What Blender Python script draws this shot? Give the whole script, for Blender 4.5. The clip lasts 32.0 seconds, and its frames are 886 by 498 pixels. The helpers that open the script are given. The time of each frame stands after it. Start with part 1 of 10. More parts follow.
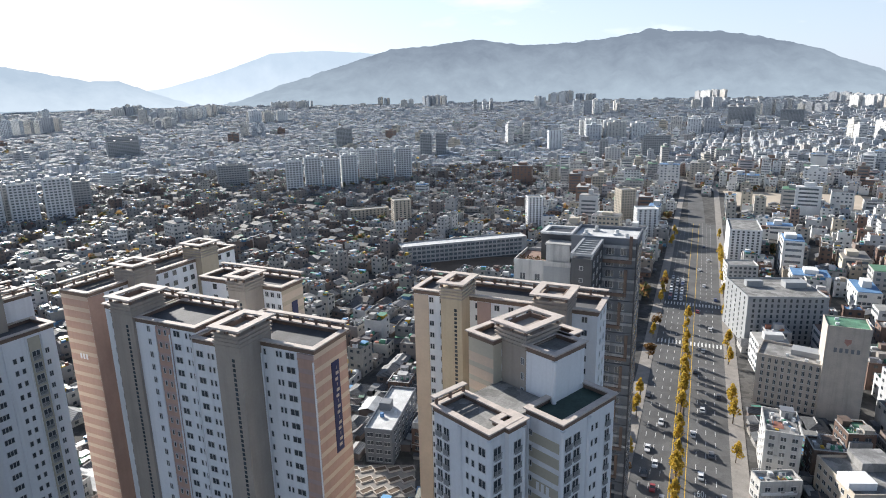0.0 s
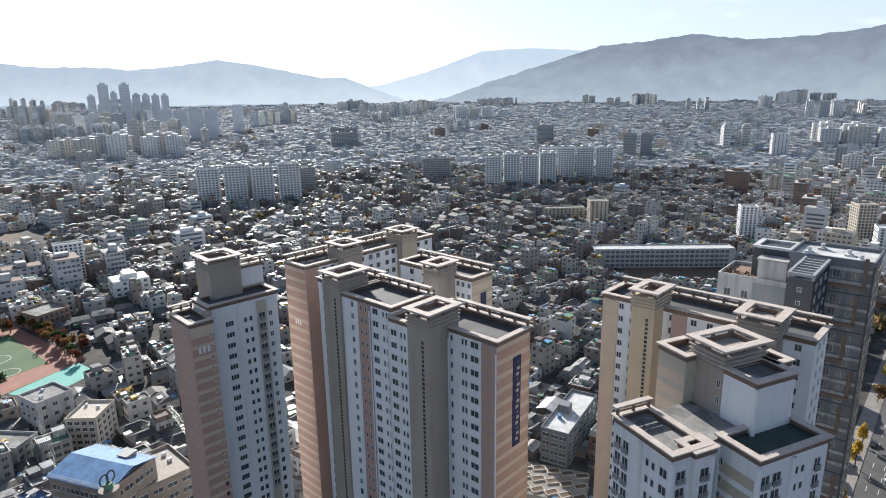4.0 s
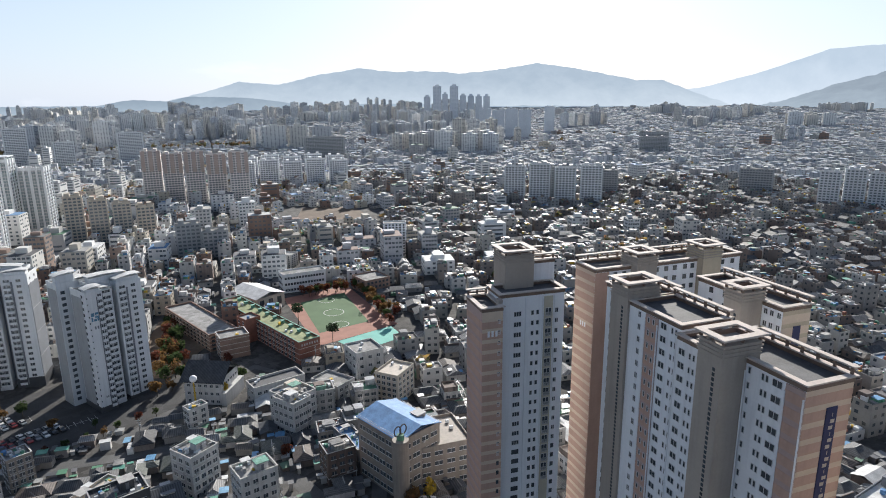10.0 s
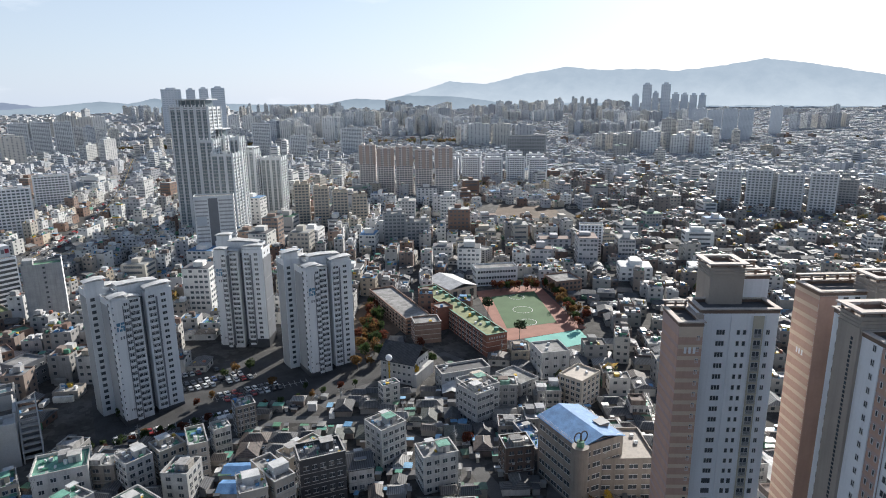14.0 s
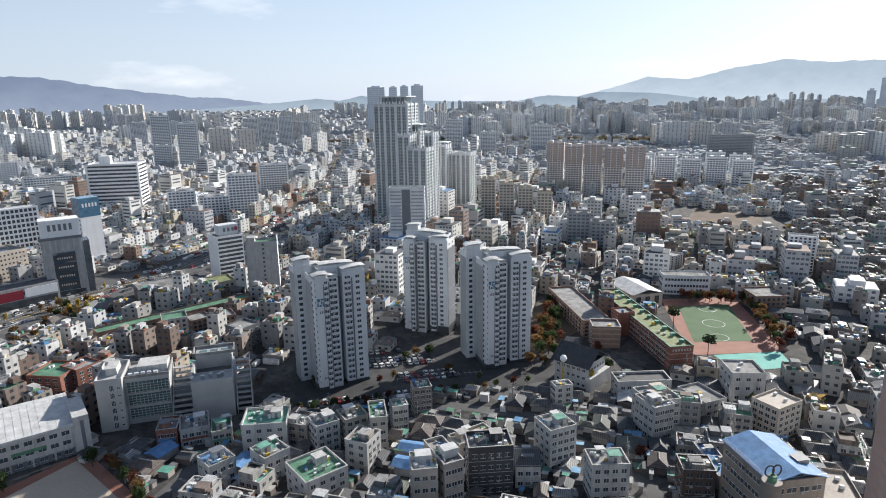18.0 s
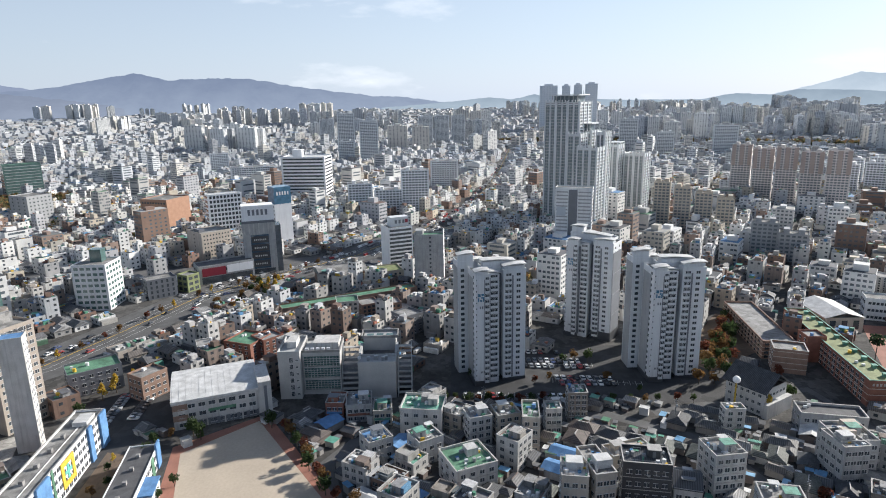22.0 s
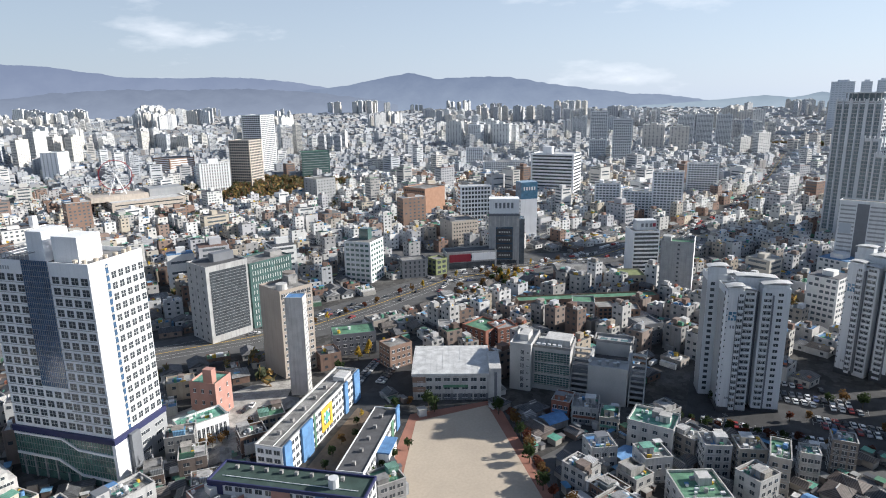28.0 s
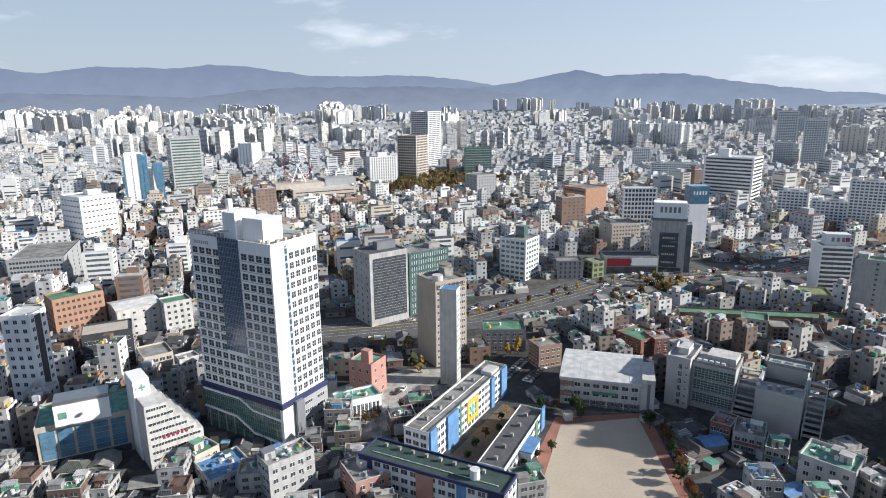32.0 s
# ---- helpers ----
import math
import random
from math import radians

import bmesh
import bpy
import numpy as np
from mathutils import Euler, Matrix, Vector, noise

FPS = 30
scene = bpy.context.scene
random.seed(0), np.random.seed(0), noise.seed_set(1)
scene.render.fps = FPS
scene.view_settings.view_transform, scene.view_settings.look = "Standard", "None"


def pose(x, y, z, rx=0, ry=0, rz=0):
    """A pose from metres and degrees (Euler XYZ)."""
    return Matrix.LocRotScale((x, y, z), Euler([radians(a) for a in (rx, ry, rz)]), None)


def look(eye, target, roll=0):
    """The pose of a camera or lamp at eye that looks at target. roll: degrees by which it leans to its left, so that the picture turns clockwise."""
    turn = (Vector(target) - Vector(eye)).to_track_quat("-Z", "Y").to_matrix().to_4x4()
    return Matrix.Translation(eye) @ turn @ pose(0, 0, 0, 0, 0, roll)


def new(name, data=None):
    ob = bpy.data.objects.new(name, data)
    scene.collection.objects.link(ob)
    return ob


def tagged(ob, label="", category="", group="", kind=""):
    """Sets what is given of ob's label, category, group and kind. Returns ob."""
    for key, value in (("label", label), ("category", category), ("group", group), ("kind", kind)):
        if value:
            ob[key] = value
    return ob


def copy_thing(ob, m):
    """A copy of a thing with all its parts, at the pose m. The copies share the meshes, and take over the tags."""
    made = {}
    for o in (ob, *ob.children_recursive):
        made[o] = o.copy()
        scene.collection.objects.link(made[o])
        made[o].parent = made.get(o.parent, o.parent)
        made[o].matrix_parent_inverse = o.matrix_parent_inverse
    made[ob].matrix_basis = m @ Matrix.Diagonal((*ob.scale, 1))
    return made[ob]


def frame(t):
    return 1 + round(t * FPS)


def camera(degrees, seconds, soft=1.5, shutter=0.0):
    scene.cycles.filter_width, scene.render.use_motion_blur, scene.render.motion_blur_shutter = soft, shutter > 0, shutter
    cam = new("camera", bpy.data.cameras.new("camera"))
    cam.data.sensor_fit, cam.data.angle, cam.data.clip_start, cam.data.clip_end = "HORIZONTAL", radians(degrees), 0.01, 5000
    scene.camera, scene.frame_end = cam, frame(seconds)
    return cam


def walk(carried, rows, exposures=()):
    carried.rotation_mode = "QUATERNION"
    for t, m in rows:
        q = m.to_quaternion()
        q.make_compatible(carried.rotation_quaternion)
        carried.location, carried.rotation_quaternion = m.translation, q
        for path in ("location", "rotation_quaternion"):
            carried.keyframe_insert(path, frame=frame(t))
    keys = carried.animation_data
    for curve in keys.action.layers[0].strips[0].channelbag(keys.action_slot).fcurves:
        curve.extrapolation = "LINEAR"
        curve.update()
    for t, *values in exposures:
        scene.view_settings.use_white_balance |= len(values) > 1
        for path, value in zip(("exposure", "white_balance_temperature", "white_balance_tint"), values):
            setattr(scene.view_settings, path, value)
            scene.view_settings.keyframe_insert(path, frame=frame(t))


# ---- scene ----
EYE = 125.0                                   # height of the hovering camera over the street
cam = camera(70.69, 32.0, soft=1.0)
TURN = [
(0, -0.20, -14.47, 1.25), (0.5, 2.07, -14.44, 1.28), (1, 4.30, -14.41, 1.28), (1.5, 6.59, -14.39, 1.25), (2, 8.84,
-14.37, 1.17), (2.5, 11.09, -14.35, 1.10), (3, 13.33, -14.34, 1.04), (3.5, 15.60, -14.36, 0.96), (5.5, 24.67, -14.23,
0.85), (6, 26.96, -14.15, 0.82), (6.5, 29.30, -14.06, 0.77), (7, 31.64, -13.98, 0.69), (7.5, 33.98, -13.94, 0.63), (8,
36.24, -13.92, 0.57), (8.5, 38.50, -13.89, 0.53), (9, 40.69, -13.87, 0.52), (9.5, 42.91, -13.86, 0.53), (10, 45.18,
-13.85, 0.52), (10.5, 47.42, -13.83, 0.51), (11, 49.68, -13.83, 0.49), (11.5, 51.89, -13.82, 0.47), (12, 54.17,
-13.81, 0.47), (12.5, 56.45, -13.81, 0.48), (13, 58.75, -13.79, 0.50), (13.5, 61.03, -13.78, 0.54), (14, 63.29,
-13.78, 0.57), (14.5, 65.54, -13.78, 0.56), (15, 67.75, -13.79, 0.55), (15.5, 69.81, -13.83, 0.59), (17.5, 78.15,
-13.86, 0.80), (18, 80.25, -13.86, 0.82), (18.5, 82.30, -13.86, 0.82), (19, 84.38, -13.84, 0.85), (19.5, 86.31,
-13.83, 0.90), (20, 88.14, -13.82, 0.94), (20.5, 89.97, -13.81, 0.95), (21, 91.76, -13.79, 0.96), (21.5, 93.62,
-13.77, 0.96), (22, 95.52, -13.75, 0.98), (22.5, 97.39, -13.73, 1.00), (23, 99.26, -13.71, 1.02), (23.5, 101.18,
-13.69, 1.01), (24, 102.95, -13.68, 0.98), (24.5, 104.83, -13.66, 0.95), (25, 106.73, -13.64, 0.91), (25.5, 108.62,
-13.64, 0.86), (27.5, 116.11, -13.60, 0.89), (28, 117.99, -13.61, 0.87), (28.5, 119.89, -13.62, 0.81), (29, 121.55,
-13.62, 0.75), (29.5, 123.12, -13.62, 0.72), (30, 124.79, -13.62, 0.72), (30.5, 126.65, -13.62, 0.70), (31, 128.58,
-13.63, 0.67), (31.5, 130.57, -13.63, 0.65), (32, 132.64, -13.64, 0.65)]
walk(cam, [(t, pose(0, 0, EYE, 90 + pitch, roll, yaw)) for t, yaw, pitch, roll in TURN],
     [(0, 0.85, 6400, 10), (3, 0.81, 6400, 10), (7, 0.70, 6400, 10), (13, 0.63, 6450, 10), (20, 0.71, 6450, 10), (25, 0.68, 6400, 10), (32, 0.60, 6350, 10)])

# ---- daylight: afternoon sun behind thin bright cloud ----
SUN_YAW, SUN_EL = 36.5, 24.3                  # compass of the sun, degrees left of +y, and its height
world = bpy.data.worlds.new("sky")
scene.world = world
world.use_nodes = True
wn, wl = world.node_tree.nodes, world.node_tree.links
wn.clear()
w_sky = wn.new("ShaderNodeTexSky")
w_sky.sky_type, w_sky.sun_disc = "NISHITA", False
w_sky.sun_elevation, w_sky.sun_rotation = radians(SUN_EL), radians(-SUN_YAW)
w_sky.air_density, w_sky.dust_density, w_sky.ozone_density, w_sky.altitude = 1.0, 0.6, 2.0, 120
w_geo = wn.new("ShaderNodeTexCoord")
w_map = wn.new("ShaderNodeMapping")
w_map.inputs["Scale"].default_value = (1.0, 1.0, 3.6)
w_noise = wn.new("ShaderNodeTexNoise")
w_noise.inputs["Scale"].default_value, w_noise.inputs["Detail"].default_value = 4.4, 8
w_noise.inputs["Roughness"].default_value = 0.55
w_ramp = wn.new("ShaderNodeValToRGB")
w_ramp.color_ramp.elements[0].position, w_ramp.color_ramp.elements[1].position = 0.585, 0.77
w_ramp.color_ramp.elements[0].color, w_ramp.color_ramp.elements[1].color = (0, 0, 0, 1), (0.7, 0.7, 0.7, 1)
w_veil = wn.new("ShaderNodeMix")                # thin high cloud over the whole sky
w_veil.data_type = "RGBA"
w_sep = wn.new("ShaderNodeSeparateXYZ")
w_thick = wn.new("ShaderNodeMapRange")         # haze thins out towards the zenith
w_thick.inputs["From Min"].default_value, w_thick.inputs["From Max"].default_value = 0.0, 0.55
w_thick.inputs["To Min"].default_value, w_thick.inputs["To Max"].default_value = 0.80, 0.08
w_dot, w_fwd, w_haze = wn.new("ShaderNodeVectorMath"), wn.new("ShaderNodeMapRange"), wn.new("ShaderNodeVectorMath")
w_dot.operation, w_haze.operation = "DOT_PRODUCT", "SCALE"
w_dot.inputs[1].default_value = (-math.sin(radians(SUN_YAW)) * math.cos(radians(SUN_EL)), math.cos(radians(SUN_YAW)) * math.cos(radians(SUN_EL)), math.sin(radians(SUN_EL)))
w_fwd.inputs["From Min"].default_value, w_fwd.inputs["From Max"].default_value = -1.0, 1.0
w_fwd.inputs["To Min"].default_value, w_fwd.inputs["To Max"].default_value = 0.62, 1.18
w_haze.inputs[0].default_value = (6.8, 7.9, 9.6)
w_mix = wn.new("ShaderNodeMix")
w_mix.data_type = "RGBA"
w_mix.inputs["B"].default_value = (10.5, 10.9, 11.6, 1)
w_bg = wn.new("ShaderNodeBackground")
w_bg.inputs["Strength"].default_value = 0.066
w_out = wn.new("ShaderNodeOutputWorld")
wl.new(w_geo.outputs["Generated"], w_map.inputs["Vector"])
wl.new(w_map.outputs["Vector"], w_noise.inputs["Vector"])
wl.new(w_geo.outputs["Generated"], w_sep.inputs[0])
wl.new(w_sep.outputs["Z"], w_thick.inputs["Value"])
wl.new(w_geo.outputs["Generated"], w_dot.inputs[0])
wl.new(w_dot.outputs["Value"], w_fwd.inputs["Value"])
wl.new(w_fwd.outputs["Result"], w_haze.inputs["Scale"])
wl.new(w_haze.outputs["Vector"], w_veil.inputs["B"])
wl.new(w_thick.outputs["Result"], w_veil.inputs["Factor"])
wl.new(w_noise.outputs["Fac"], w_ramp.inputs["Fac"])
wl.new(w_ramp.outputs["Color"], w_mix.inputs["Factor"])
wl.new(w_sky.outputs["Color"], w_veil.inputs["A"])
wl.new(w_veil.outputs["Result"], w_mix.inputs["A"])
wl.new(w_mix.outputs["Result"], w_bg.inputs["Color"])
wl.new(w_bg.outputs["Background"], w_out.inputs["Surface"])

sun = new("sun", bpy.data.lights.new("sun", "SUN"))
sun.data.energy, sun.data.angle, sun.data.color = 5.0, radians(0.6), (1.0, 0.95, 0.87)
sun_way = Vector((-math.sin(radians(SUN_YAW)) * math.cos(radians(SUN_EL)), math.cos(radians(SUN_YAW)) * math.cos(radians(SUN_EL)), math.sin(radians(SUN_EL))))
sun.matrix_world = look(sun_way * 900, (0, 0, 0))
scene.view_settings.exposure = 0.6

# ---- materials ----
def mat(name, colour, rough=0.8, metal=0.0, vary=0.12, scale=0.6, fine=9.0, bump=0.15, palette=(), island=False, stain=0.0, spec=0.4, patch=0.0, ribs=0.0, rib_turn=0.0, leafy=False):
    """A painted or mineral surface: broad stains, fine grain and a little relief. palette: colours to choose from by
    object (or by loose piece where island is set). patch: repaired areas of uneven tone; ribs: width of tile or seam rows."""
    m = bpy.data.materials.new(name)
    m.use_nodes = True
    n, l = m.node_tree.nodes, m.node_tree.links
    b = n["Principled BSDF"]
    b.inputs["Roughness"].default_value, b.inputs["Metallic"].default_value = rough, metal
    b.inputs["Specular IOR Level"].default_value = spec
    tc = n.new("ShaderNodeTexCoord")
    broad, grain = n.new("ShaderNodeTexNoise"), n.new("ShaderNodeTexNoise")
    broad.inputs["Scale"].default_value, broad.inputs["Detail"].default_value = scale, 5
    grain.inputs["Scale"].default_value, grain.inputs["Detail"].default_value = fine, 3
    l.new(tc.outputs["Object"], broad.inputs["Vector"])
    l.new(tc.outputs["Object"], grain.inputs["Vector"])
    if palette:
        src = n.new("ShaderNodeNewGeometry" if island else "ShaderNodeObjectInfo")
        pick = n.new("ShaderNodeValToRGB")
        pick.color_ramp.interpolation = "CONSTANT"
        els = pick.color_ramp.elements
        for i, c in enumerate(palette):
            e = els[i] if i < 2 else els.new(i / len(palette))
            e.position, e.color = i / len(palette), (*c, 1)
        l.new(src.outputs["Random Per Island" if island else "Random"], pick.inputs["Fac"])
        base = pick.outputs["Color"]
    else:
        rgb = n.new("ShaderNodeRGB")
        rgb.outputs[0].default_value = (*colour, 1)
        base = rgb.outputs[0]
    tone = n.new("ShaderNodeMapRange")
    tone.inputs["From Min"].default_value, tone.inputs["From Max"].default_value = 0.3, 0.7
    tone.inputs["To Min"].default_value, tone.inputs["To Max"].default_value = 1 - vary, 1 + vary * 0.6
    l.new(broad.outputs["Fac"], tone.inputs["Value"])
    tone2 = n.new("ShaderNodeMapRange")
    tone2.inputs["From Min"].default_value, tone2.inputs["From Max"].default_value = 0.3, 0.7
    tone2.inputs["To Min"].default_value, tone2.inputs["To Max"].default_value = 1 - vary * 0.5, 1 + vary * 0.4
    l.new(grain.outputs["Fac"], tone2.inputs["Value"])
    mul = n.new("ShaderNodeMath")
    mul.operation = "MULTIPLY"
    l.new(tone.outputs["Result"], mul.inputs[0])
    l.new(tone2.outputs["Result"], mul.inputs[1])
    mix = n.new("ShaderNodeVectorMath")
    mix.operation = "SCALE"
    l.new(base, mix.inputs[0])
    l.new(mul.outputs[0], mix.inputs["Scale"])
    out = mix.outputs["Vector"]
    if stain:
        streak = n.new("ShaderNodeMapping")
        streak.inputs["Scale"].default_value = (0.9, 0.9, 0.06)
        sn = n.new("ShaderNodeTexNoise")
        sn.inputs["Scale"].default_value, sn.inputs["Detail"].default_value = 1.0, 6
        sr = n.new("ShaderNodeMapRange")
        sr.inputs["From Min"].default_value, sr.inputs["From Max"].default_value = 0.48, 0.72
        sr.inputs["To Min"].default_value, sr.inputs["To Max"].default_value = 1.0, 1.0 - stain
        l.new(tc.outputs["Object"], streak.inputs["Vector"])
        l.new(streak.outputs["Vector"], sn.inputs["Vector"])
        l.new(sn.outputs["Fac"], sr.inputs["Value"])
        mix2 = n.new("ShaderNodeVectorMath")
        mix2.operation = "SCALE"
        l.new(out, mix2.inputs[0])
        l.new(sr.outputs["Result"], mix2.inputs["Scale"])
        out = mix2.outputs["Vector"]
    if patch:
        vo, vr, vm = n.new("ShaderNodeTexVoronoi"), n.new("ShaderNodeMapRange"), n.new("ShaderNodeVectorMath")
        vo.distance, vo.inputs["Scale"].default_value = "CHEBYCHEV", 0.32
        vr.inputs["To Min"].default_value, vr.inputs["To Max"].default_value = 1 - patch, 1 + patch * 0.7
        vs = n.new("ShaderNodeSeparateXYZ")
        l.new(tc.outputs["Object"], vo.inputs["Vector"])
        l.new(vo.outputs["Color"], vs.inputs[0])
        l.new(vs.outputs["X"], vr.inputs["Value"])
        vm.operation = "SCALE"
        l.new(out, vm.inputs[0])
        l.new(vr.outputs["Result"], vm.inputs["Scale"])
        out = vm.outputs["Vector"]
    if ribs:
        rm, rx, rs = n.new("ShaderNodeMapping"), n.new("ShaderNodeSeparateXYZ"), n.new("ShaderNodeMath")
        rm.inputs["Rotation"].default_value = (0, 0, radians(-rib_turn))
        l.new(tc.outputs["Object"], rm.inputs["Vector"])
        l.new(rm.outputs["Vector"], rx.inputs[0])
        rs.operation, rs.inputs[1].default_value = "MULTIPLY", 2 * math.pi / ribs
        rw, rr, rv = n.new("ShaderNodeMath"), n.new("ShaderNodeMapRange"), n.new("ShaderNodeVectorMath")
        rw.operation = "SINE"
        l.new(rx.outputs["X"], rs.inputs[0])
        l.new(rs.outputs[0], rw.inputs[0])
        rr.inputs["From Min"].default_value = -1.0
        rr.inputs["To Min"].default_value, rr.inputs["To Max"].default_value = 0.62, 1.25
        l.new(rw.outputs[0], rr.inputs["Value"])
        rv.operation = "SCALE"
        l.new(out, rv.inputs[0])
        l.new(rr.outputs["Result"], rv.inputs["Scale"])
        out = rv.outputs["Vector"]
    l.new(out, b.inputs["Base Color"])
    if bump:
        bp = n.new("ShaderNodeBump")
        bp.inputs["Strength"].default_value, bp.inputs["Distance"].default_value = bump, 0.05
        l.new(grain.outputs["Fac"], bp.inputs["Height"])
        l.new(bp.outputs["Normal"], b.inputs["Normal"])
    if leafy:
        tl, ms = n.new("ShaderNodeBsdfTranslucent"), n.new("ShaderNodeMixShader")
        l.new(out, tl.inputs["Color"])
        ms.inputs[0].default_value = 0.5
        l.new(b.outputs[0], ms.inputs[1])
        l.new(tl.outputs[0], ms.inputs[2])
        l.new(ms.outputs[0], n["Material Output"].inputs["Surface"])
    return m


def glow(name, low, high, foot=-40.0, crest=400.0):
    """Far hills: a plain emissive backdrop with haze painted in, paler towards the foot, with faint folds."""
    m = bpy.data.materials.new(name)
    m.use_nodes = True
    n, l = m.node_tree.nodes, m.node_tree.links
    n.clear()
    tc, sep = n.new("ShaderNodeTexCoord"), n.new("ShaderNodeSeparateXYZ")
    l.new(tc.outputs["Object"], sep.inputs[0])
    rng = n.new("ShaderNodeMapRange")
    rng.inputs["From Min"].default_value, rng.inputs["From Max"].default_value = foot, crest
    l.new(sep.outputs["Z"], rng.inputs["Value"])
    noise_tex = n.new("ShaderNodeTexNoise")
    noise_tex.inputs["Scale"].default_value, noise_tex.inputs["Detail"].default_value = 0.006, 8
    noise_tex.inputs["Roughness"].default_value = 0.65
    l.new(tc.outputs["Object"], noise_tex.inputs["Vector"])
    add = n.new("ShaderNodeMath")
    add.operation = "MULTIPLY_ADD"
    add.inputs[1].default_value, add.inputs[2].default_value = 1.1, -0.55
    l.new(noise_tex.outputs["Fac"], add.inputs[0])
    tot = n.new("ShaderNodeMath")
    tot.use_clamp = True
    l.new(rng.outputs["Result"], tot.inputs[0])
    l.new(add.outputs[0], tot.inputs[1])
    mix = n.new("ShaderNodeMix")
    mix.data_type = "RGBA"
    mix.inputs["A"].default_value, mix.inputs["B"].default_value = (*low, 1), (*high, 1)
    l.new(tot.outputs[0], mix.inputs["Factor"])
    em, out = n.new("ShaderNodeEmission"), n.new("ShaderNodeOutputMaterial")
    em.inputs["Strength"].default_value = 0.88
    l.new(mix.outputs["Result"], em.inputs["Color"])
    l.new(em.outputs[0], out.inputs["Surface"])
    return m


WALLS = [(0.62, 0.61, 0.58), (0.46, 0.43, 0.38), (0.72, 0.71, 0.69), (0.24, 0.16, 0.125), (0.42, 0.41, 0.40), (0.54, 0.48, 0.39), (0.68, 0.68, 0.67), (0.58, 0.58, 0.58),
         (0.29, 0.215, 0.18), (0.70, 0.69, 0.67), (0.52, 0.52, 0.53), (0.48, 0.48, 0.50), (0.76, 0.76, 0.75)]
ROOFS = [(0.09, 0.09, 0.095), (0.30, 0.30, 0.29), (0.13, 0.13, 0.14), (0.44, 0.44, 0.43), (0.09, 0.19, 0.12), (0.20, 0.19, 0.18),
         (0.07, 0.075, 0.085), (0.34, 0.33, 0.31), (0.16, 0.17, 0.17), (0.11, 0.22, 0.38), (0.25, 0.25, 0.24), (0.17, 0.11, 0.09), (0.55, 0.55, 0.55)]
HOUSE_WALLS = [(0.44, 0.43, 0.41), (0.33, 0.30, 0.27), (0.50, 0.49, 0.48), (0.19, 0.125, 0.10), (0.30, 0.295, 0.29), (0.38, 0.33, 0.27), (0.165, 0.12, 0.10), (0.47, 0.46, 0.45), (0.36, 0.36, 0.365),
               (0.25, 0.20, 0.175), (0.56, 0.555, 0.545), (0.62, 0.62, 0.62), (0.50, 0.51, 0.53)]
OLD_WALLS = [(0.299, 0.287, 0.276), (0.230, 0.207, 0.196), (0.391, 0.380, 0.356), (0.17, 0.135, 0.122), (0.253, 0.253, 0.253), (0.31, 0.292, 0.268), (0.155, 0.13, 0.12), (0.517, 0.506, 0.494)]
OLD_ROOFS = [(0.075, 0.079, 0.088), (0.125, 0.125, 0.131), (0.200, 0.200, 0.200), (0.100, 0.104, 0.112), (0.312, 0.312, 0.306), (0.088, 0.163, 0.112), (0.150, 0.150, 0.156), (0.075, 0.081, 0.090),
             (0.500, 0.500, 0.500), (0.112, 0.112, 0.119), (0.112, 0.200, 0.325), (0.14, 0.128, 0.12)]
# far palettes: distance haze put into pale, low-contrast base colours
HAZE_WALLS = [(0.46, 0.48, 0.51), (0.40, 0.41, 0.43), (0.54, 0.55, 0.57), (0.36, 0.34, 0.33), (0.43, 0.45, 0.48), (0.50, 0.49, 0.47), (0.34, 0.36, 0.39)]
HAZE_ROOFS = [(0.20, 0.215, 0.235), (0.34, 0.35, 0.365), (0.25, 0.265, 0.285), (0.42, 0.43, 0.44), (0.22, 0.27, 0.25), (0.29, 0.30, 0.32), (0.17, 0.18, 0.20), (0.24, 0.30, 0.37)]
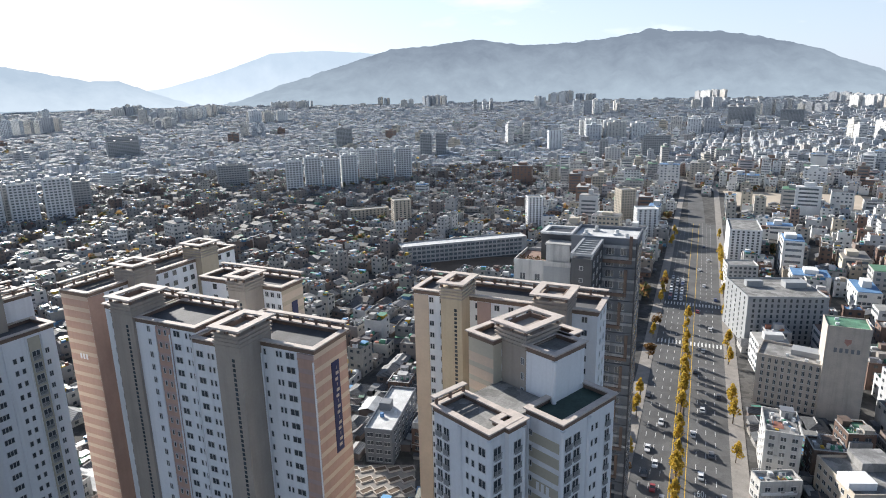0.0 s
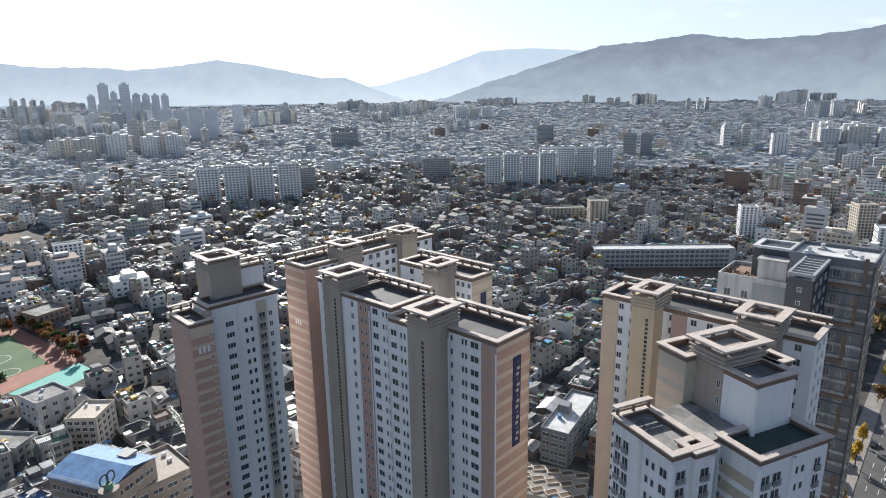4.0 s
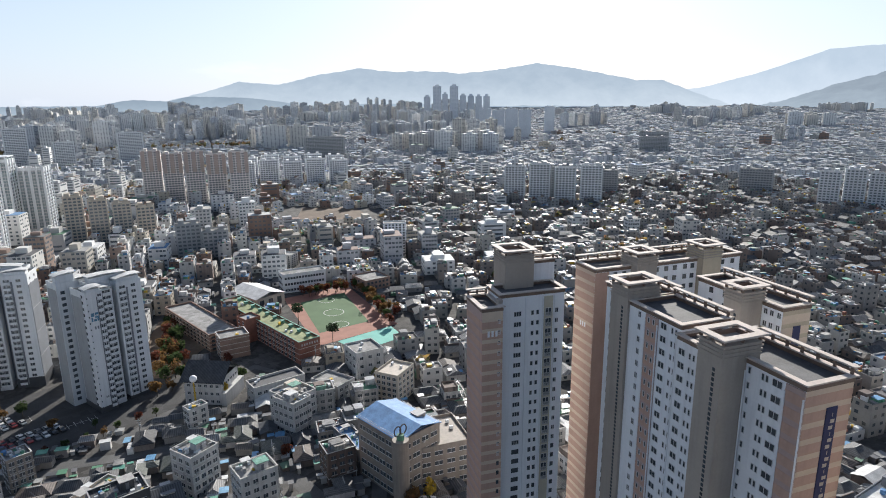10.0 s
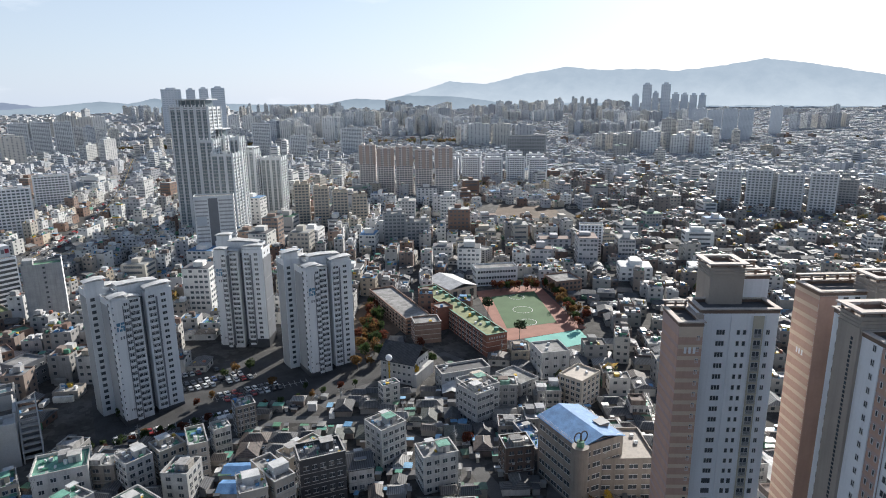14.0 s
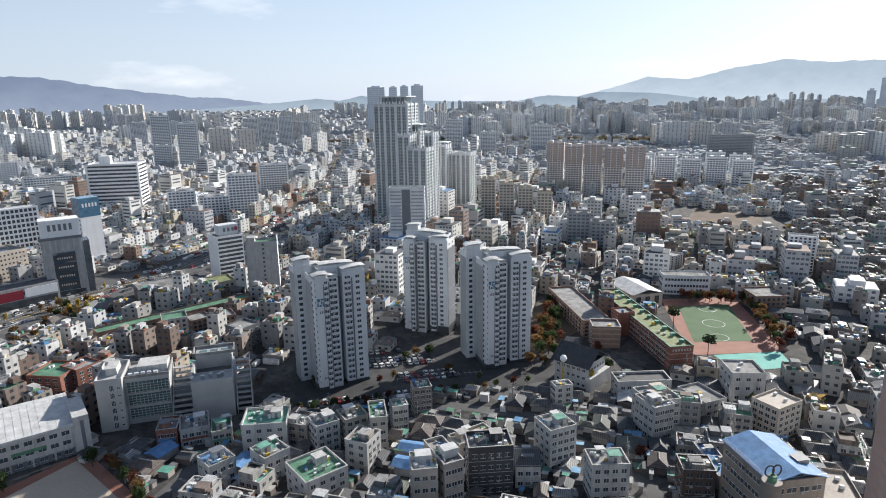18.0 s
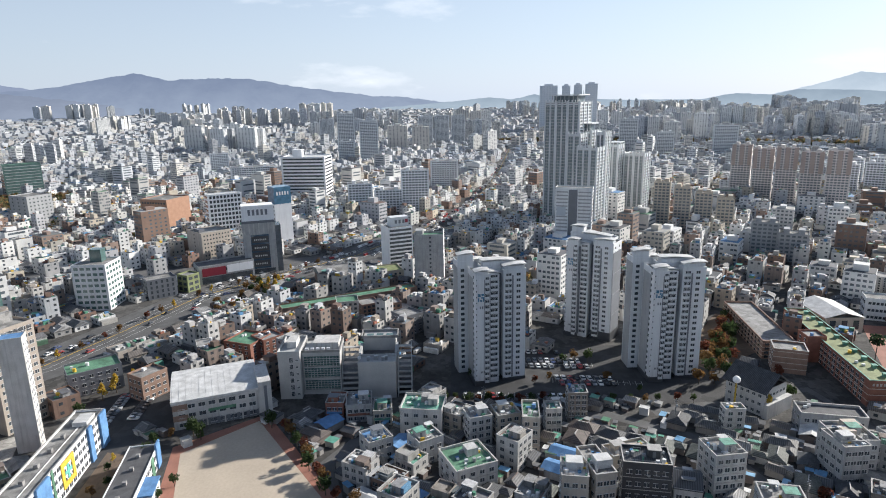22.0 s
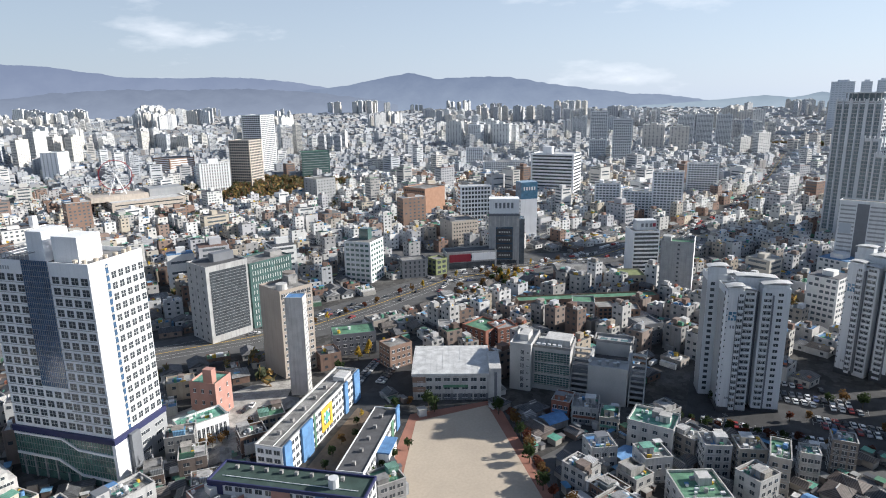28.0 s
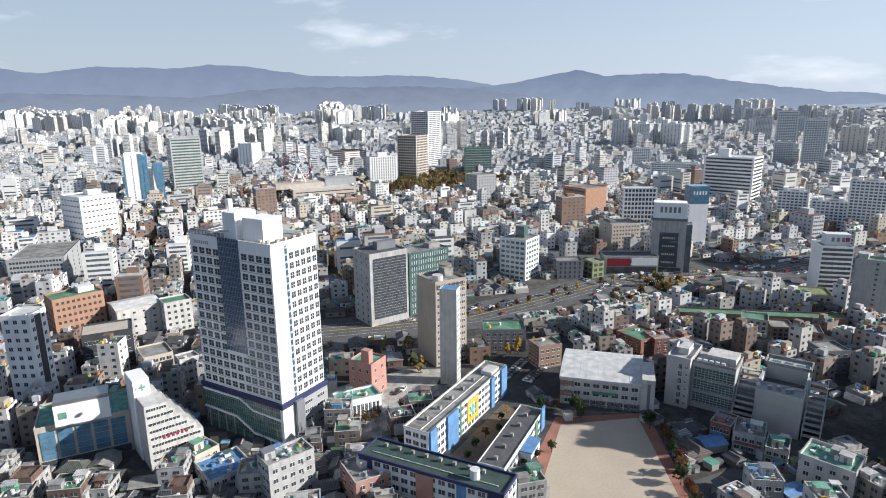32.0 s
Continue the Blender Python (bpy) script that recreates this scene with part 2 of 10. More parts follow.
M = {
    "asphalt": mat("asphalt", (0.108, 0.107, 0.107), 0.9, patch=0.12, vary=0.25, scale=0.08, fine=2.0, bump=0.05),
    "ground": mat("city_ground", (0.075, 0.072, 0.069), 0.95, patch=0.4, vary=0.4, scale=0.05, fine=0.7, bump=0.0),
    "lane_paint": mat("lane_paint", (0.62, 0.62, 0.60), 0.7, vary=0.25, scale=1.5),
    "yellow_paint": mat("yellow_paint", (0.65, 0.42, 0.05), 0.7, vary=0.25, scale=1.5),
    "pavement": mat("pavement", (0.26, 0.24, 0.22), 0.9, vary=0.2, scale=0.3, fine=3),
    "forecourt_slab": mat("forecourt_slab", (0.40, 0.385, 0.36), 0.9, vary=0.25, scale=0.2, fine=3, stain=0.25, patch=0.2),
    "concrete": mat("concrete", (0.28, 0.275, 0.27), 0.85, vary=0.25, scale=0.25, fine=3, stain=0.2, patch=0.28),
    "roof_grey": mat("roof_grey", (0.25, 0.245, 0.235), 0.9, vary=0.35, scale=0.25, fine=2.5, patch=0.35),
    "roof_dark": mat("roof_dark", (0.10, 0.10, 0.105), 0.8, vary=0.3, scale=0.3, fine=3),
    "roof_green": mat("roof_green", (0.11, 0.24, 0.155), 0.75, vary=0.35, scale=0.3, fine=2.5, patch=0.25),
    "roof_moss": mat("roof_moss", (0.045, 0.075, 0.065), 0.8, vary=0.3, scale=0.3, fine=2.5),
    "glass_mid": mat("pale_window_glass", (0.13, 0.15, 0.17), 0.15, vary=0.35, scale=0.3, fine=2, bump=0.0, spec=0.6),
    "tower_glass": mat("tower_glass", (0.20, 0.245, 0.265), 0.2, vary=0.3, scale=0.2, fine=1, bump=0.0, spec=0.6),
    "curtain_blue": mat("blue_bay_glass", (0.10, 0.22, 0.33), 0.12, vary=0.3, scale=0.3, fine=2, bump=0.0, spec=0.7),
    "crimson": mat("crimson", (0.28, 0.03, 0.05), 0.5, vary=0.1, bump=0.0),
    "roof_olive": mat("roof_olive", (0.22, 0.25, 0.12), 0.8, vary=0.3, scale=0.3, fine=2.5),
    "roof_teal": mat("roof_teal", (0.15, 0.34, 0.265), 0.75, vary=0.35, scale=0.4, fine=2.5, patch=0.2),
    "roof_blue": mat("roof_blue", (0.12, 0.25, 0.46), 0.7, spec=0.25, vary=0.25, scale=0.4, fine=2.5),
    "roof_white": mat("roof_white", (0.56, 0.56, 0.555), 0.75, spec=0.25, vary=0.25, scale=0.3, fine=2.5),
    "tower_white": mat("tower_white", (0.80, 0.81, 0.83), 0.75, vary=0.06, scale=0.1, fine=2, bump=0.04, stain=0.10),
    "tower_pink": mat("tower_pink", (0.50, 0.33, 0.26), 0.8, vary=0.08, scale=0.2, fine=2, bump=0.04, stain=0.10),
    "tower_rose": mat("tower_rose", (0.45, 0.33, 0.30), 0.8, vary=0.08, scale=0.2, fine=2, bump=0.04),
    "tower_cream": mat("tower_cream", (0.62, 0.50, 0.39), 0.8, vary=0.08, scale=0.2, fine=2, bump=0.04),
    "tower_taupe": mat("tower_taupe", (0.38, 0.33, 0.285), 0.8, vary=0.08, scale=0.15, fine=2, bump=0.04, stain=0.12),
    "tower_tan": mat("tower_tan", (0.50, 0.42, 0.31), 0.8, vary=0.08, scale=0.15, fine=2, bump=0.04, stain=0.10),
    "tower_khaki": mat("tower_khaki", (0.50, 0.46, 0.37), 0.8, vary=0.08, scale=0.15, fine=2, bump=0.04),
    "trim_stone": mat("trim_stone", (0.52, 0.45, 0.40), 0.8, vary=0.15, scale=0.5, fine=4),
    "trim_brown": mat("trim_brown", (0.20, 0.14, 0.11), 0.8, vary=0.15, scale=0.5, fine=4),
    "white_paint": mat("white_paint", (0.84, 0.84, 0.85), 0.7, vary=0.07, scale=0.1, fine=2, bump=0.04, stain=0.10),
    "cool_white": mat("cool_white", (0.66, 0.675, 0.69), 0.7, vary=0.07, scale=0.1, fine=2, bump=0.04, stain=0.14),
    "slate": mat("slate", (0.17, 0.18, 0.20), 0.6, vary=0.12, scale=0.2, fine=2),
    "dark_panel": mat("dark_panel", (0.06, 0.063, 0.07), 0.5, vary=0.15, scale=0.2, fine=2),
    "grey_panel": mat("grey_panel", (0.33, 0.34, 0.35), 0.6, vary=0.10, scale=0.2, fine=2, stain=0.1),
    "beige": mat("beige", (0.52, 0.46, 0.38), 0.8, vary=0.1, scale=0.2, fine=2, stain=0.15),
    "sand_stone": mat("sand_stone", (0.50, 0.44, 0.38), 0.8, vary=0.12, scale=0.3, fine=2, stain=0.15),
    "brick": mat("brick", (0.25, 0.11, 0.08), 0.85, vary=0.2, scale=0.4, fine=5),
    "brick_brown": mat("brick_brown", (0.27, 0.18, 0.14), 0.85, vary=0.2, scale=0.4, fine=5),
    "salmon": mat("salmon", (0.42, 0.23, 0.19), 0.8, vary=0.12, scale=0.3, fine=3),
    "orange_tile": mat("orange_tile", (0.36, 0.205, 0.135), 0.7, vary=0.12, scale=0.3, fine=3),
    "glass": mat("window_glass", (0.070, 0.080, 0.092), 0.16, vary=0.35, scale=0.4, fine=2, bump=0.0, spec=0.6),
    "glass_blue": mat("curtain_glass", (0.06, 0.10, 0.15), 0.1, vary=0.3, scale=0.3, fine=2, bump=0.0, spec=0.7),
    "strip_glass": mat("strip_glass", (0.055, 0.115, 0.21), 0.12, vary=0.35, scale=0.5, fine=2, bump=0.0, spec=0.6),
    "podium_glass": mat("podium_glass", (0.10, 0.19, 0.175), 0.12, vary=0.4, scale=0.35, fine=2, bump=0.0, spec=0.7),
    "glass_green": mat("green_glass", (0.085, 0.145, 0.14), 0.12, vary=0.3, scale=0.3, fine=2, bump=0.0, spec=0.7),
    "frame": mat("window_frame", (0.6, 0.6, 0.6), 0.5, vary=0.05, bump=0.0),
    "navy": mat("navy", (0.03, 0.035, 0.10), 0.6, vary=0.1, bump=0.0),
    "steel": mat("steel", (0.45, 0.46, 0.47), 0.35, metal=0.8, vary=0.1),
    "tyre": mat("tyre", (0.02, 0.02, 0.02), 0.9, vary=0.1),
    "car_paint": mat("car_paint", (0.5, 0.5, 0.5), 0.28, vary=0.03, bump=0.0, spec=0.6, palette=[(0.75, 0.75, 0.75), (0.03, 0.03, 0.035), (0.70, 0.70, 0.69),
        (0.35, 0.36, 0.37), (0.12, 0.12, 0.13), (0.72, 0.72, 0.72), (0.25, 0.26, 0.28), (0.05, 0.07, 0.16), (0.60, 0.60, 0.60), (0.04, 0.04, 0.045), (0.66, 0.66, 0.67), (0.08, 0.08, 0.09), (0.30, 0.05, 0.05)]),
    "house_wall": mat("house_wall", (0.5, 0.5, 0.5), 0.85, vary=0.22, scale=0.3, fine=3, palette=[tuple(c * 0.8 for c in w) for w in HOUSE_WALLS], stain=0.4),
    "coping": mat("coping", (0.42, 0.41, 0.395), 0.8, vary=0.25, scale=0.5, fine=4),
    "render_white": mat("render_white", (0.53, 0.52, 0.505), 0.8, vary=0.15, scale=0.25, fine=3, stain=0.28),
    "render_grey": mat("render_grey", (0.42, 0.42, 0.42), 0.8, vary=0.16, scale=0.25, fine=3, stain=0.28),
    "brown_tile": mat("brown_tile", (0.26, 0.225, 0.195), 0.7, vary=0.15, scale=0.3, fine=4, stain=0.2),
    "slate_seam": mat("slate_seam", (0.085, 0.088, 0.095), 0.5, vary=0.2, scale=0.4, fine=3, ribs=0.7),
    "house_roof": mat("house_roof", (0.3, 0.3, 0.3), 0.8, vary=0.3, scale=0.35, fine=3, palette=ROOFS, patch=0.3),
    "tile_roof": mat("tile_roof", (0.09, 0.09, 0.095), 0.75, vary=0.35, scale=0.6, fine=4, ribs=0.62, palette=[(0.085, 0.088, 0.095), (0.12, 0.12, 0.12), (0.065, 0.068, 0.075), (0.115, 0.095, 0.088), (0.10, 0.11, 0.10)]),
    "clutter": mat("roof_clutter", (0.5, 0.5, 0.5), 0.6, vary=0.1, scale=0.5, fine=3, bump=0, island=True,
                   palette=[(0.62, 0.62, 0.62), (0.30, 0.30, 0.30), (0.70, 0.70, 0.69), (0.10, 0.24, 0.42), (0.45, 0.44, 0.42), (0.10, 0.28, 0.19), (0.16, 0.16, 0.17), (0.55, 0.36, 0.05), (0.32, 0.13, 0.09), (0.66, 0.66, 0.66)]),
    "lid_roof": mat("sheet_lid", (0.1, 0.1, 0.1), 0.5, vary=0.25, scale=0.4, fine=2, bump=0, island=True, palette=OLD_ROOFS[:8] + [(0.12, 0.29, 0.48), (0.12, 0.33, 0.25), (0.58, 0.58, 0.58), (0.10, 0.24, 0.15), (0.20, 0.38, 0.55), (0.36, 0.35, 0.33), (0.62, 0.62, 0.61)]),
    "canopy_sheet": mat("canopy_sheet", (0.3, 0.3, 0.3), 0.7, vary=0.25, scale=0.4, fine=2, bump=0, ribs=0.5, spec=0.25, palette=[(0.30, 0.30, 0.30), (0.50, 0.50, 0.50), (0.13, 0.15, 0.16), (0.36, 0.34, 0.31), (0.14, 0.28, 0.42), (0.20, 0.21, 0.22), (0.16, 0.30, 0.24), (0.56, 0.56, 0.55)]),
    "town_wall": mat("town_wall", (0.4, 0.4, 0.4), 0.85, vary=0.15, scale=0.2, fine=2, bump=0, palette=HOUSE_WALLS, island=True, stain=0.25),
    "far_wall": mat("far_wall", (0.5, 0.5, 0.5), 0.85, vary=0.12, scale=0.1, fine=1, bump=0, palette=WALLS, island=True),
    "far_roof": mat("far_roof", (0.3, 0.3, 0.3), 0.8, vary=0.2, scale=0.2, fine=1, bump=0, palette=ROOFS, island=True),
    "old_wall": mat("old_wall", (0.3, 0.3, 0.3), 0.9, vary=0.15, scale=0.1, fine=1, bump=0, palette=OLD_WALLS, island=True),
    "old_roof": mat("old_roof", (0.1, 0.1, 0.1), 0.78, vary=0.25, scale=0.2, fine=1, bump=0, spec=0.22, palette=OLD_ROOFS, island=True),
    "low_wall": mat("low_wall", (0.3, 0.3, 0.3), 0.9, vary=0.18, scale=0.3, fine=3, palette=OLD_WALLS, stain=0.2),
    "low_roof": mat("low_roof", (0.1, 0.1, 0.1), 0.7, ribs=0.5, vary=0.3, scale=0.4, fine=3, palette=OLD_ROOFS),
    # far houses, with aerial haze painted into the colours
    "haze_wall": mat("haze_wall", (0.5, 0.5, 0.5), 0.9, vary=0.08, scale=0.05, fine=0.5, bump=0, palette=HAZE_WALLS, island=True),
    "haze_roof": mat("haze_roof", (0.3, 0.3, 0.3), 0.9, vary=0.12, scale=0.1, fine=0.5, bump=0, palette=HAZE_ROOFS, island=True),
    # paint and glass of distant towers, lightened to carry haze
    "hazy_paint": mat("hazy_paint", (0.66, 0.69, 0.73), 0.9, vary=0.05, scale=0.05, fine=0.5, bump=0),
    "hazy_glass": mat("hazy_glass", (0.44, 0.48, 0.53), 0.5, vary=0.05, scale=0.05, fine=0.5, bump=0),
    "apt_wall": mat("apartment_wall", (0.6, 0.6, 0.6), 0.8, vary=0.06, scale=0.05, fine=1, bump=0, island=True,
                    palette=[(0.66, 0.67, 0.68), (0.60, 0.60, 0.59), (0.70, 0.70, 0.69), (0.58, 0.56, 0.52), (0.52, 0.54, 0.57), (0.66, 0.65, 0.635), (0.45, 0.46, 0.48), (0.61, 0.58, 0.54)]),
    "leaf_green": mat("leaf_green", (0.055, 0.085, 0.03), 0.8, vary=0.4, scale=1.0, fine=5, leafy=True),
    "leaf_pine": mat("leaf_pine", (0.03, 0.05, 0.025), 0.8, vary=0.4, scale=1.0, fine=5, leafy=True),
    "leaf_ginkgo": mat("leaf_ginkgo", (0.58, 0.41, 0.07), 0.8, vary=0.35, scale=1.0, fine=5, leafy=True),
    "leaf_red": mat("leaf_red", (0.15, 0.05, 0.03), 0.8, vary=0.4, scale=1.0, fine=5, leafy=True),
    "leaf_orange": mat("leaf_orange", (0.20, 0.115, 0.045), 0.8, vary=0.4, scale=1.0, fine=5, leafy=True),
    "leaf_mixed": mat("leaf_mixed", (0.1, 0.1, 0.05), 0.85, leafy=True, vary=0.3, scale=0.5, fine=3, island=True,
                      palette=[(0.10, 0.12, 0.055), (0.28, 0.18, 0.08), (0.38, 0.26, 0.09), (0.085, 0.10, 0.055), (0.24, 0.13, 0.075), (0.17, 0.15, 0.08)]),
    "bark": mat("bark", (0.10, 0.08, 0.06), 0.9, vary=0.3, scale=2),
    "sand": mat("sand", (0.46, 0.39, 0.31), 0.95, vary=0.12, scale=0.05, fine=1.0, bump=0.05),
    "turf": mat("turf", (0.085, 0.15, 0.07), 0.9, vary=0.15, scale=0.1, fine=2),
    "court": mat("court", (0.13, 0.42, 0.36), 0.8, vary=0.12, scale=0.15, fine=2),
    "track": mat("track", (0.31, 0.145, 0.105), 0.85, vary=0.15, scale=0.2, fine=2),
    "estate_pink": mat("estate_pink", (0.66, 0.61, 0.58), 0.8, vary=0.1, scale=0.1, fine=1, bump=0),
    "estate_rose": mat("estate_rose", (0.44, 0.35, 0.31), 0.8, vary=0.1, scale=0.1, fine=1, bump=0),
    "tarmac": mat("tarmac", (0.052, 0.052, 0.054), 0.9, vary=0.3, scale=0.1, fine=2, bump=0.05, patch=0.2),
    "pale_render": mat("pale_render", (0.42, 0.42, 0.415), 0.85, vary=0.14, scale=0.15, fine=2, bump=0.03),
    "jam_paint": mat("jam_paint", (0.5, 0.5, 0.5), 0.4, vary=0.05, bump=0, island=True, palette=[(0.72, 0.72, 0.72), (0.05, 0.05, 0.055), (0.60, 0.60, 0.61), (0.28, 0.29, 0.30), (0.70, 0.70, 0.70), (0.10, 0.10, 0.11), (0.45, 0.46, 0.47), (0.35, 0.05, 0.05)]),
    "soil": mat("soil", (0.15, 0.11, 0.08), 0.95, vary=0.35, scale=0.05, fine=0.6),
}

# ---- building blocks ----
class Shape:
    """Collects solids in plain lists and turns them into one mesh."""
    def __init__(self):
        self.v, self.f = [], []

    def prism(self, poly, z0, z1, bottom=False, cap=True):
        """An upright prism over a polygon given counter-clockwise."""
        n, k = len(poly), len(self.v)
        self.v += [(x, y, z0) for x, y in poly] + [(x, y, z1) for x, y in poly]
        self.f += [(k + i, k + (i + 1) % n, k + n + (i + 1) % n, k + n + i) for i in range(n)]
        if cap:
            self.f.append(tuple(k + n + i for i in range(n)))
        if bottom:
            self.f.append(tuple(k + n - 1 - i for i in range(n)))
        return self

    def box(self, x0, x1, y0, y1, z0, z1, bottom=True):
        return self.prism([(x0, y0), (x1, y0), (x1, y1), (x0, y1)], z0, z1, bottom)

    def ring(self, x0, x1, y0, y1, t, z0, z1):
        """A rectangular rim t thick, such as a parapet."""
        k = len(self.v)
        for q0, q1, r0, r1 in ((x0, x1, y0, y1), (x0 + t, x1 - t, y0 + t, y1 - t)):
            for z in (z0, z1):
                self.v += [(q0, r0, z), (q1, r0, z), (q1, r1, z), (q0, r1, z)]
        for i in range(4):
            j = (i + 1) % 4
            self.f += [(k + i, k + j, k + 4 + j, k + 4 + i), (k + 8 + j, k + 8 + i, k + 12 + i, k + 12 + j),
                       (k + 4 + i, k + 4 + j, k + 12 + j, k + 12 + i), (k + j, k + i, k + 8 + i, k + 8 + j)]
        return self

    def tray(self, x0, x1, y0, y1, t, z0, deck, z1):
        """A solid block whose top is sunk behind a rim t thick."""
        k = len(self.v)
        for q0, q1, r0, r1, z in ((x0, x1, y0, y1, z0), (x0, x1, y0, y1, z1), (x0 + t, x1 - t, y0 + t, y1 - t, z1), (x0 + t, x1 - t, y0 + t, y1 - t, deck)):
            self.v += [(q0, r0, z), (q1, r0, z), (q1, r1, z), (q0, r1, z)]
        for m in range(3):
            for i in range(4):
                j = (i + 1) % 4
                self.f.append((k + 4 * m + i, k + 4 * m + j, k + 4 * m + 4 + j, k + 4 * m + 4 + i))
        self.f += [(k + 12, k + 13, k + 14, k + 15), (k + 3, k + 2, k + 1, k)]
        return self

    def gable(self, x0, x1, y0, y1, z0, z1, over=0.4, thick=0.18):
        """A pitched roof with its ridge along x."""
        ym = (y0 + y1) / 2
        slope = (z1 - z0) / max(ym - y0, 0.1)
        lo = z0 - over * slope
        k = len(self.v)
        for x in (x0 - over, x1 + over):
            self.v += [(x, y0 - over, lo), (x, ym, z1), (x, y1 + over, lo), (x, y0 - over, lo - thick), (x, ym, z1 - thick), (x, y1 + over, lo - thick)]
        self.f += [(k, k + 6, k + 7, k + 1), (k + 1, k + 7, k + 8, k + 2), (k + 3, k + 4, k + 10, k + 9), (k + 4, k + 5, k + 11, k + 10),
                   (k, k + 3, k + 9, k + 6), (k + 2, k + 8, k + 11, k + 5), (k, k + 1, k + 4, k + 3), (k + 1, k + 2, k + 5, k + 4),
                   (k + 6, k + 9, k + 10, k + 7), (k + 7, k + 10, k + 11, k + 8)]
        return self

    def hip(self, x0, x1, y0, y1, z0, z1, over=0.5, thick=0.15):
        """A hipped roof with its ridge along the longer side."""
        a, b, c, d = x0 - over, x1 + over, y0 - over, y1 + over
        inset = min(b - a, d - c) * 0.5
        if b - a >= d - c:
            r0, r1 = (a + inset * 0.8, (c + d) / 2), (b - inset * 0.8, (c + d) / 2)
        else:
            r0, r1 = ((a + b) / 2, c + inset * 0.8), ((a + b) / 2, d - inset * 0.8)
        k = len(self.v)
        self.v += [(a, c, z0), (b, c, z0), (b, d, z0), (a, d, z0), (*r0, z1), (*r1, z1), (a, c, z0 - thick), (b, c, z0 - thick), (b, d, z0 - thick), (a, d, z0 - thick)]
        if b - a >= d - c:
            self.f += [(k, k + 1, k + 5, k + 4), (k + 1, k + 2, k + 5), (k + 2, k + 3, k + 4, k + 5), (k + 3, k, k + 4)]
        else:
            self.f += [(k, k + 1, k + 4), (k + 1, k + 2, k + 5, k + 4), (k + 2, k + 3, k + 5), (k + 3, k, k + 4, k + 5)]
        self.f += [(k + 6, k + 7, k + 1, k), (k + 7, k + 8, k + 2, k + 1), (k + 8, k + 9, k + 3, k + 2), (k + 9, k + 6, k, k + 3), (k + 9, k + 8, k + 7, k + 6)]
        return self

    def tube(self, p, q, r0, r1=None, n=8):
        """A round bar from p to q."""
        p, q, r1 = Vector(p), Vector(q), r0 if r1 is None else r1
        w = (q - p).normalized()
        s = w.orthogonal().normalized()
        u = w.cross(s)
        k = len(self.v)
        for c, r in ((p, r0), (q, r1)):
            self.v += [tuple(c + (s * math.cos(2 * math.pi * i / n) + u * math.sin(2 * math.pi * i / n)) * r) for i in range(n)]
        self.f += [(k + i, k + (i + 1) % n, k + n + (i + 1) % n, k + n + i) for i in range(n)]
        self.f += [tuple(k + n + i for i in range(n)), tuple(k + n - 1 - i for i in range(n))]
        return self

    def mesh(self, name, material):
        me = bpy.data.meshes.new(name)
        me.from_pydata(self.v, [], self.f)
        me.materials.append(material)
        me.update()
        return me


def part(name, shape, material, parent, label="", at=None):
    """One mesh object under a thing or a part. shape: a Shape or a finished mesh."""
    me = shape.mesh(name, material) if isinstance(shape, Shape) else shape
    ob = new(name, me)
    ob.parent = parent
    if at is not None:
        ob.matrix_basis = at
    if label:
        ob["label"] = label
    return ob


def thing(name, label, category, x=0.0, y=0.0, rot=0.0, z=0.0, group=""):
    ob = new(name)
    ob.empty_display_size = 0.5
    ob.matrix_basis = pose(x, y, z, 0, 0, rot)
    return tagged(ob, label, category, group)


def plate(name, shape, material, kind="structure", label="", category=""):
    ob = new(name, shape.mesh(name, material))
    return tagged(ob, label, category, "", kind)


PANES = {}


def window_mesh(w, h, glass="glass", split=2, frame_mat="frame", rows=1):
    """A window for a wall along +x that looks to -y: one moulded frame standing proud with its panes set back."""
    key = (round(w, 2), round(h, 2), glass, split, frame_mat, rows)
    if key not in PANES:
        t = 0.08
        xs = [-w / 2]
        for i in range(split):
            xs += [-w / 2 + t + (w - t) * i / split, -w / 2 + (w - t) * (i + 1) / split]
        xs.append(w / 2)
        zs = [0]
        for i in range(rows):
            zs += [t + (h - t) * i / rows, (h - t) * (i + 1) / rows]
        zs.append(h)
        nx = len(xs)
        v = [(x, -0.09, z) for z in zs for x in xs]
        f, m = [], []
        for j in range(len(zs) - 1):
            for i in range(nx - 1):
                q = (j * nx + i, j * nx + i + 1, (j + 1) * nx + i + 1, (j + 1) * nx + i)
                if j % 2 == 1 and i % 2 == 1:
                    k = len(v)
                    v += [(v[a][0], -0.03, v[a][2]) for a in q]
                    f += [(q[a], q[(a + 1) % 4], k + (a + 1) % 4, k + a) for a in range(4)] + [(k, k + 1, k + 2, k + 3)]
                    m += [1, 1, 1, 1, 0]
                else:
                    f.append(q)
                    m.append(1)
        k = len(v)
        ring = [0, nx - 1, len(zs) * nx - 1, (len(zs) - 1) * nx]
        v += [(v[a][0], 0.02, v[a][2]) for a in ring]
        f += [(ring[a], k + a, k + (a + 1) % 4, ring[(a + 1) % 4]) for a in range(4)]
        m += [1] * 4
        me = bpy.data.meshes.new("window")
        me.from_pydata(v, [], f)
        me.materials.append(M[glass])
        me.materials.append(M[frame_mat])
        me.polygons.foreach_set("material_index", m)
        me.update()
        PANES[key] = me
    return PANES[key]


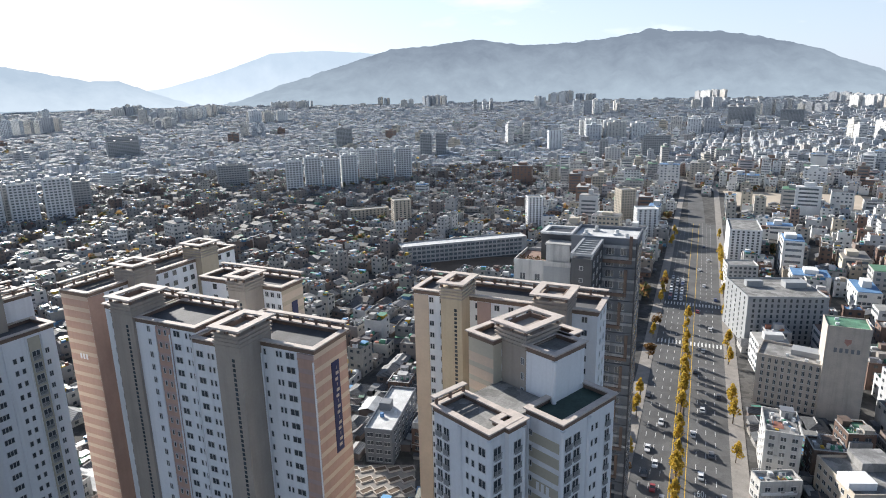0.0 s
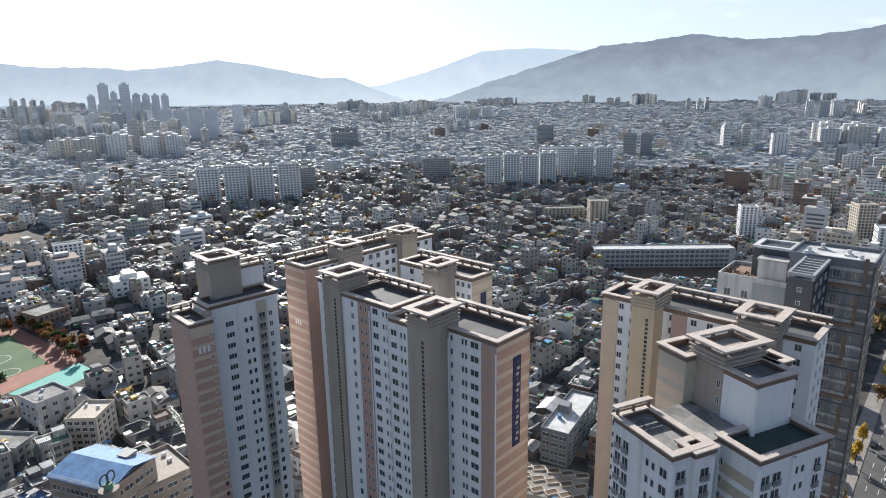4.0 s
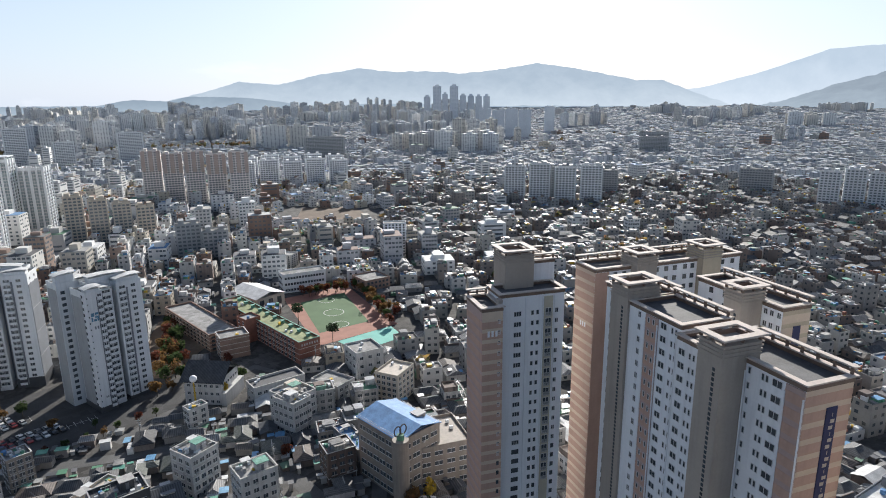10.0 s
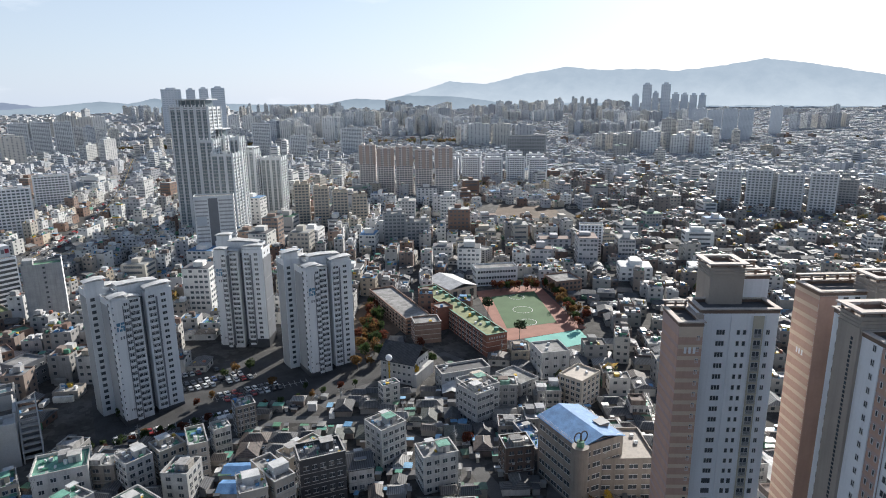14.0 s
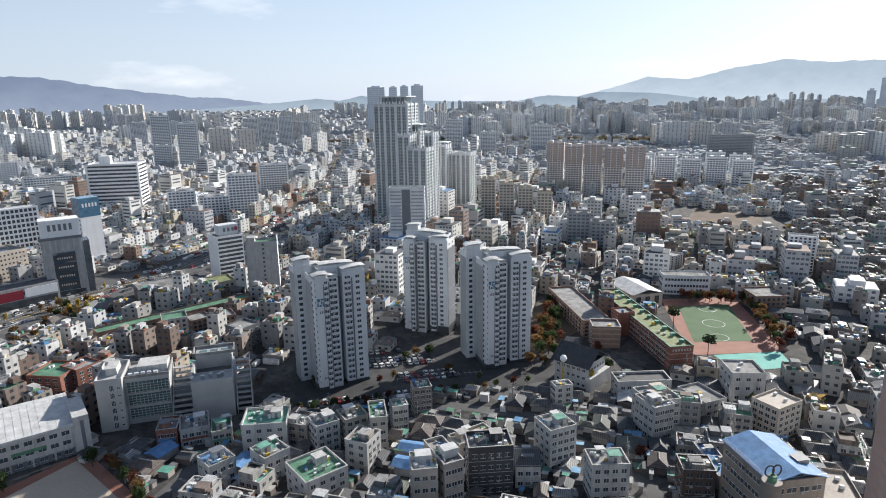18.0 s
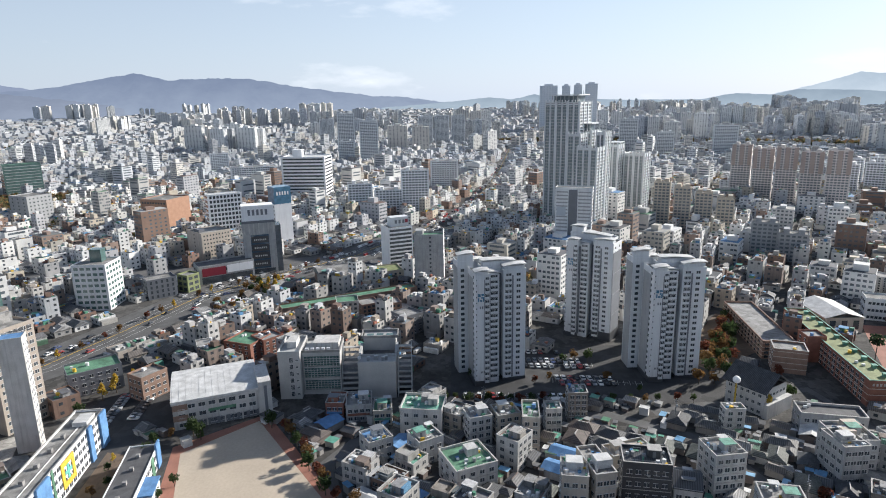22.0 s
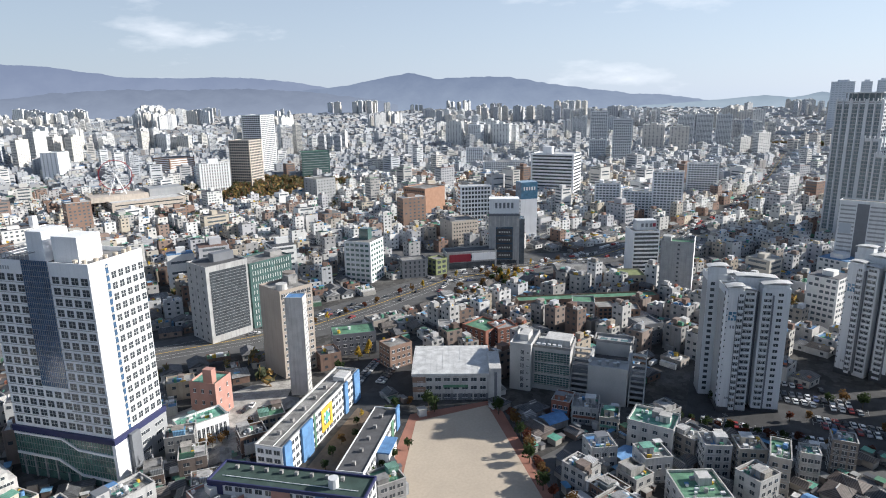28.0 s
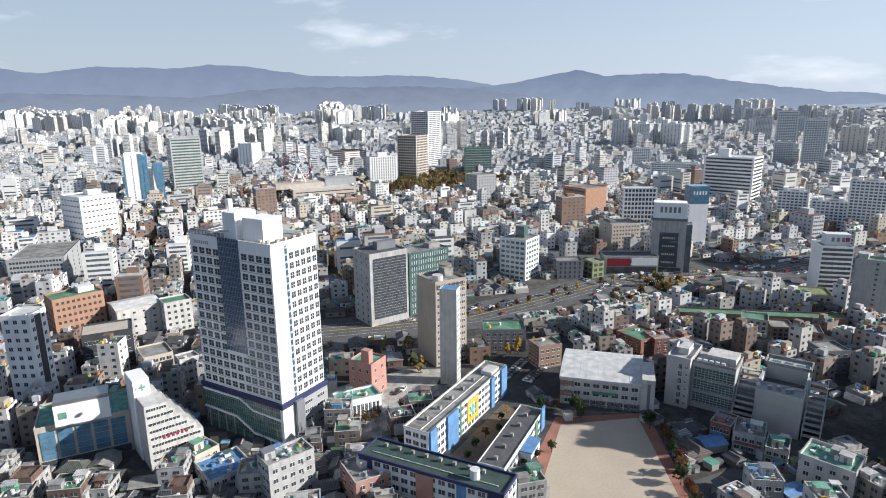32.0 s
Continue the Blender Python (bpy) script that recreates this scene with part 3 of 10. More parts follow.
def windows_on(parent, p, q, levels, columns, w=1.5, h=1.5, glass="glass", split=2, name="window", joined=False, rows=1):
    """Windows in columns along the wall from p to q (outside on the right hand), one row a level; each an object of its own."""
    if joined:
        part("window_rows", pane_rows(Shape(), p, q, levels, columns, w, h, 0.07), M[glass], parent)["kind"] = "stuff"
        return
    if parent.name.startswith(("apartment_tower", "apartment_building")):
        low = [z for z in levels if z < 36]
        levels = [z for z in levels if z >= 36]
        if low:
            part("window_rows", pane_rows(Shape(), p, q, low, columns, w, h, 0.07), M[glass], parent)["kind"] = "stuff"
    me = window_mesh(w, h, glass, split, rows=rows)
    dx, dy = q[0] - p[0], q[1] - p[1]
    ang = math.degrees(math.atan2(dy, dx))
    for z in levels:
        for c in columns:
            part(name, me, None, parent, at=pose(p[0] + dx * c, p[1] + dy * c, z, 0, 0, ang))


def pane_rows(s, p, q, levels, columns, w, h, out=0.05):
    """The same as real thin boxes in one shape, for walls that stay far away."""
    dx, dy = q[0] - p[0], q[1] - p[1]
    ln = math.hypot(dx, dy)
    ux, uy = dx / ln, dy / ln
    nx, ny = uy * out, -ux * out
    for z in levels:
        for c in columns:
            mx, my = p[0] + dx * c, p[1] + dy * c
            a, b = (mx - ux * w / 2, my - uy * w / 2), (mx + ux * w / 2, my + uy * w / 2)
            s.prism([(a[0] + nx, a[1] + ny), (b[0] + nx, b[1] + ny), (b[0], b[1]), (a[0], a[1])], z, z + h, True)
    return s


def spread(n, margin=0.08):
    return [margin + (1 - 2 * margin) * (i + 0.5) / n for i in range(n)]

# ---- ground, hills ----
OCC = []                                       # footprints that are taken: x, y, turn, half width, half depth


def take(x, y, rot, w, d, m=1.5):
    OCC.append((x, y, math.cos(radians(rot)), math.sin(radians(rot)), w / 2 + m, d / 2 + m))


def is_free(x, y, r=0.0):
    for ox, oy, c, s, hw, hd in OCC:
        dx, dy = x - ox, y - oy
        if abs(dx * c + dy * s) < hw + r and abs(-dx * s + dy * c) < hd + r:
            return False
    return True


def rise(r):
    """The plain lifts gently towards the hills."""
    return 0.0 if r < 1800 else 45.0 * ((r - 1800) / 3000) ** 1.3


g_v, g_f = [(0, 0, 0)], []
g_rings, g_n = [60, 150, 300, 500, 800, 1200, 1800, 2300, 2800, 3300, 3800, 4300, 4900], 96
for r in g_rings:
    g_v += [(r * math.cos(2 * math.pi * i / g_n), r * math.sin(2 * math.pi * i / g_n), rise(r)) for i in range(g_n)]
g_f += [(0, 1 + i, 1 + (i + 1) % g_n) for i in range(g_n)]
for k in range(len(g_rings) - 1):
    a = 1 + k * g_n
    g_f += [(a + i, a + g_n + i, a + g_n + (i + 1) % g_n, a + (i + 1) % g_n) for i in range(g_n)]
g_me = bpy.data.meshes.new("ground")
g_me.from_pydata(g_v, [], g_f)
g_me.materials.append(M["ground"])
tagged(new("ground", g_me), "grey built-up ground of a dense city plain", "ground", "", "structure")


def ridge(name, material, dist, skyline, depth=350.0, rough=7.0, foot=-20.0, label=""):
    """A chain of hills whose crest follows angles (degrees left of +y, degrees up) seen from the hover point."""
    skyline = sorted(skyline)
    az = np.array([s[0] for s in skyline])
    el = np.array([s[1] for s in skyline])
    n = max(60, int((az[-1] - az[0]) * 8))
    v, f, rows = [], [], 14
    for i in range(n + 1):
        a = az[0] + (az[-1] - az[0]) * i / n
        e = np.interp(a, az, el)
        crest = EYE + dist * math.tan(radians(e)) + rough * (noise.fractal(Vector((a * 0.9, dist * 0.01, 0)), 0.8, 2.0, 5))
        for k in range(rows + 1):
            u = k / rows
            fold = noise.fractal(Vector((a * 0.45, u * 2.2, dist * 0.01)), 0.7, 2.0, 5)
            d = dist - depth * (1 - u) * (1 + 0.0 * fold)
            z = foot + (crest - foot) * u ** 0.9 * (1 + 0.22 * fold * (1 - u) * 2)
            zc = min(z, EYE + (crest - EYE) * 1.0 if u == 1 else z)
            # no fold may top the crest line as seen from the hover point
            lim = EYE + (crest - EYE) * d / dist
            v.append((-math.sin(radians(a)) * d, math.cos(radians(a)) * d, zc if u == 1 else min(z, lim - 2 * (1 - u))))
    for i in range(n):
        for k in range(rows):
            p = i * (rows + 1) + k
            f.append((p, p + 1, p + rows + 2, p + rows + 1))
    me = bpy.data.meshes.new(name)
    me.from_pydata(v, [], f)
    me.materials.append(material)
    for p in me.polygons:
        p.use_smooth = True
    ob = new(name, me)
    return tagged(ob, label, "hills", "", "structure")


# each ridge glows in its own haze colour, palest below the sun
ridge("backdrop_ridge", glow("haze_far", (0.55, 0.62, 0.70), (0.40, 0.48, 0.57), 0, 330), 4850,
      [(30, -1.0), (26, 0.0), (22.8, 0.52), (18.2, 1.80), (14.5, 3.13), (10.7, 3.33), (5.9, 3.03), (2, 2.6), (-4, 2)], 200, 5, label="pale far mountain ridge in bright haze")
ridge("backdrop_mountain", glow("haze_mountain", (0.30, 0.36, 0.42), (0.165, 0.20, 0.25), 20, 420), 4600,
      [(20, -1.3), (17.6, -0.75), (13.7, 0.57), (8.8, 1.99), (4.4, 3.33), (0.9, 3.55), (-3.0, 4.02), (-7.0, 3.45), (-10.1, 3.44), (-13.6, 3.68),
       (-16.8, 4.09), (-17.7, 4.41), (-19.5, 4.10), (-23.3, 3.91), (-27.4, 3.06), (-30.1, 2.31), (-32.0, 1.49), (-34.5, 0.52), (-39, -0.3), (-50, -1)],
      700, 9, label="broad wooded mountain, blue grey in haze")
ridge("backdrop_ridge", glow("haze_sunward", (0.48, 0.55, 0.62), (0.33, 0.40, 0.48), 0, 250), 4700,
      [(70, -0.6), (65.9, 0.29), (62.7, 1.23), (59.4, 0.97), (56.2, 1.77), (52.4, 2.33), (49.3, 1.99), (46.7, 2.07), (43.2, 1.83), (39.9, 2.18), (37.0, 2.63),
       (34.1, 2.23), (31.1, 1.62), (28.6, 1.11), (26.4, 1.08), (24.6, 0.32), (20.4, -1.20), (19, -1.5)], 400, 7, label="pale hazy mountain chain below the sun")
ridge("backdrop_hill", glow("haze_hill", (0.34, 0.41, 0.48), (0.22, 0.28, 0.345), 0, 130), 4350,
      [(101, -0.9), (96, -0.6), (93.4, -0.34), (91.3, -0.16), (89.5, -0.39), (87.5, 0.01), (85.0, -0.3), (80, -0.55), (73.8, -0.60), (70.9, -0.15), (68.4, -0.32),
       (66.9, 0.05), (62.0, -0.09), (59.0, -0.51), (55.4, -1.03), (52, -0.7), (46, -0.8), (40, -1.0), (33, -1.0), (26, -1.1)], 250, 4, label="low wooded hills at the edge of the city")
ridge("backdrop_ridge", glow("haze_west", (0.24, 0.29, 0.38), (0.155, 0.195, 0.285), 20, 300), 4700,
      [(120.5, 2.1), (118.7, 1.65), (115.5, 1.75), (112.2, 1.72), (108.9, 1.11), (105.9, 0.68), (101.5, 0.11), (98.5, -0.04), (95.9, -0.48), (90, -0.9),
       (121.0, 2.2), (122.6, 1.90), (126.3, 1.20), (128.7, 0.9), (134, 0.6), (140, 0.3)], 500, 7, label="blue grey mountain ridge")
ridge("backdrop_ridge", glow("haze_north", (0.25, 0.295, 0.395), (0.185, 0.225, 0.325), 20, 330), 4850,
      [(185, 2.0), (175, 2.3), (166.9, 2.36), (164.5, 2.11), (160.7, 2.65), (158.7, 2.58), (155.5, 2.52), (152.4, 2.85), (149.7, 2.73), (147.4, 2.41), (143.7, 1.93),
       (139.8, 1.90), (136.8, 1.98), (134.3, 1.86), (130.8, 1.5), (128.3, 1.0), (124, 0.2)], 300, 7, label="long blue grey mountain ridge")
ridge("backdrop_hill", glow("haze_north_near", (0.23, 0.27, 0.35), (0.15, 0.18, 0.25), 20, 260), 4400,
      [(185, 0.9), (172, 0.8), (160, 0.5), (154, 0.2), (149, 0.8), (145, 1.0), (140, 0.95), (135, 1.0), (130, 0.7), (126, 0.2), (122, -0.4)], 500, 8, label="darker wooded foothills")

# ---- roads ----
def road(name, pts, width, label, lift=0.0):
    """A road along a line of points, laid just over the ground, with its own stretch kept free of houses."""
    s, n = Shape(), len(pts)
    edge = []
    for i, (x, y) in enumerate(pts):
        a, b = pts[max(i - 1, 0)], pts[min(i + 1, n - 1)]
        dx, dy = b[0] - a[0], b[1] - a[1]
        ln = math.hypot(dx, dy)
        edge.append(((x - dy / ln * width / 2, y + dx / ln * width / 2), (x + dy / ln * width / 2, y - dx / ln * width / 2)))
    for i, ((l0, l1), (x, y)) in enumerate(zip(edge, pts)):
        z = 0.03 + lift + rise(math.hypot(x, y))
        s.v += [(*l0, z), (*l1, z)]
        if i:
            s.f.append((2 * i - 2, 2 * i - 1, 2 * i + 1, 2 * i))
            (px, py) = pts[i - 1]
            take((x + px) / 2, (y + py) / 2, math.degrees(math.atan2(y - py, x - px)), math.hypot(x - px, y - py), width, 0.5)
    return plate(name, s, M["asphalt"], "structure", label, "road")


R1 = (0.381, 0.9246)                           # direction of the avenue
R1N = (0.9246, -0.381)
r1_deg = math.degrees(math.atan2(R1[1], R1[0]))


def on_r1(s, off, o=(71.0, 168.0)):
    return (o[0] + R1[0] * s + R1N[0] * off, o[1] + R1[1] * s + R1N[1] * off)


road("road", [on_r1(s, 0) for s in (-190, 0, 200, 400)], 31, "wide asphalt avenue with lane markings")
road("road", [on_r1(400, 0), on_r1(560, -4), on_r1(720, -30), on_r1(860, -80), on_r1(1000, -150)], 15, "narrower asphalt street at the avenue end", 0.006)
ROAD2 = [(-150, -300), (-225, -248), (-263, -224), (-306, -213), (-372, -199), (-425, -166), (-485, -120), (-600, -76), (-702, -44), (-900, -22), (-1100, -8), (-1500, 10)]
road("road", ROAD2[7:], 17, "asphalt avenue between offices", 0.008)
road("road", ROAD2[:8], 38, "wide busy asphalt avenue curving through the city")


def by_avenue(x, y, reach=52.0):
    """True within reach of the curved avenue, where only low buildings stand."""
    p = Vector((x, y))
    for a, b in zip(ROAD2[:-2], ROAD2[1:-1]):
        a, b = Vector(a), Vector(b)
        u = max(0.0, min(1.0, (p - a).dot(b - a) / (b - a).length_squared))
        if (p - a.lerp(b, u)).length < reach:
            return True
    return False


road("road", [(-485, -122), (-430, -250), (-400, -420), (-380, -600)], 18, "asphalt side avenue", 0.012)
road("road", [(225, 548), (60, 610), (-150, 690), (-420, 800)], 14, "asphalt cross street", 0.01)
road("road", [(225, 548), (420, 480), (700, 380)], 16, "asphalt cross street", 0.016)
road("road", [(-120, 92), (-165, 95), (-215, 75), (-232, 42), (-225, -20), (-205, -55), (-190, -62), (-150, -45), (-120, -20)], 6, "narrow asphalt lane between houses", -0.01)
road("road", [(-120, 92), (-190, 150), (-260, 130), (-235, 60)], 5, "narrow asphalt lane between houses", -0.018)

# ---- the near tower estate ----
STOREY = 2.72


def crown(parent, x0, x1, y0, y1, z, high=()):
    """A roof edge: brown rail wall on posts with a wide pale cap; the sides named in high carry a second, taller rail."""
    s = Shape()
    s.ring(x0 - 0.1, x1 + 0.1, y0 - 0.1, y1 + 0.1, 0.35, z - 0.5, z + 0.15)
    for side in high:
        if side in "NS":
            y = y0 + 0.3 if side == "S" else y1 - 0.3
            n = max(2, int((x1 - x0) / 3))
            for i in range(n + 1):
                x = x0 + 0.3 + (x1 - x0 - 0.6) * i / n
                s.box(x - 0.2, x + 0.2, y - 0.2, y + 0.2, z + 0.6, z + 1.8)
            s.box(x0, x1, y - 0.12, y + 0.12, z + 1.05, z + 1.35)
        else:
            x = x0 + 0.3 if side == "W" else x1 - 0.3
            n = max(2, int((y1 - y0) / 3))
            for i in range(n + 1):
                y = y0 + 0.3 + (y1 - y0 - 0.6) * i / n
                s.box(x - 0.2, x + 0.2, y - 0.2, y + 0.2, z + 0.6, z + 1.8)
            s.box(x - 0.12, x + 0.12, y0, y1, z + 1.05, z + 1.35)
    for x in np.linspace(x0 + 0.2, x1 - 0.2, max(2, int((x1 - x0) / 2.4))):
        for y in (y0 + 0.1, y1 - 0.1):
            s.box(x - 0.18, x + 0.18, y - 0.25, y + 0.25, z + 0.15, z + 0.42)
    part("parapet", s, M["trim_brown"], parent, "brown slotted roof rail")
    part("cap", Shape().ring(x0 - 0.45, x1 + 0.45, y0 - 0.45, y1 + 0.45, 1.15, z + 0.42, z + 0.66), M["trim_stone"], parent, "pale stone coping")
    for side in high:
        if side in "NS":
            y = y0 + 0.1 if side == "S" else y1 - 0.1
            c = Shape().box(x0 - 0.3, x1 + 0.3, y - 0.55, y + 0.55, z + 1.8, z + 2.05)
            part("rail_cap", c, M["trim_stone"], parent, "pale stone rail cap")
        else:
            x = x0 + 0.1 if side == "W" else x1 - 0.1
            c = Shape().box(x - 0.55, x + 0.55, y0 - 0.3, y1 + 0.3, z + 1.8, z + 2.05)
            part("rail_cap", c, M["trim_stone"], parent, "pale stone rail cap")


def core(parent, x0, x1, y0, y1, z, wall="tower_taupe", slit=True):
    """A lift and stair shaft that rises over the roof, with stepped mouldings and an open square crown."""
    part("shaft", Shape().box(x0, x1, y0, y1, 0, z - 1.2), M[wall], parent)
    m = Shape()
    for i in range(4):
        g = 0.16 + 0.05 * i
        m.ring(x0 - g, x1 + g, y0 - g, y1 + g, 0.3, z - 3.6 + 0.7 * i, z - 3.35 + 0.7 * i)
    part("moulding", m, M["tower_taupe"], parent)
    p = Shape()
    for x in (x0 + 0.2, (x0 + x1) / 2, x1 - 0.2):
        for y in (y0 + 0.2, (y0 + y1) / 2, y1 - 0.2):
            if not (x == (x0 + x1) / 2 and y == (y0 + y1) / 2):
                p.box(x - 0.22, x + 0.22, y - 0.22, y + 0.22, z - 1.2, z - 0.35)
    p.ring(x0 + 1.2, x1 - 1.2, y0 + 1.2, y1 - 1.2, 0.2, z - 1.2, z - 0.4)
    part("crown_base", p, M["trim_brown"], parent, "short brown posts under the crown")
    part("crown_cap", Shape().ring(x0 - 0.7, x1 + 0.7, y0 - 0.7, y1 + 0.7, 1.5, z - 0.35, z), M["trim_stone"], parent, "pale square open coping")
    if slit:
        n = int((z - 8) / (STOREY / 3))
        y = y0 + (y1 - y0) * 0.3
        s = Shape()
        for i in range(n):
            zz = 3 + i * STOREY / 3
            s.box(x0 - 0.03, x0 + 0.02, y - 0.3, y + 0.3, zz, zz + 0.62)
        part("stair_windows", s, M["glass"], parent, "vertical row of small dark stair windows")["kind"] = "stuff"


def bands(parent, p, q, z0, z1, mats=("tower_pink", "tower_cream"), step=STOREY, wide=1.75):
    """Painted storey bands on a blind end wall, each a thin proud panel."""
    dx, dy = q[0] - p[0], q[1] - p[1]
    ln = math.hypot(dx, dy)
    me = Shape().box(0, ln, -0.035, 0, 0, wide).mesh("band", M[mats[0]])
    z = z0
    while z + wide < z1:
        part("band", me, None, parent, at=pose(p[0], p[1], z, 0, 0, math.degrees(math.atan2(dy, dx))))
        z += step


def bars(parent, p, q, z, w=6, h=1.0, n=3, material="white_paint", name="number_sign"):
    """Plain strokes in place of a painted number."""
    dx, dy = q[0] - p[0], q[1] - p[1]
    ln = math.hypot(dx, dy)
    s = Shape()
    for i in range(n):
        x = ln / 2 - w / 2 + w * (i + 0.5) / n
        s.box(x - w / n * 0.28, x + w / n * 0.28, -0.09, -0.04, 0, h)
    part(name, s, M[material], parent, "plain painted number", at=pose(p[0], p[1], z, 0, 0, math.degrees(math.atan2(dy, dx))))


def storeys(n, z0=2.9):
    return [z0 + i * STOREY + 0.75 for i in range(n)]


ROOF_Z, CORE_Z = 82.0, 86.3
N_ST = 29


def seg(parent, x0, x1, y0, y1, z, wall="tower_white", roof="roof_dark", high=(), name="wing"):
    part(name, Shape().box(x0, x1, y0, y1, 0, z - 0.5), M[wall], parent)
    part("roof", Shape().box(x0 + 0.4, x1 - 0.4, y0 + 0.4, y1 - 0.4, z - 0.5, z - 0.38), M[roof], parent)
    crown(parent, x0, x1, y0, y1, z, high)


def strip(parent, p, q, z0, z1, material):
    """A vertical painted bay standing slightly proud of the wall."""
    dx, dy = q[0] - p[0], q[1] - p[1]
    part("bay", Shape().box(0, math.hypot(dx, dy), -0.25, 0.02, 0, z1 - z0), M[material], parent,
         at=pose(p[0], p[1], z0, 0, 0, math.degrees(math.atan2(dy, dx))))


# slab with the banner: long side faces the camera's side, blind end wall striped pink and cream
tA = thing("apartment_tower", "tall white apartment slab with pink striped end wall and banner", "apartment tower", -22.6, 98.4, 65, group="near apartment towers")
seg(tA, 0, 9.8, 0, 18.5, ROOF_Z, high="EN")
seg(tA, -0.8, 9.5, 18.6, 27, ROOF_Z - 1.6, roof="roof_dark")
seg(tA, 0, 11.5, 27.1, 43, ROOF_Z, high="E")
seg(tA, 3.2, 13, 43.1, 56, ROOF_Z, high="E")
core(tA, -5.2, 2.8, 11.4, 17.0, CORE_Z)
core(tA, -0.6, 7.4, 43.0, 49.0, CORE_Z)
strip(tA, (0, 3.4), (0, 0.02), 0, ROOF_Z - 0.6, "tower_rose")
bands(tA, (0, 0), (9.8, 0), 2.6, ROOF_Z - 0.6)
part("end_wall", Shape().box(0.02, 9.78, -0.02, 0, 0, ROOF_Z - 0.55), M["tower_cream"], tA)
bn = part("banner", Shape().box(4.6, 6.9, -0.16, -0.05, ROOF_Z - 22, ROOF_Z - 4), M["navy"], tA, "tall navy banner with pale script")
s = Shape()
for i in range(15):
    s.box(5.4 + 0.25 * (i % 3), 6.0 + 0.25 * ((i + 1) % 3), -0.2, -0.16, ROOF_Z - 21 + i * 1.1, ROOF_Z - 20.4 + i * 1.1)
part("banner_script", s, M["beige"], bn, "pale unreadable script")["kind"] = "stuff"
lv = storeys(N_ST)
windows_on(tA, (0, 3.4), (0, 0), lv, [0.5], 0.9, 1.2)
windows_on(tA, (0, 11.4), (0, 3.4), lv, [0.10, 0.44, 0.54], 0.6, 1.25, split=1)
windows_on(tA, (0, 11.4), (0, 3.4), lv, [0.79], 1.9, 1.3, split=2)
windows_on(tA, (-0.8, 27), (-0.8, 18.5), lv[:-1], [0.16, 0.84], 1.7, 1.35, split=2)
windows_on(tA, (-0.8, 27), (-0.8, 18.5), lv[:-1], [0.42, 0.54], 0.6, 1.25, split=1)
strip(tA, (0, 37.4), (0, 33.6), 0, ROOF_Z - 0.6, "tower_rose")
bands(tA, (-0.26, 37.4), (-0.26, 33.6), 2.6, ROOF_Z - 0.6)
windows_on(tA, (-0.28, 37.4), (-0.28, 33.6), lv, [0.3, 0.7], 0.6, 1.2, split=1)
windows_on(tA, (0, 43), (0, 37.4), lv, [0.62], 0.9, 1.3)
windows_on(tA, (0, 33.6), (0, 27), lv, [0.24], 1.7, 1.35)
windows_on(tA, (0, 33.6), (0, 27), lv, [0.62, 0.78], 0.6, 1.25, split=1)
windows_on(tA, (3.2, 56), (3.2, 49), lv, [0.3, 0.75], 1.1, 1.3)
bands(tA, (-0.28, 3.4), (-0.28, 0.02), 2.6, ROOF_Z - 0.6)
for y_ in (0.02, 3.4, 11.2, 27.2, 33.6, 37.4):
    part("downpipe", Shape().tube((-0.35 if y_ < 12 or y_ > 30 else -1.0, y_, 0), (-0.35 if y_ < 12 or y_ > 30 else -1.0, y_, ROOF_Z - 1.8), 0.14, n=8), M["tower_white"], tA)

# slab behind it, striped end wall towards the camera
tB = thing("apartment_tower", "tall white apartment slab with tan shafts and pink striped corner", "apartment tower", -79.8, 132.3, 65, group="near apartment towers")
seg(tB, 0, 46, 0, 9, ROOF_Z, high="N")
core(tB, 10.5, 16.5, -2.6, 4.2, CORE_Z, slit=False)
core(tB, 31.5, 37.5, -2.2, 4.2, CORE_Z, "tower_tan", slit=False)
part("end_wall", Shape().box(-0.02, 0, 0.02, 8.98, 0, ROOF_Z - 0.55), M["tower_cream"], tB)
bands(tB, (0, 9), (0, 0), 2.6, ROOF_Z - 0.6)
strip(tB, (0.02, 0), (4.0, 0), 0, ROOF_Z - 0.6, "tower_pink")
bars(tB, (0, 9), (0, 0), 66, 3, 1.3)
windows_on(tB, (0, 0), (4.0, 0), lv, [0.82], 0.8, 1.2)
windows_on(tB, (4.0, 0), (10.5, 0), lv, [0.3, 0.7], 1.1, 1.3, joined=True)
windows_on(tB, (16.5, 0), (31.5, 0), lv, [0.14, 0.34, 0.52, 0.74, 0.9], 1.2, 1.3, joined=True)
windows_on(tB, (37.5, 0), (46, 0), lv, [0.3, 0.7], 1.2, 1.3, joined=True)

tC = thing("apartment_tower", "tall apartment slab with tan end wall and navy banner", "apartment tower", -36.8, 133.5, 65, group="near apartment towers")
seg(tC, 0, 7.6, 0, 24, ROOF_Z, high="E")
core(tC, -5.8, 0.4, 5.2, 10.0, CORE_Z - 0.4)
part("end_wall", Shape().box(0.02, 7.58, -0.02, 0, 0, ROOF_Z - 0.55), M["tower_tan"], tC)
bands(tC, (0, 0), (7.6, 0), 2.6, ROOF_Z - 0.6, ("tower_cream", "tower_tan"))
part("banner", Shape().box(3.2, 5.2, -0.16, -0.05, ROOF_Z - 20, ROOF_Z - 4), M["navy"], tC, "tall navy banner with pale script")
windows_on(tC, (0, 5.2), (0, 0), lv, [0.2, 0.5, 0.85], 1.0, 1.25)
windows_on(tC, (0, 24), (0, 10), lv, [0.3, 0.6, 0.85], 1.2, 1.3, joined=True)

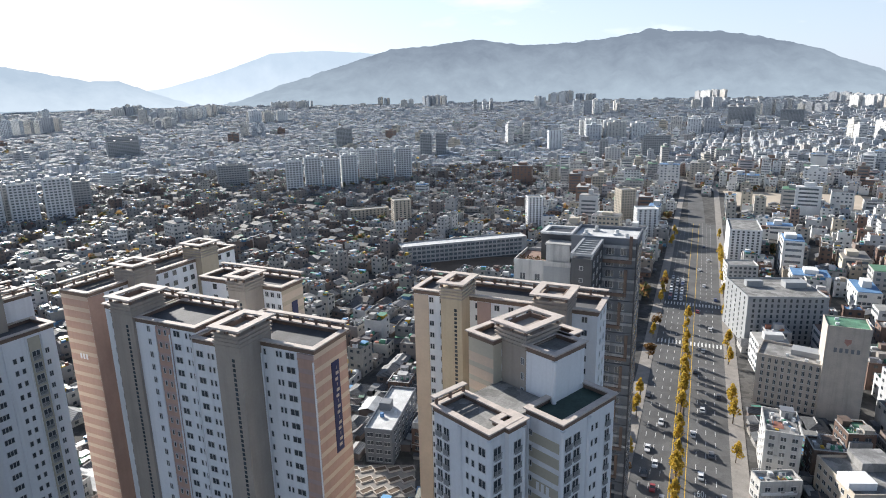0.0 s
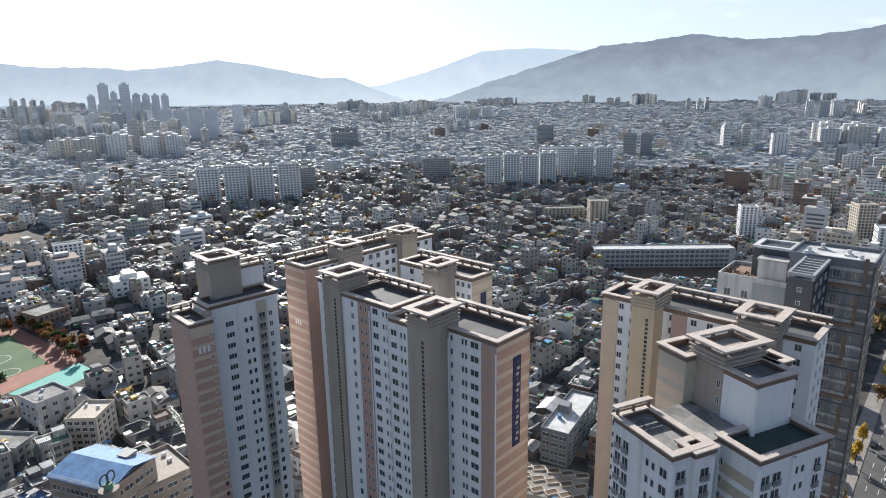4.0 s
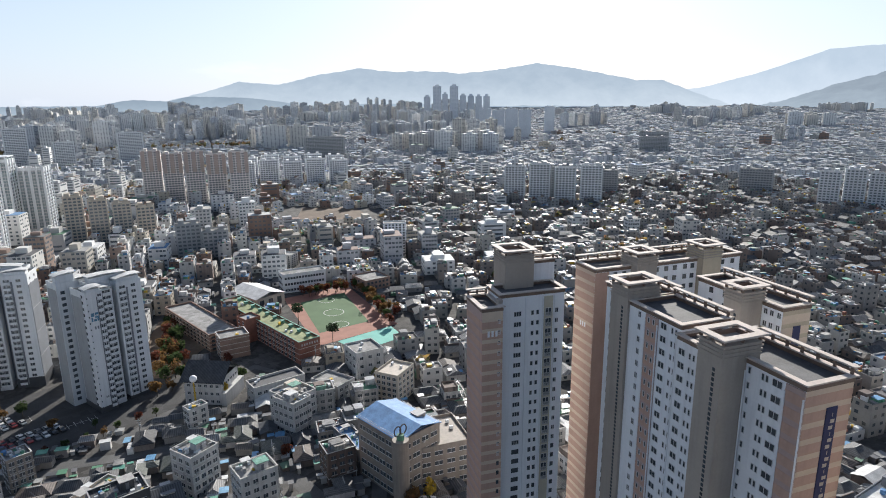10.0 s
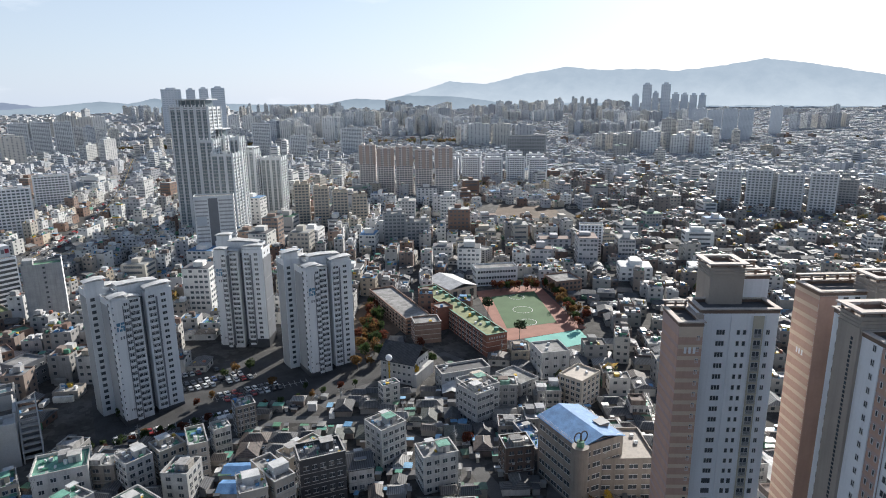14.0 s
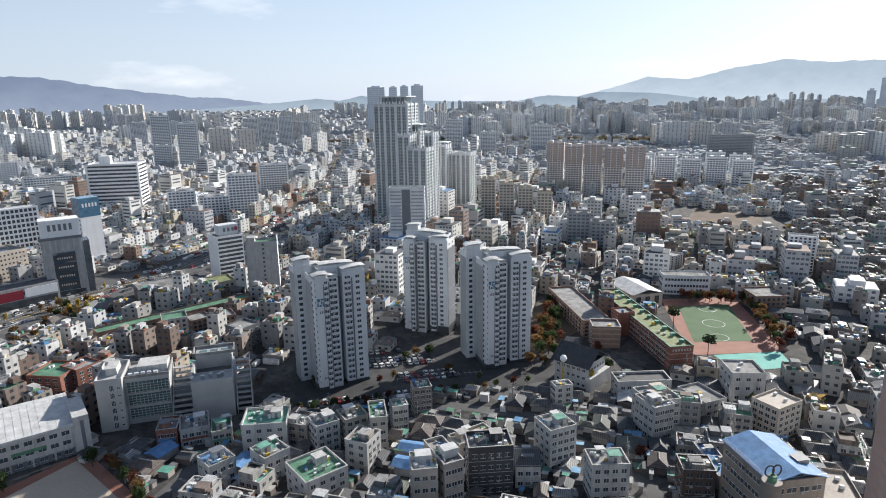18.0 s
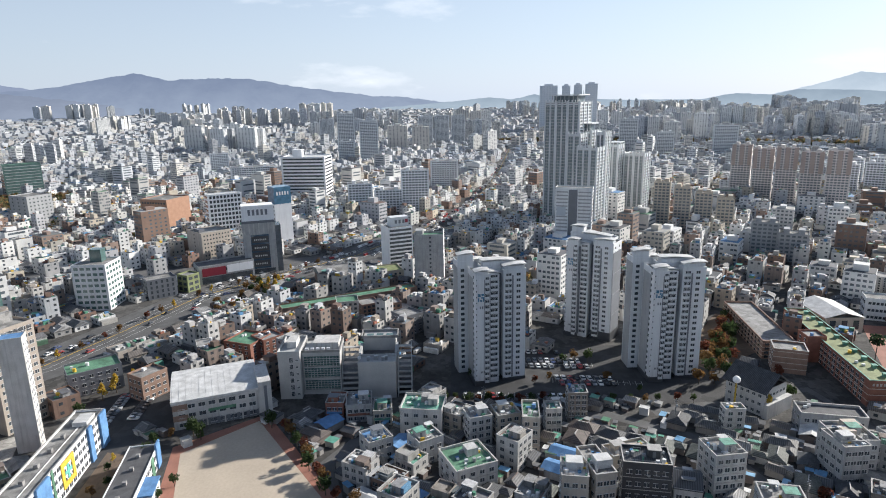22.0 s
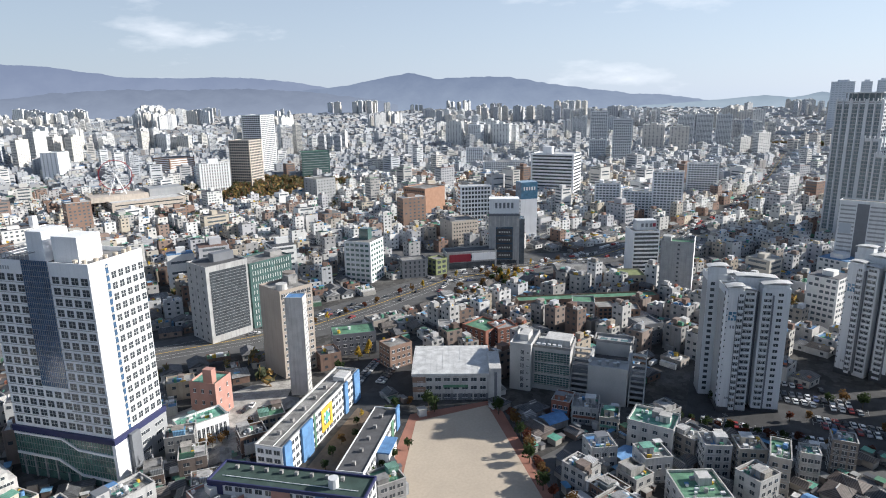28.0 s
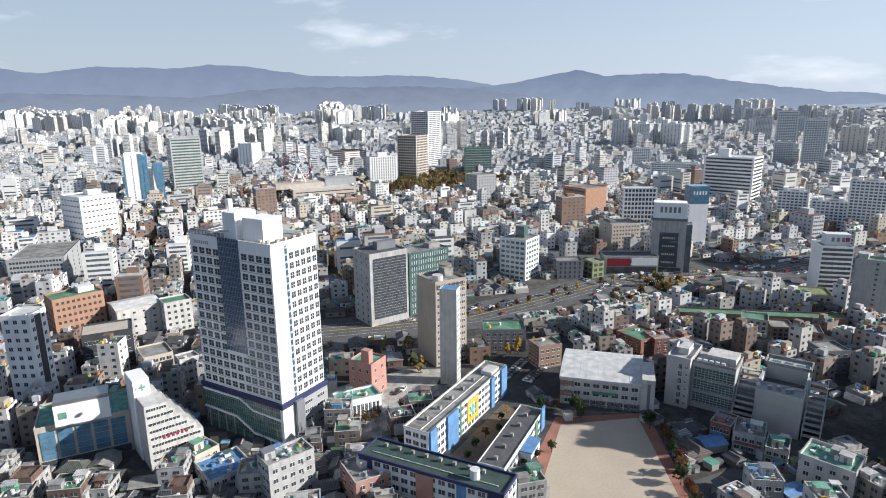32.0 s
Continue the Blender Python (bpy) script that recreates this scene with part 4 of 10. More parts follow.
# stepped tower standing apart
tD = thing("apartment_tower", "tall white apartment tower with pink banded side wing", "apartment tower", -92.5, 112.5, 62, group="near apartment towers")
seg(tD, -1.2, 16.2, 0, 8, 77.3, roof="roof_dark")
seg(tD, 10.6, 17.2, 8.05, 16, 83, roof="roof_grey", high="NS")
seg(tD, -7.0, -1.7, -3.2, 8, 75.4, wall="tower_rose", high="N")
core(tD, 2.6, 10.4, 6.0, 14, 86.9, slit=False)
bands(tD, (-7, -3.2), (-1.7, -3.2), 2.6, 74.6)
part("end_wall", Shape().box(-6.98, -1.72, -3.22, -3.2, 0, 74.8), M["tower_cream"], tD)
bands(tD, (-7, 8), (-7, -3.2), 2.6, 74.6)
part("taupe_strip", Shape().box(-2.3, -1.15, -1.6, 0.0, 0, 77.0), M["tower_taupe"], tD, "taupe corner strip")
bars(tD, (-7, -3.2), (-1.7, -3.2), 68.5, 3, 1.5)
lvd = storeys(27)
windows_on(tD, (-1.2, 0), (16.2, 0), lvd[:-1], [0.27], 2.0, 1.3, split=3)
windows_on(tD, (-1.2, 0), (16.2, 0), lvd[:-1], [0.50, 0.58], 0.8, 1.25, split=1)
part("balcony_bay", Shape().box(10.6, 13.0, -0.12, 0.0, 2.0, 76.2), M["tower_khaki"], tD, "khaki painted balcony strip")
windows_on(tD, (-1.2, 0), (16.2, 0), lvd[:-1], [0.88], 0.9, 1.25)
windows_on(tD, (-7, -3.2), (-1.7, -3.2), lvd[:-1], [0.82], 0.7, 1.1)
for y_ in (-1.2, 5.6, 10.2, 13.4):
    part("downpipe", Shape().tube((y_, -0.16, 0), (y_, -0.16, 76.4), 0.15, n=8), M["tower_white"], tD)

# nearest tower: square shaft with lower wings round it
tE = thing("apartment_tower", "apartment tower with taupe square shaft and lower white wings", "apartment tower", 17.4, 83.9, 42, group="near apartment towers")
seg(tE, -0.4, 13.4, 0, 7.0, 75.5, roof="roof_moss")
seg(tE, -10.2, -3.6, 5.8, 18, 75.5, roof="roof_grey", high="N")
seg(tE, -6.8, -3.0, 5.0, 8.2, 75.45, roof="roof_grey")
seg(tE, 5.0, 13.0, 5.9, 12.0, 83, roof="roof_grey")
seg(tE, 13.05, 16.2, 9.2, 13.4, 83, roof="roof_grey")
seg(tE, 2.8, 9, 17.2, 23.2, 83, wall="tower_khaki", roof="roof_grey")
core(tE, 4.9, 13.7, 11.8, 18.5, CORE_Z, slit=False)
part("link", Shape().box(-3.5, 4.9, 7.05, 17.5, 0, 75.1), M["tower_taupe"], tE)
part("link_roof", Shape().box(-3.3, 4.8, 7.2, 17.4, 75.1, 75.25), M["roof_grey"], tE)
bands(tE, (2.8, 23.2), (2.8, 17.2), 40, 82.4, ("tower_cream", "tower_khaki"))
bands(tE, (-0.4, 7.0), (-0.4, 0), 2.6, 75, ("tower_khaki", "tower_white"))
bars(tE, (-0.45, 7.0), (-0.45, 0), 62.5, 3, 1.5)
for x_, y_, z_ in ((5.0, 5.9, 82.4), (-0.4, 0, 74.8), (6.2, -0.1, 74.8), (-10.2, 12, 74.8), (-10.2, 5.8, 74.8), (-3.6, 5.0, 74.8), (-0.4, 6.8, 74.8)):
    part("corner_shaft", Shape().tube((x_, y_, 0), (x_, y_, z_), 0.42, n=10), M["tower_white"], tE)
windows_on(tE, (-0.45, 7.0), (-0.45, 0), lvd[:-1], [0.12], 0.8, 1.1)


def balcony_doors(parent, p, q, levels, columns, w=1.7):
    """Tall glazed balcony doors behind a light steel rail, one object each with its rail beneath."""
    dx, dy = q[0] - p[0], q[1] - p[1]
    ang = math.degrees(math.atan2(dy, dx))
    xs = [-w / 2 + w * i / 16 for i in range(17)]
    zs = [-0.02, 0.06, 0.92, 1.02]
    g_ = Shape()
    for y in (-0.34, -0.30):
        g_.v += [(x + (0.03 if i % 2 else 0), y, z) for z in zs for i, x in enumerate(xs)]
    for k in (0, 68):
        for j in range(3):
            for i in range(16):
                if j != 1 or i % 2 == 0:
                    a = k + j * 17 + i
                    g_.f.append((a, a + 1, a + 18, a + 17) if k == 0 else (a + 17, a + 18, a + 1, a))
    g_.f += [(51 + i, 52 + i, 68 + 52 + i, 68 + 51 + i) for i in range(16)]
    rail = g_.mesh("rail", M["grey_panel"])
    for z in levels:
        for c in columns:
            d_ = part("balcony_door", window_mesh(w, 2.1, "glass", 2), None, parent, at=pose(p[0] + dx * c, p[1] + dy * c, z - 0.6, 0, 0, ang))
            part("rail", rail, None, d_)


near_lv = lvd[12:-1]
balcony_doors(tD, (-1.2, -0.12), (16.2, -0.12), lvd[8:-1], [0.746])
windows_on(tE, (-0.4, 0), (13.4, 0), lvd[:12], [0.10, 0.26], 1.7, 1.9)
balcony_doors(tE, (-0.4, 0), (13.4, 0), near_lv, [0.10, 0.26])
windows_on(tE, (-0.4, 0), (13.4, 0), lvd[:-1], [0.55, 0.64], 0.75, 1.2, split=1)
balcony_doors(tE, (-0.4, 0), (13.4, 0), near_lv, [0.86], 1.3)
windows_on(tE, (-10.2, 18), (-10.2, 5.8), lvd[:-1], [0.62, 0.72], 0.7, 1.25, split=1)
windows_on(tE, (-10.2, 18), (-10.2, 5.8), lvd[:-1], [0.88], 1.5, 1.5)
balcony_doors(tE, (-10.2, 18), (-10.2, 5.8), near_lv, [0.1, 0.24], 1.3)
windows_on(tE, (-10.2, 5.8), (-6.8, 5.8), lvd[:12], [0.5], 1.5, 1.9)
balcony_doors(tE, (-10.2, 5.8), (-6.8, 5.8), near_lv, [0.5])
balcony_doors(tE, (-6.8, 5.0), (-3.0, 5.0), near_lv, [0.5])
windows_on(tE, (-3.5, 7.05), (-0.4, 7.05), lvd[:-1], [0.4], 0.7, 1.2)
windows_on(tE, (4.9, 18.5), (4.9, 11.8), lv[-7:], [0.15, 0.9], 0.7, 1.3)
windows_on(tE, (4.9, 11.8), (13.7, 11.8), lv[-1:], [0.5], 0.7, 1.3)
windows_on(tE, (13.0, 5.9), (13.0, 12.0), lv[-6:], [0.5], 0.8, 1.3)

tF = thing("apartment_tower", "tall cream apartment slab with two tan shafts", "apartment tower", 29.4, 113.7, 65, group="near apartment towers")
seg(tF, 0, 9.4, 0, 40, ROOF_Z, wall="tower_white", high="E")
core(tF, -4.2, 3, 26.8, 31.6, CORE_Z, "tower_tan")
core(tF, -4.6, 2.8, 5.0, 11.5, CORE_Z, "tower_taupe", slit=False)
strip(tF, (0, 39.98), (0, 36.5), 0, ROOF_Z - 0.6, "tower_cream")
strip(tF, (0, 25), (0, 22), 0, ROOF_Z - 0.6, "tower_rose")
windows_on(tF, (0, 40), (0, 31.6), lv, [0.2, 0.5, 0.8], 1.1, 1.25)
windows_on(tF, (0, 26.8), (0, 11.5), lv, [0.12, 0.4, 0.6, 0.85], 1.2, 1.3)
windows_on(tF, (0, 5), (0, 0), lv, [0.5], 1.2, 1.3)
windows_on(tF, (0, 0), (9.4, 0), lv, [0.35, 0.7], 1.0, 1.25)
for t_, w_, d_, o_ in ((tA, 24, 62, (4.5, 28)), (tB, 50, 14, (23, 4)), (tC, 16, 28, (2, 12)), (tD, 28, 22, (2, 6)), (tE, 27, 28, (3, 12)), (tF, 16, 44, (3, 20))):
    c_ = t_.matrix_basis @ Vector((*o_, 0))
    take(c_.x, c_.y, math.degrees(t_.matrix_basis.to_euler().z), w_, d_, 4)

# ---- other buildings ----
def roof_bits(w, d, h, seed, n=12):
    """Loose things on a flat roof: boxes, pots, pipes, tanks and a drying rack."""
    g, s = random.Random(seed), Shape()
    for _ in range(n):
        x, y = g.uniform(-0.43, 0.43) * w, g.uniform(-0.43, 0.43) * d
        a, b, c = g.uniform(0.2, 0.8), g.uniform(0.2, 0.7), g.uniform(0.2, 1.2)
        s.box(x - a, x + a, y - b, y + b, h + 0.08, h + 0.08 + c)
    for _ in range(2):
        x, y = g.uniform(-0.35, 0.35) * w, g.uniform(-0.35, 0.35) * d
        s.tube((x, y, h + 0.08), (x, y, h + 1.5), 0.6, 0.6, 10)
    x, y = g.uniform(-0.3, 0.1) * w, g.uniform(-0.3, 0.3) * d
    for k in range(3):
        s.tube((x + k * 1.3, y, h + 0.08), (x + k * 1.3, y, h + 1.9), 0.05, n=4)
    s.tube((x, y, h + 1.85), (x + 2.6, y, h + 1.85), 0.05, n=4)
    s.tube((-w * 0.42, -d * 0.4, h + 0.2), (w * 0.42, -d * 0.4, h + 0.2), 0.08, n=5)
    s.tube((w * 0.41, -d * 0.4, h + 0.2), (w * 0.41, d * 0.4, h + 0.2), 0.08, n=5)
    return s


deco = random.Random(31)


def dress(t, w, d, h, wall, floors, cap, shop=False):
    """Small fittings of a nearby house: coping, ledges, railings, roof room, condensers, shop sign."""
    part("coping", Shape().ring(-w / 2 - 0.12, w / 2 + 0.12, -d / 2 - 0.12, d / 2 + 0.12, 0.42, h + 0.9, h + 1.02), M[cap or "coping"], t)
    if deco.random() < 0.55:
        for k in range(1, floors):
            z = h * k / floors
            part("ledge", Shape().ring(-w / 2 - 0.1, w / 2 + 0.1, -d / 2 - 0.1, d / 2 + 0.1, 0.3, z - 0.12, z + 0.06), M["coping"], t)
    if deco.random() < 0.6 and w > 7 and d > 6:
        x0, y0 = deco.uniform(-w / 2 + 0.6, w / 2 - 4.4), deco.uniform(-d / 2 + 0.8, d / 2 - 4.2)
        rr = part("roof_room", Shape().box(x0, x0 + 3.6, y0, y0 + 3.2, h + 0.06, h + 2.7), M[wall], t)
        part("lid", Shape().box(x0 - 0.3, x0 + 3.9, y0 - 0.3, y0 + 3.5, h + 2.7, h + 2.86), M[deco.choice(["coping", "roof_teal", "roof_white", "slate"])], rr)
        part("door", Shape().box(x0 + 1.3, x0 + 2.2, y0 - 0.06, y0 + 0.02, h + 0.1, h + 2.1), M["slate"], rr)
    if deco.random() < 0.4:
        s = Shape()
        for x in (-w / 2 + 0.1, w / 2 - 0.1):
            for i in range(5):
                y = -d / 2 + 0.2 + (d - 0.4) * i / 4
                s.tube((x, y, h + 1.0), (x, y, h + 1.7), 0.035, n=4)
            s.tube((x, -d / 2, h + 1.7), (x, d / 2, h + 1.7), 0.035, n=4)
        for y in (-d / 2 + 0.1, d / 2 - 0.1):
            s.tube((-w / 2, y, h + 1.7), (w / 2, y, h + 1.7), 0.035, n=4)
        part("roof_railing", s, M["steel"], t)
    if deco.random() < 0.45:
        x0, y0 = deco.uniform(-w * 0.3, w * 0.1), deco.uniform(-d * 0.3, d * 0.1)
        part("roof_mat", Shape().box(x0, x0 + w * 0.3, y0, y0 + d * 0.28, h + 0.07, h + 0.14), M[deco.choice(["roof_green", "roof_teal", "roof_white", "roof_blue", "brick"])], t)
    if deco.random() < 0.5:
        x0, y0 = deco.uniform(-w * 0.3, w * 0.2), d * 0.2
        s = Shape().box(x0, x0 + 3, y0, y0 + 2.4, h + 2.2, h + 2.28)
        for px, py in ((0.1, 0.1), (2.9, 0.1), (2.9, 2.3), (0.1, 2.3)):
            s.tube((x0 + px, y0 + py, h + 0.06), (x0 + px, y0 + py, h + 2.2), 0.05, n=4)
        part("roof_canopy", s, M[deco.choice(["roof_blue", "roof_white", "glass_green", "coping"])], t)
    part("roof_clutter", roof_bits(w, d, h, int(w * 100 + d * 10), 10), M["clutter"], t)["kind"] = "stuff"
    s = Shape()
    for k in range(deco.randint(3, 6)):
        x0, z0 = deco.uniform(-w * 0.4, w * 0.35), h * (deco.randint(0, floors - 1) + 0.15) / floors
        y0 = (-d / 2 - 0.4, d / 2 + 0.03)[k % 2]
        s.box(x0, x0 + 0.85, y0, y0 + 0.37, z0, z0 + 0.65)
    part("condensers", s, M["coping"], t)["kind"] = "stuff"
    if shop:
        part("sign_board", Shape().box(-w * 0.45, w * 0.4, -d / 2 - 0.3, -d / 2 - 0.04, h / floors - 0.3, h / floors + 0.6), M[deco.choice(["roof_blue", "brick", "yellow_paint", "roof_teal", "white_paint"])], t)
    part("entrance_door", Shape().box(-w * 0.1, -w * 0.1 + 1.5, -d / 2 - 0.1, -d / 2 + 0.02, 0, 2.3), M["slate"], t)


def block(name, label, category, x, y, rot, w, d, h, wall="white_paint", roof="roof_grey", floors=5, nx=5, ny=3, win=(1.5, 1.4), glass="glass",
          single=False, head=(), sides="NESW", base=0.0, ribbon=False, split=2, group="", parapet=0.9, panel="", reserve=True, cap=""):
    """A flat-roofed building: body, roof deck, parapet, windows on its sides, stair heads and tanks (x, y, w, d, h, material)."""
    single = single and math.hypot(x, y) < 160
    t = thing(name, label, category, x, y, rot, group=group)
    part("body", Shape().box(-w / 2, w / 2, -d / 2, d / 2, 0, h), M[wall], t)
    part("roof", Shape().box(-w / 2 + 0.25, w / 2 - 0.25, -d / 2 + 0.25, d / 2 - 0.25, h, h + 0.06), M[roof], t)
    if parapet:
        part("parapet", Shape().ring(-w / 2 - 0.03, w / 2 + 0.03, -d / 2 - 0.03, d / 2 + 0.03, 0.25, h - 0.1, h + parapet), M[wall], t)
    fh = (h - base) / floors
    lv_ = [base + i * fh + fh * 0.28 for i in range(floors)]
    walls_ = {"S": ((-w / 2, -d / 2), (w / 2, -d / 2), nx), "E": ((w / 2, -d / 2), (w / 2, d / 2), ny),
              "N": ((w / 2, d / 2), (-w / 2, d / 2), nx), "W": ((-w / 2, d / 2), (-w / 2, -d / 2), ny)}
    s_ = Shape()
    for k in sides:
        p, q, n = walls_[k]
        if not n:
            continue
        ln = math.hypot(q[0] - p[0], q[1] - p[1])
        if ribbon:
            pane_rows(s_, p, q, lv_, [0.5], ln * 0.92, min(win[1], fh * 0.55), 0.06)
        elif single:
            windows_on(t, p, q, lv_, spread(n, 0.04), min(win[0], ln / n * 0.7), min(win[1], fh * 0.62), glass, split)
        else:
            pane_rows(s_, p, q, lv_, spread(n, 0.04), min(win[0], ln / n * 0.7), min(win[1], fh * 0.62), 0.06)
    if s_.f:
        part("window_rows", s_, M[glass], t)["kind"] = "stuff"
    if s_.f and not ribbon and math.hypot(x, y) < 330:
        f_ = Shape()
        for k in sides:
            p, q, n = walls_[k]
            if n:
                ww = min(win[0], math.hypot(q[0] - p[0], q[1] - p[1]) / n * 0.7)
                wh = min(win[1], fh * 0.62)
                pane_rows(f_, p, q, [z - 0.13 for z in lv_], spread(n, 0.04), ww + 0.3, 0.13, 0.17)
                pane_rows(f_, p, q, [z + wh for z in lv_], spread(n, 0.04), ww + 0.16, 0.09, 0.12)
                pane_rows(f_, p, q, lv_, spread(n, 0.04), 0.09, wh, 0.11)
        part("window_frames", f_, M["frame"], t)["kind"] = "stuff"
    for k in panel:
        p, q, n = walls_[k]
        ln = math.hypot(q[0] - p[0], q[1] - p[1])
        at_ = pose(p[0], p[1], 0, 0, 0, math.degrees(math.atan2(q[1] - p[1], q[0] - p[0])))
        part("glass_front", Shape().box(ln * 0.08, ln * 0.95, -0.14, -0.07, base + fh, h - fh * 0.6), M["glass"], t, "large dark glass front", at=at_)
        g_ = Shape()
        for i in range(floors * 2):
            z = base + fh + (h - base - 1.6 * fh) * i / (floors * 2)
            g_.box(ln * 0.08, ln * 0.95, -0.2, -0.14, z, z + 0.12)
        part("glazing_bars", g_, M["grey_panel"], t, at=at_)["kind"] = "stuff"
    for hx, hy, hw, hd, hh, hm in head:
        part("stair_head", Shape().box(hx - hw / 2, hx + hw / 2, hy - hd / 2, hy + hd / 2, h, h + hh), M[hm], t)
    if category in ("house", "shop", "bank", "hall") and math.hypot(x, y) < 240 and parapet and name != "temple":
        dress(t, w, d, h, wall, floors, cap, category == "shop")
    elif cap:
        part("coping", Shape().ring(-w / 2 - 0.15, w / 2 + 0.15, -d / 2 - 0.15, d / 2 + 0.15, 0.5, h + parapet, h + parapet + 0.15), M[cap], t)
    if reserve:
        take(x, y, rot, w, d, 0.5)
    return t

# ---- landmark buildings ----
def white_tower(label, x, y, rot):
    t = thing("white_apartment_tower", label, "apartment tower", x, y, rot, group="three white apartment towers")
    k, h = 19, 50.5
    fh = 2.58
    lv_ = [1.4 + i * fh + 0.8 for i in range(k)]
    wings = [(0, 6.2, 0, 14, h), (6.2, 11.2, 2.6, 13, h - 1), (13.4, 23.6, 3.2, 16, h + 0.5), (5, 20, 8.2, 21, h + 1.0), (-4.2, 3.4, 15.5, 25, h + 2), (3.4, 9, 17, 27, h + 0.5)]
    for i, (x0, x1, y0, y1, z) in enumerate(wings):
        part("wing", Shape().box(x0, x1, y0, y1, 0, z), M["cool_white"], t)
        # shallow vaulted white roof on each wing
        part("roof", Shape().box(x0 + 0.2, x1 - 0.2, y0 + 0.2, y1 - 0.2, z, z + 0.05), M["roof_grey"], t)
        part("parapet", Shape().ring(x0 - 0.05, x1 + 0.05, y0 - 0.05, y1 + 0.05, 0.25, z - 0.3, z + 0.8), M["cool_white"], t)
        y0, y1, z = y0 - 0.1, min(y1, y0 + 4.6), z + (1.6, 1.0, 1.9, 2.6, 3.4, 1.6)[i]
        vb = part("vault_base", Shape().box(x0 + 0.5, x1 - 0.5, y0 + 0.5, y1 - 0.3, z - 4, z + 0.25), M["cool_white"], t)
        s, n = Shape(), 7
        for j in range(n + 1):
            u = j / n
            zz = z + 0.25 + 1.0 * math.sin(math.pi * (0.08 + 0.62 * (u if i % 2 == 0 else 1 - u)))
            s.v += [(x0 - 0.3 + (x1 - x0 + 0.6) * u, y0 - 0.3, zz), (x0 - 0.3 + (x1 - x0 + 0.6) * u, y1 + 0.3, zz)]
        s.f += [(2 * j, 2 * j + 2, 2 * j + 3, 2 * j + 1) for j in range(n)]
        k0 = 2 * n + 2
        s.v += [(a_, b_, c_ - 0.28) for a_, b_, c_ in s.v]
        s.f += [(k0 + 2 * j + 1, k0 + 2 * j + 3, k0 + 2 * j + 2, k0 + 2 * j) for j in range(n)]
        s.f += [(2 * j + q, 2 * j + 2 + q, k0 + 2 * j + 2 + q, k0 + 2 * j + q) for j in range(n) for q in (0, 1)] + [(0, 1, k0 + 1, k0), (2 * n, 2 * n + 1, k0 + 2 * n + 1, k0 + 2 * n)]
        part("vault", s, M["roof_white"], vb, "shallow white metal vault")
    for gx, gw, gy in ((5.1, 1.9, 0.0), (8.9, 3.4, 2.6), (15.6, 2.8, 3.2)):
        bg = part("balcony_glazing", Shape().box(gx - gw / 2, gx + gw / 2, gy - 0.1, gy + 0.05, 2.6, h - 3), M["glass"], t, "glazed balcony strip")
        s = Shape()
        for i in range(k):
            s.box(gx - gw / 2, gx + gw / 2, gy - 0.5, gy + 0.05, 1.4 + i * fh, 2.45 + i * fh)
            s.box(gx - 0.06, gx + 0.06, gy - 0.2, gy + 0.05, 2.3 + i * fh, 1.4 + (i + 1) * fh)
        part("balcony_fronts", s, M["cool_white"], bg)["kind"] = "stuff"
    # dark strips over the seams, painted shade for the gaps between wings
    for x0, x1, y0, y1 in ((6.2, 6.9, 1.2, 2.7), (10.9, 13.6, 7.0, 8.3), (17.2, 17.8, 3.0, 3.3), (3.9, 4.1, -0.2, 0.1)):
        part("groove", Shape().box(x0, x1, y0 - 0.1, y1, 1.5, h - 1.5), M["slate"], t, "dark strip painting the shade between wings")
    part("side_panel", Shape().box(-0.15, -0.02, 4, 13, 0, h - 2), M["grey_panel"], t, "grey panelled side")
    part("side_panel", Shape().box(-4.35, -4.22, 16, 24, 0, h), M["grey_panel"], t, "grey panelled side")
    part("plinth", Shape().box(-0.2, 6.4, -0.2, 14.1, 0, 2.4), M["dark_panel"], t)
    part("plinth", Shape().box(13.2, 23.8, 3.0, 15.8, 0, 1.3), M["dark_panel"], t)
    sp = part("sign_panel", Shape().box(0.9, 3.9, -0.10, -0.02, h - 11.6, h - 7.6), M["cool_white"], t, "square sign panel with a blue pattern")
    mk = Shape()
    for a_, b_, c_, d_ in ((1.0, 2.2, 2.4, 3.8), (2.5, 3.8, 2.9, 3.8), (2.5, 3.1, 1.6, 2.6), (1.0, 1.6, 0.3, 2.0), (1.9, 2.9, 0.3, 1.2), (3.2, 3.8, 0.3, 2.4)):
        mk.box(a_, b_, -0.16, -0.1, h - 11.6 + c_, h - 11.6 + d_)
    part("pattern", mk, M["curtain_blue"], sp, "blue angular strokes")
    bars(t, (0, 0), (6.2, 0), h - 14.6, 3.0, 1.2, material="slate")
    bars(t, (0, 0), (6.2, 0), 6, 2.0, 0.9, material="slate")
    windows_on(t, (6.2, 2.5), (11.2, 2.5), lv_, [0.54], 3.2, 1.4, split=3)
    windows_on(t, (0, -0.1), (6.2, -0.1), lv_, [0.82], 1.5, 1.4)
    windows_on(t, (0, 0), (6.2, 0), lv_, [0.06], 0.35, 0.6, joined=True)
    windows_on(t, (13.4, 3.1), (23.6, 3.1), lv_, [0.22], 2.4, 1.4, split=3)
    windows_on(t, (13.4, 3.2), (23.6, 3.2), lv_, [0.66], 1.9, 1.35)
    windows_on(t, (11.2, 8), (13.4, 8), lv_, [0.5], 1.3, 1.2)
    windows_on(t, (23.6, 3.2), (23.6, 16), lv_, [0.25, 0.7], 1.5, 1.3)
    windows_on(t, (-4.2, 15.5), (0, 15.5), lv_, [0.5], 1.6, 1.3, joined=True)
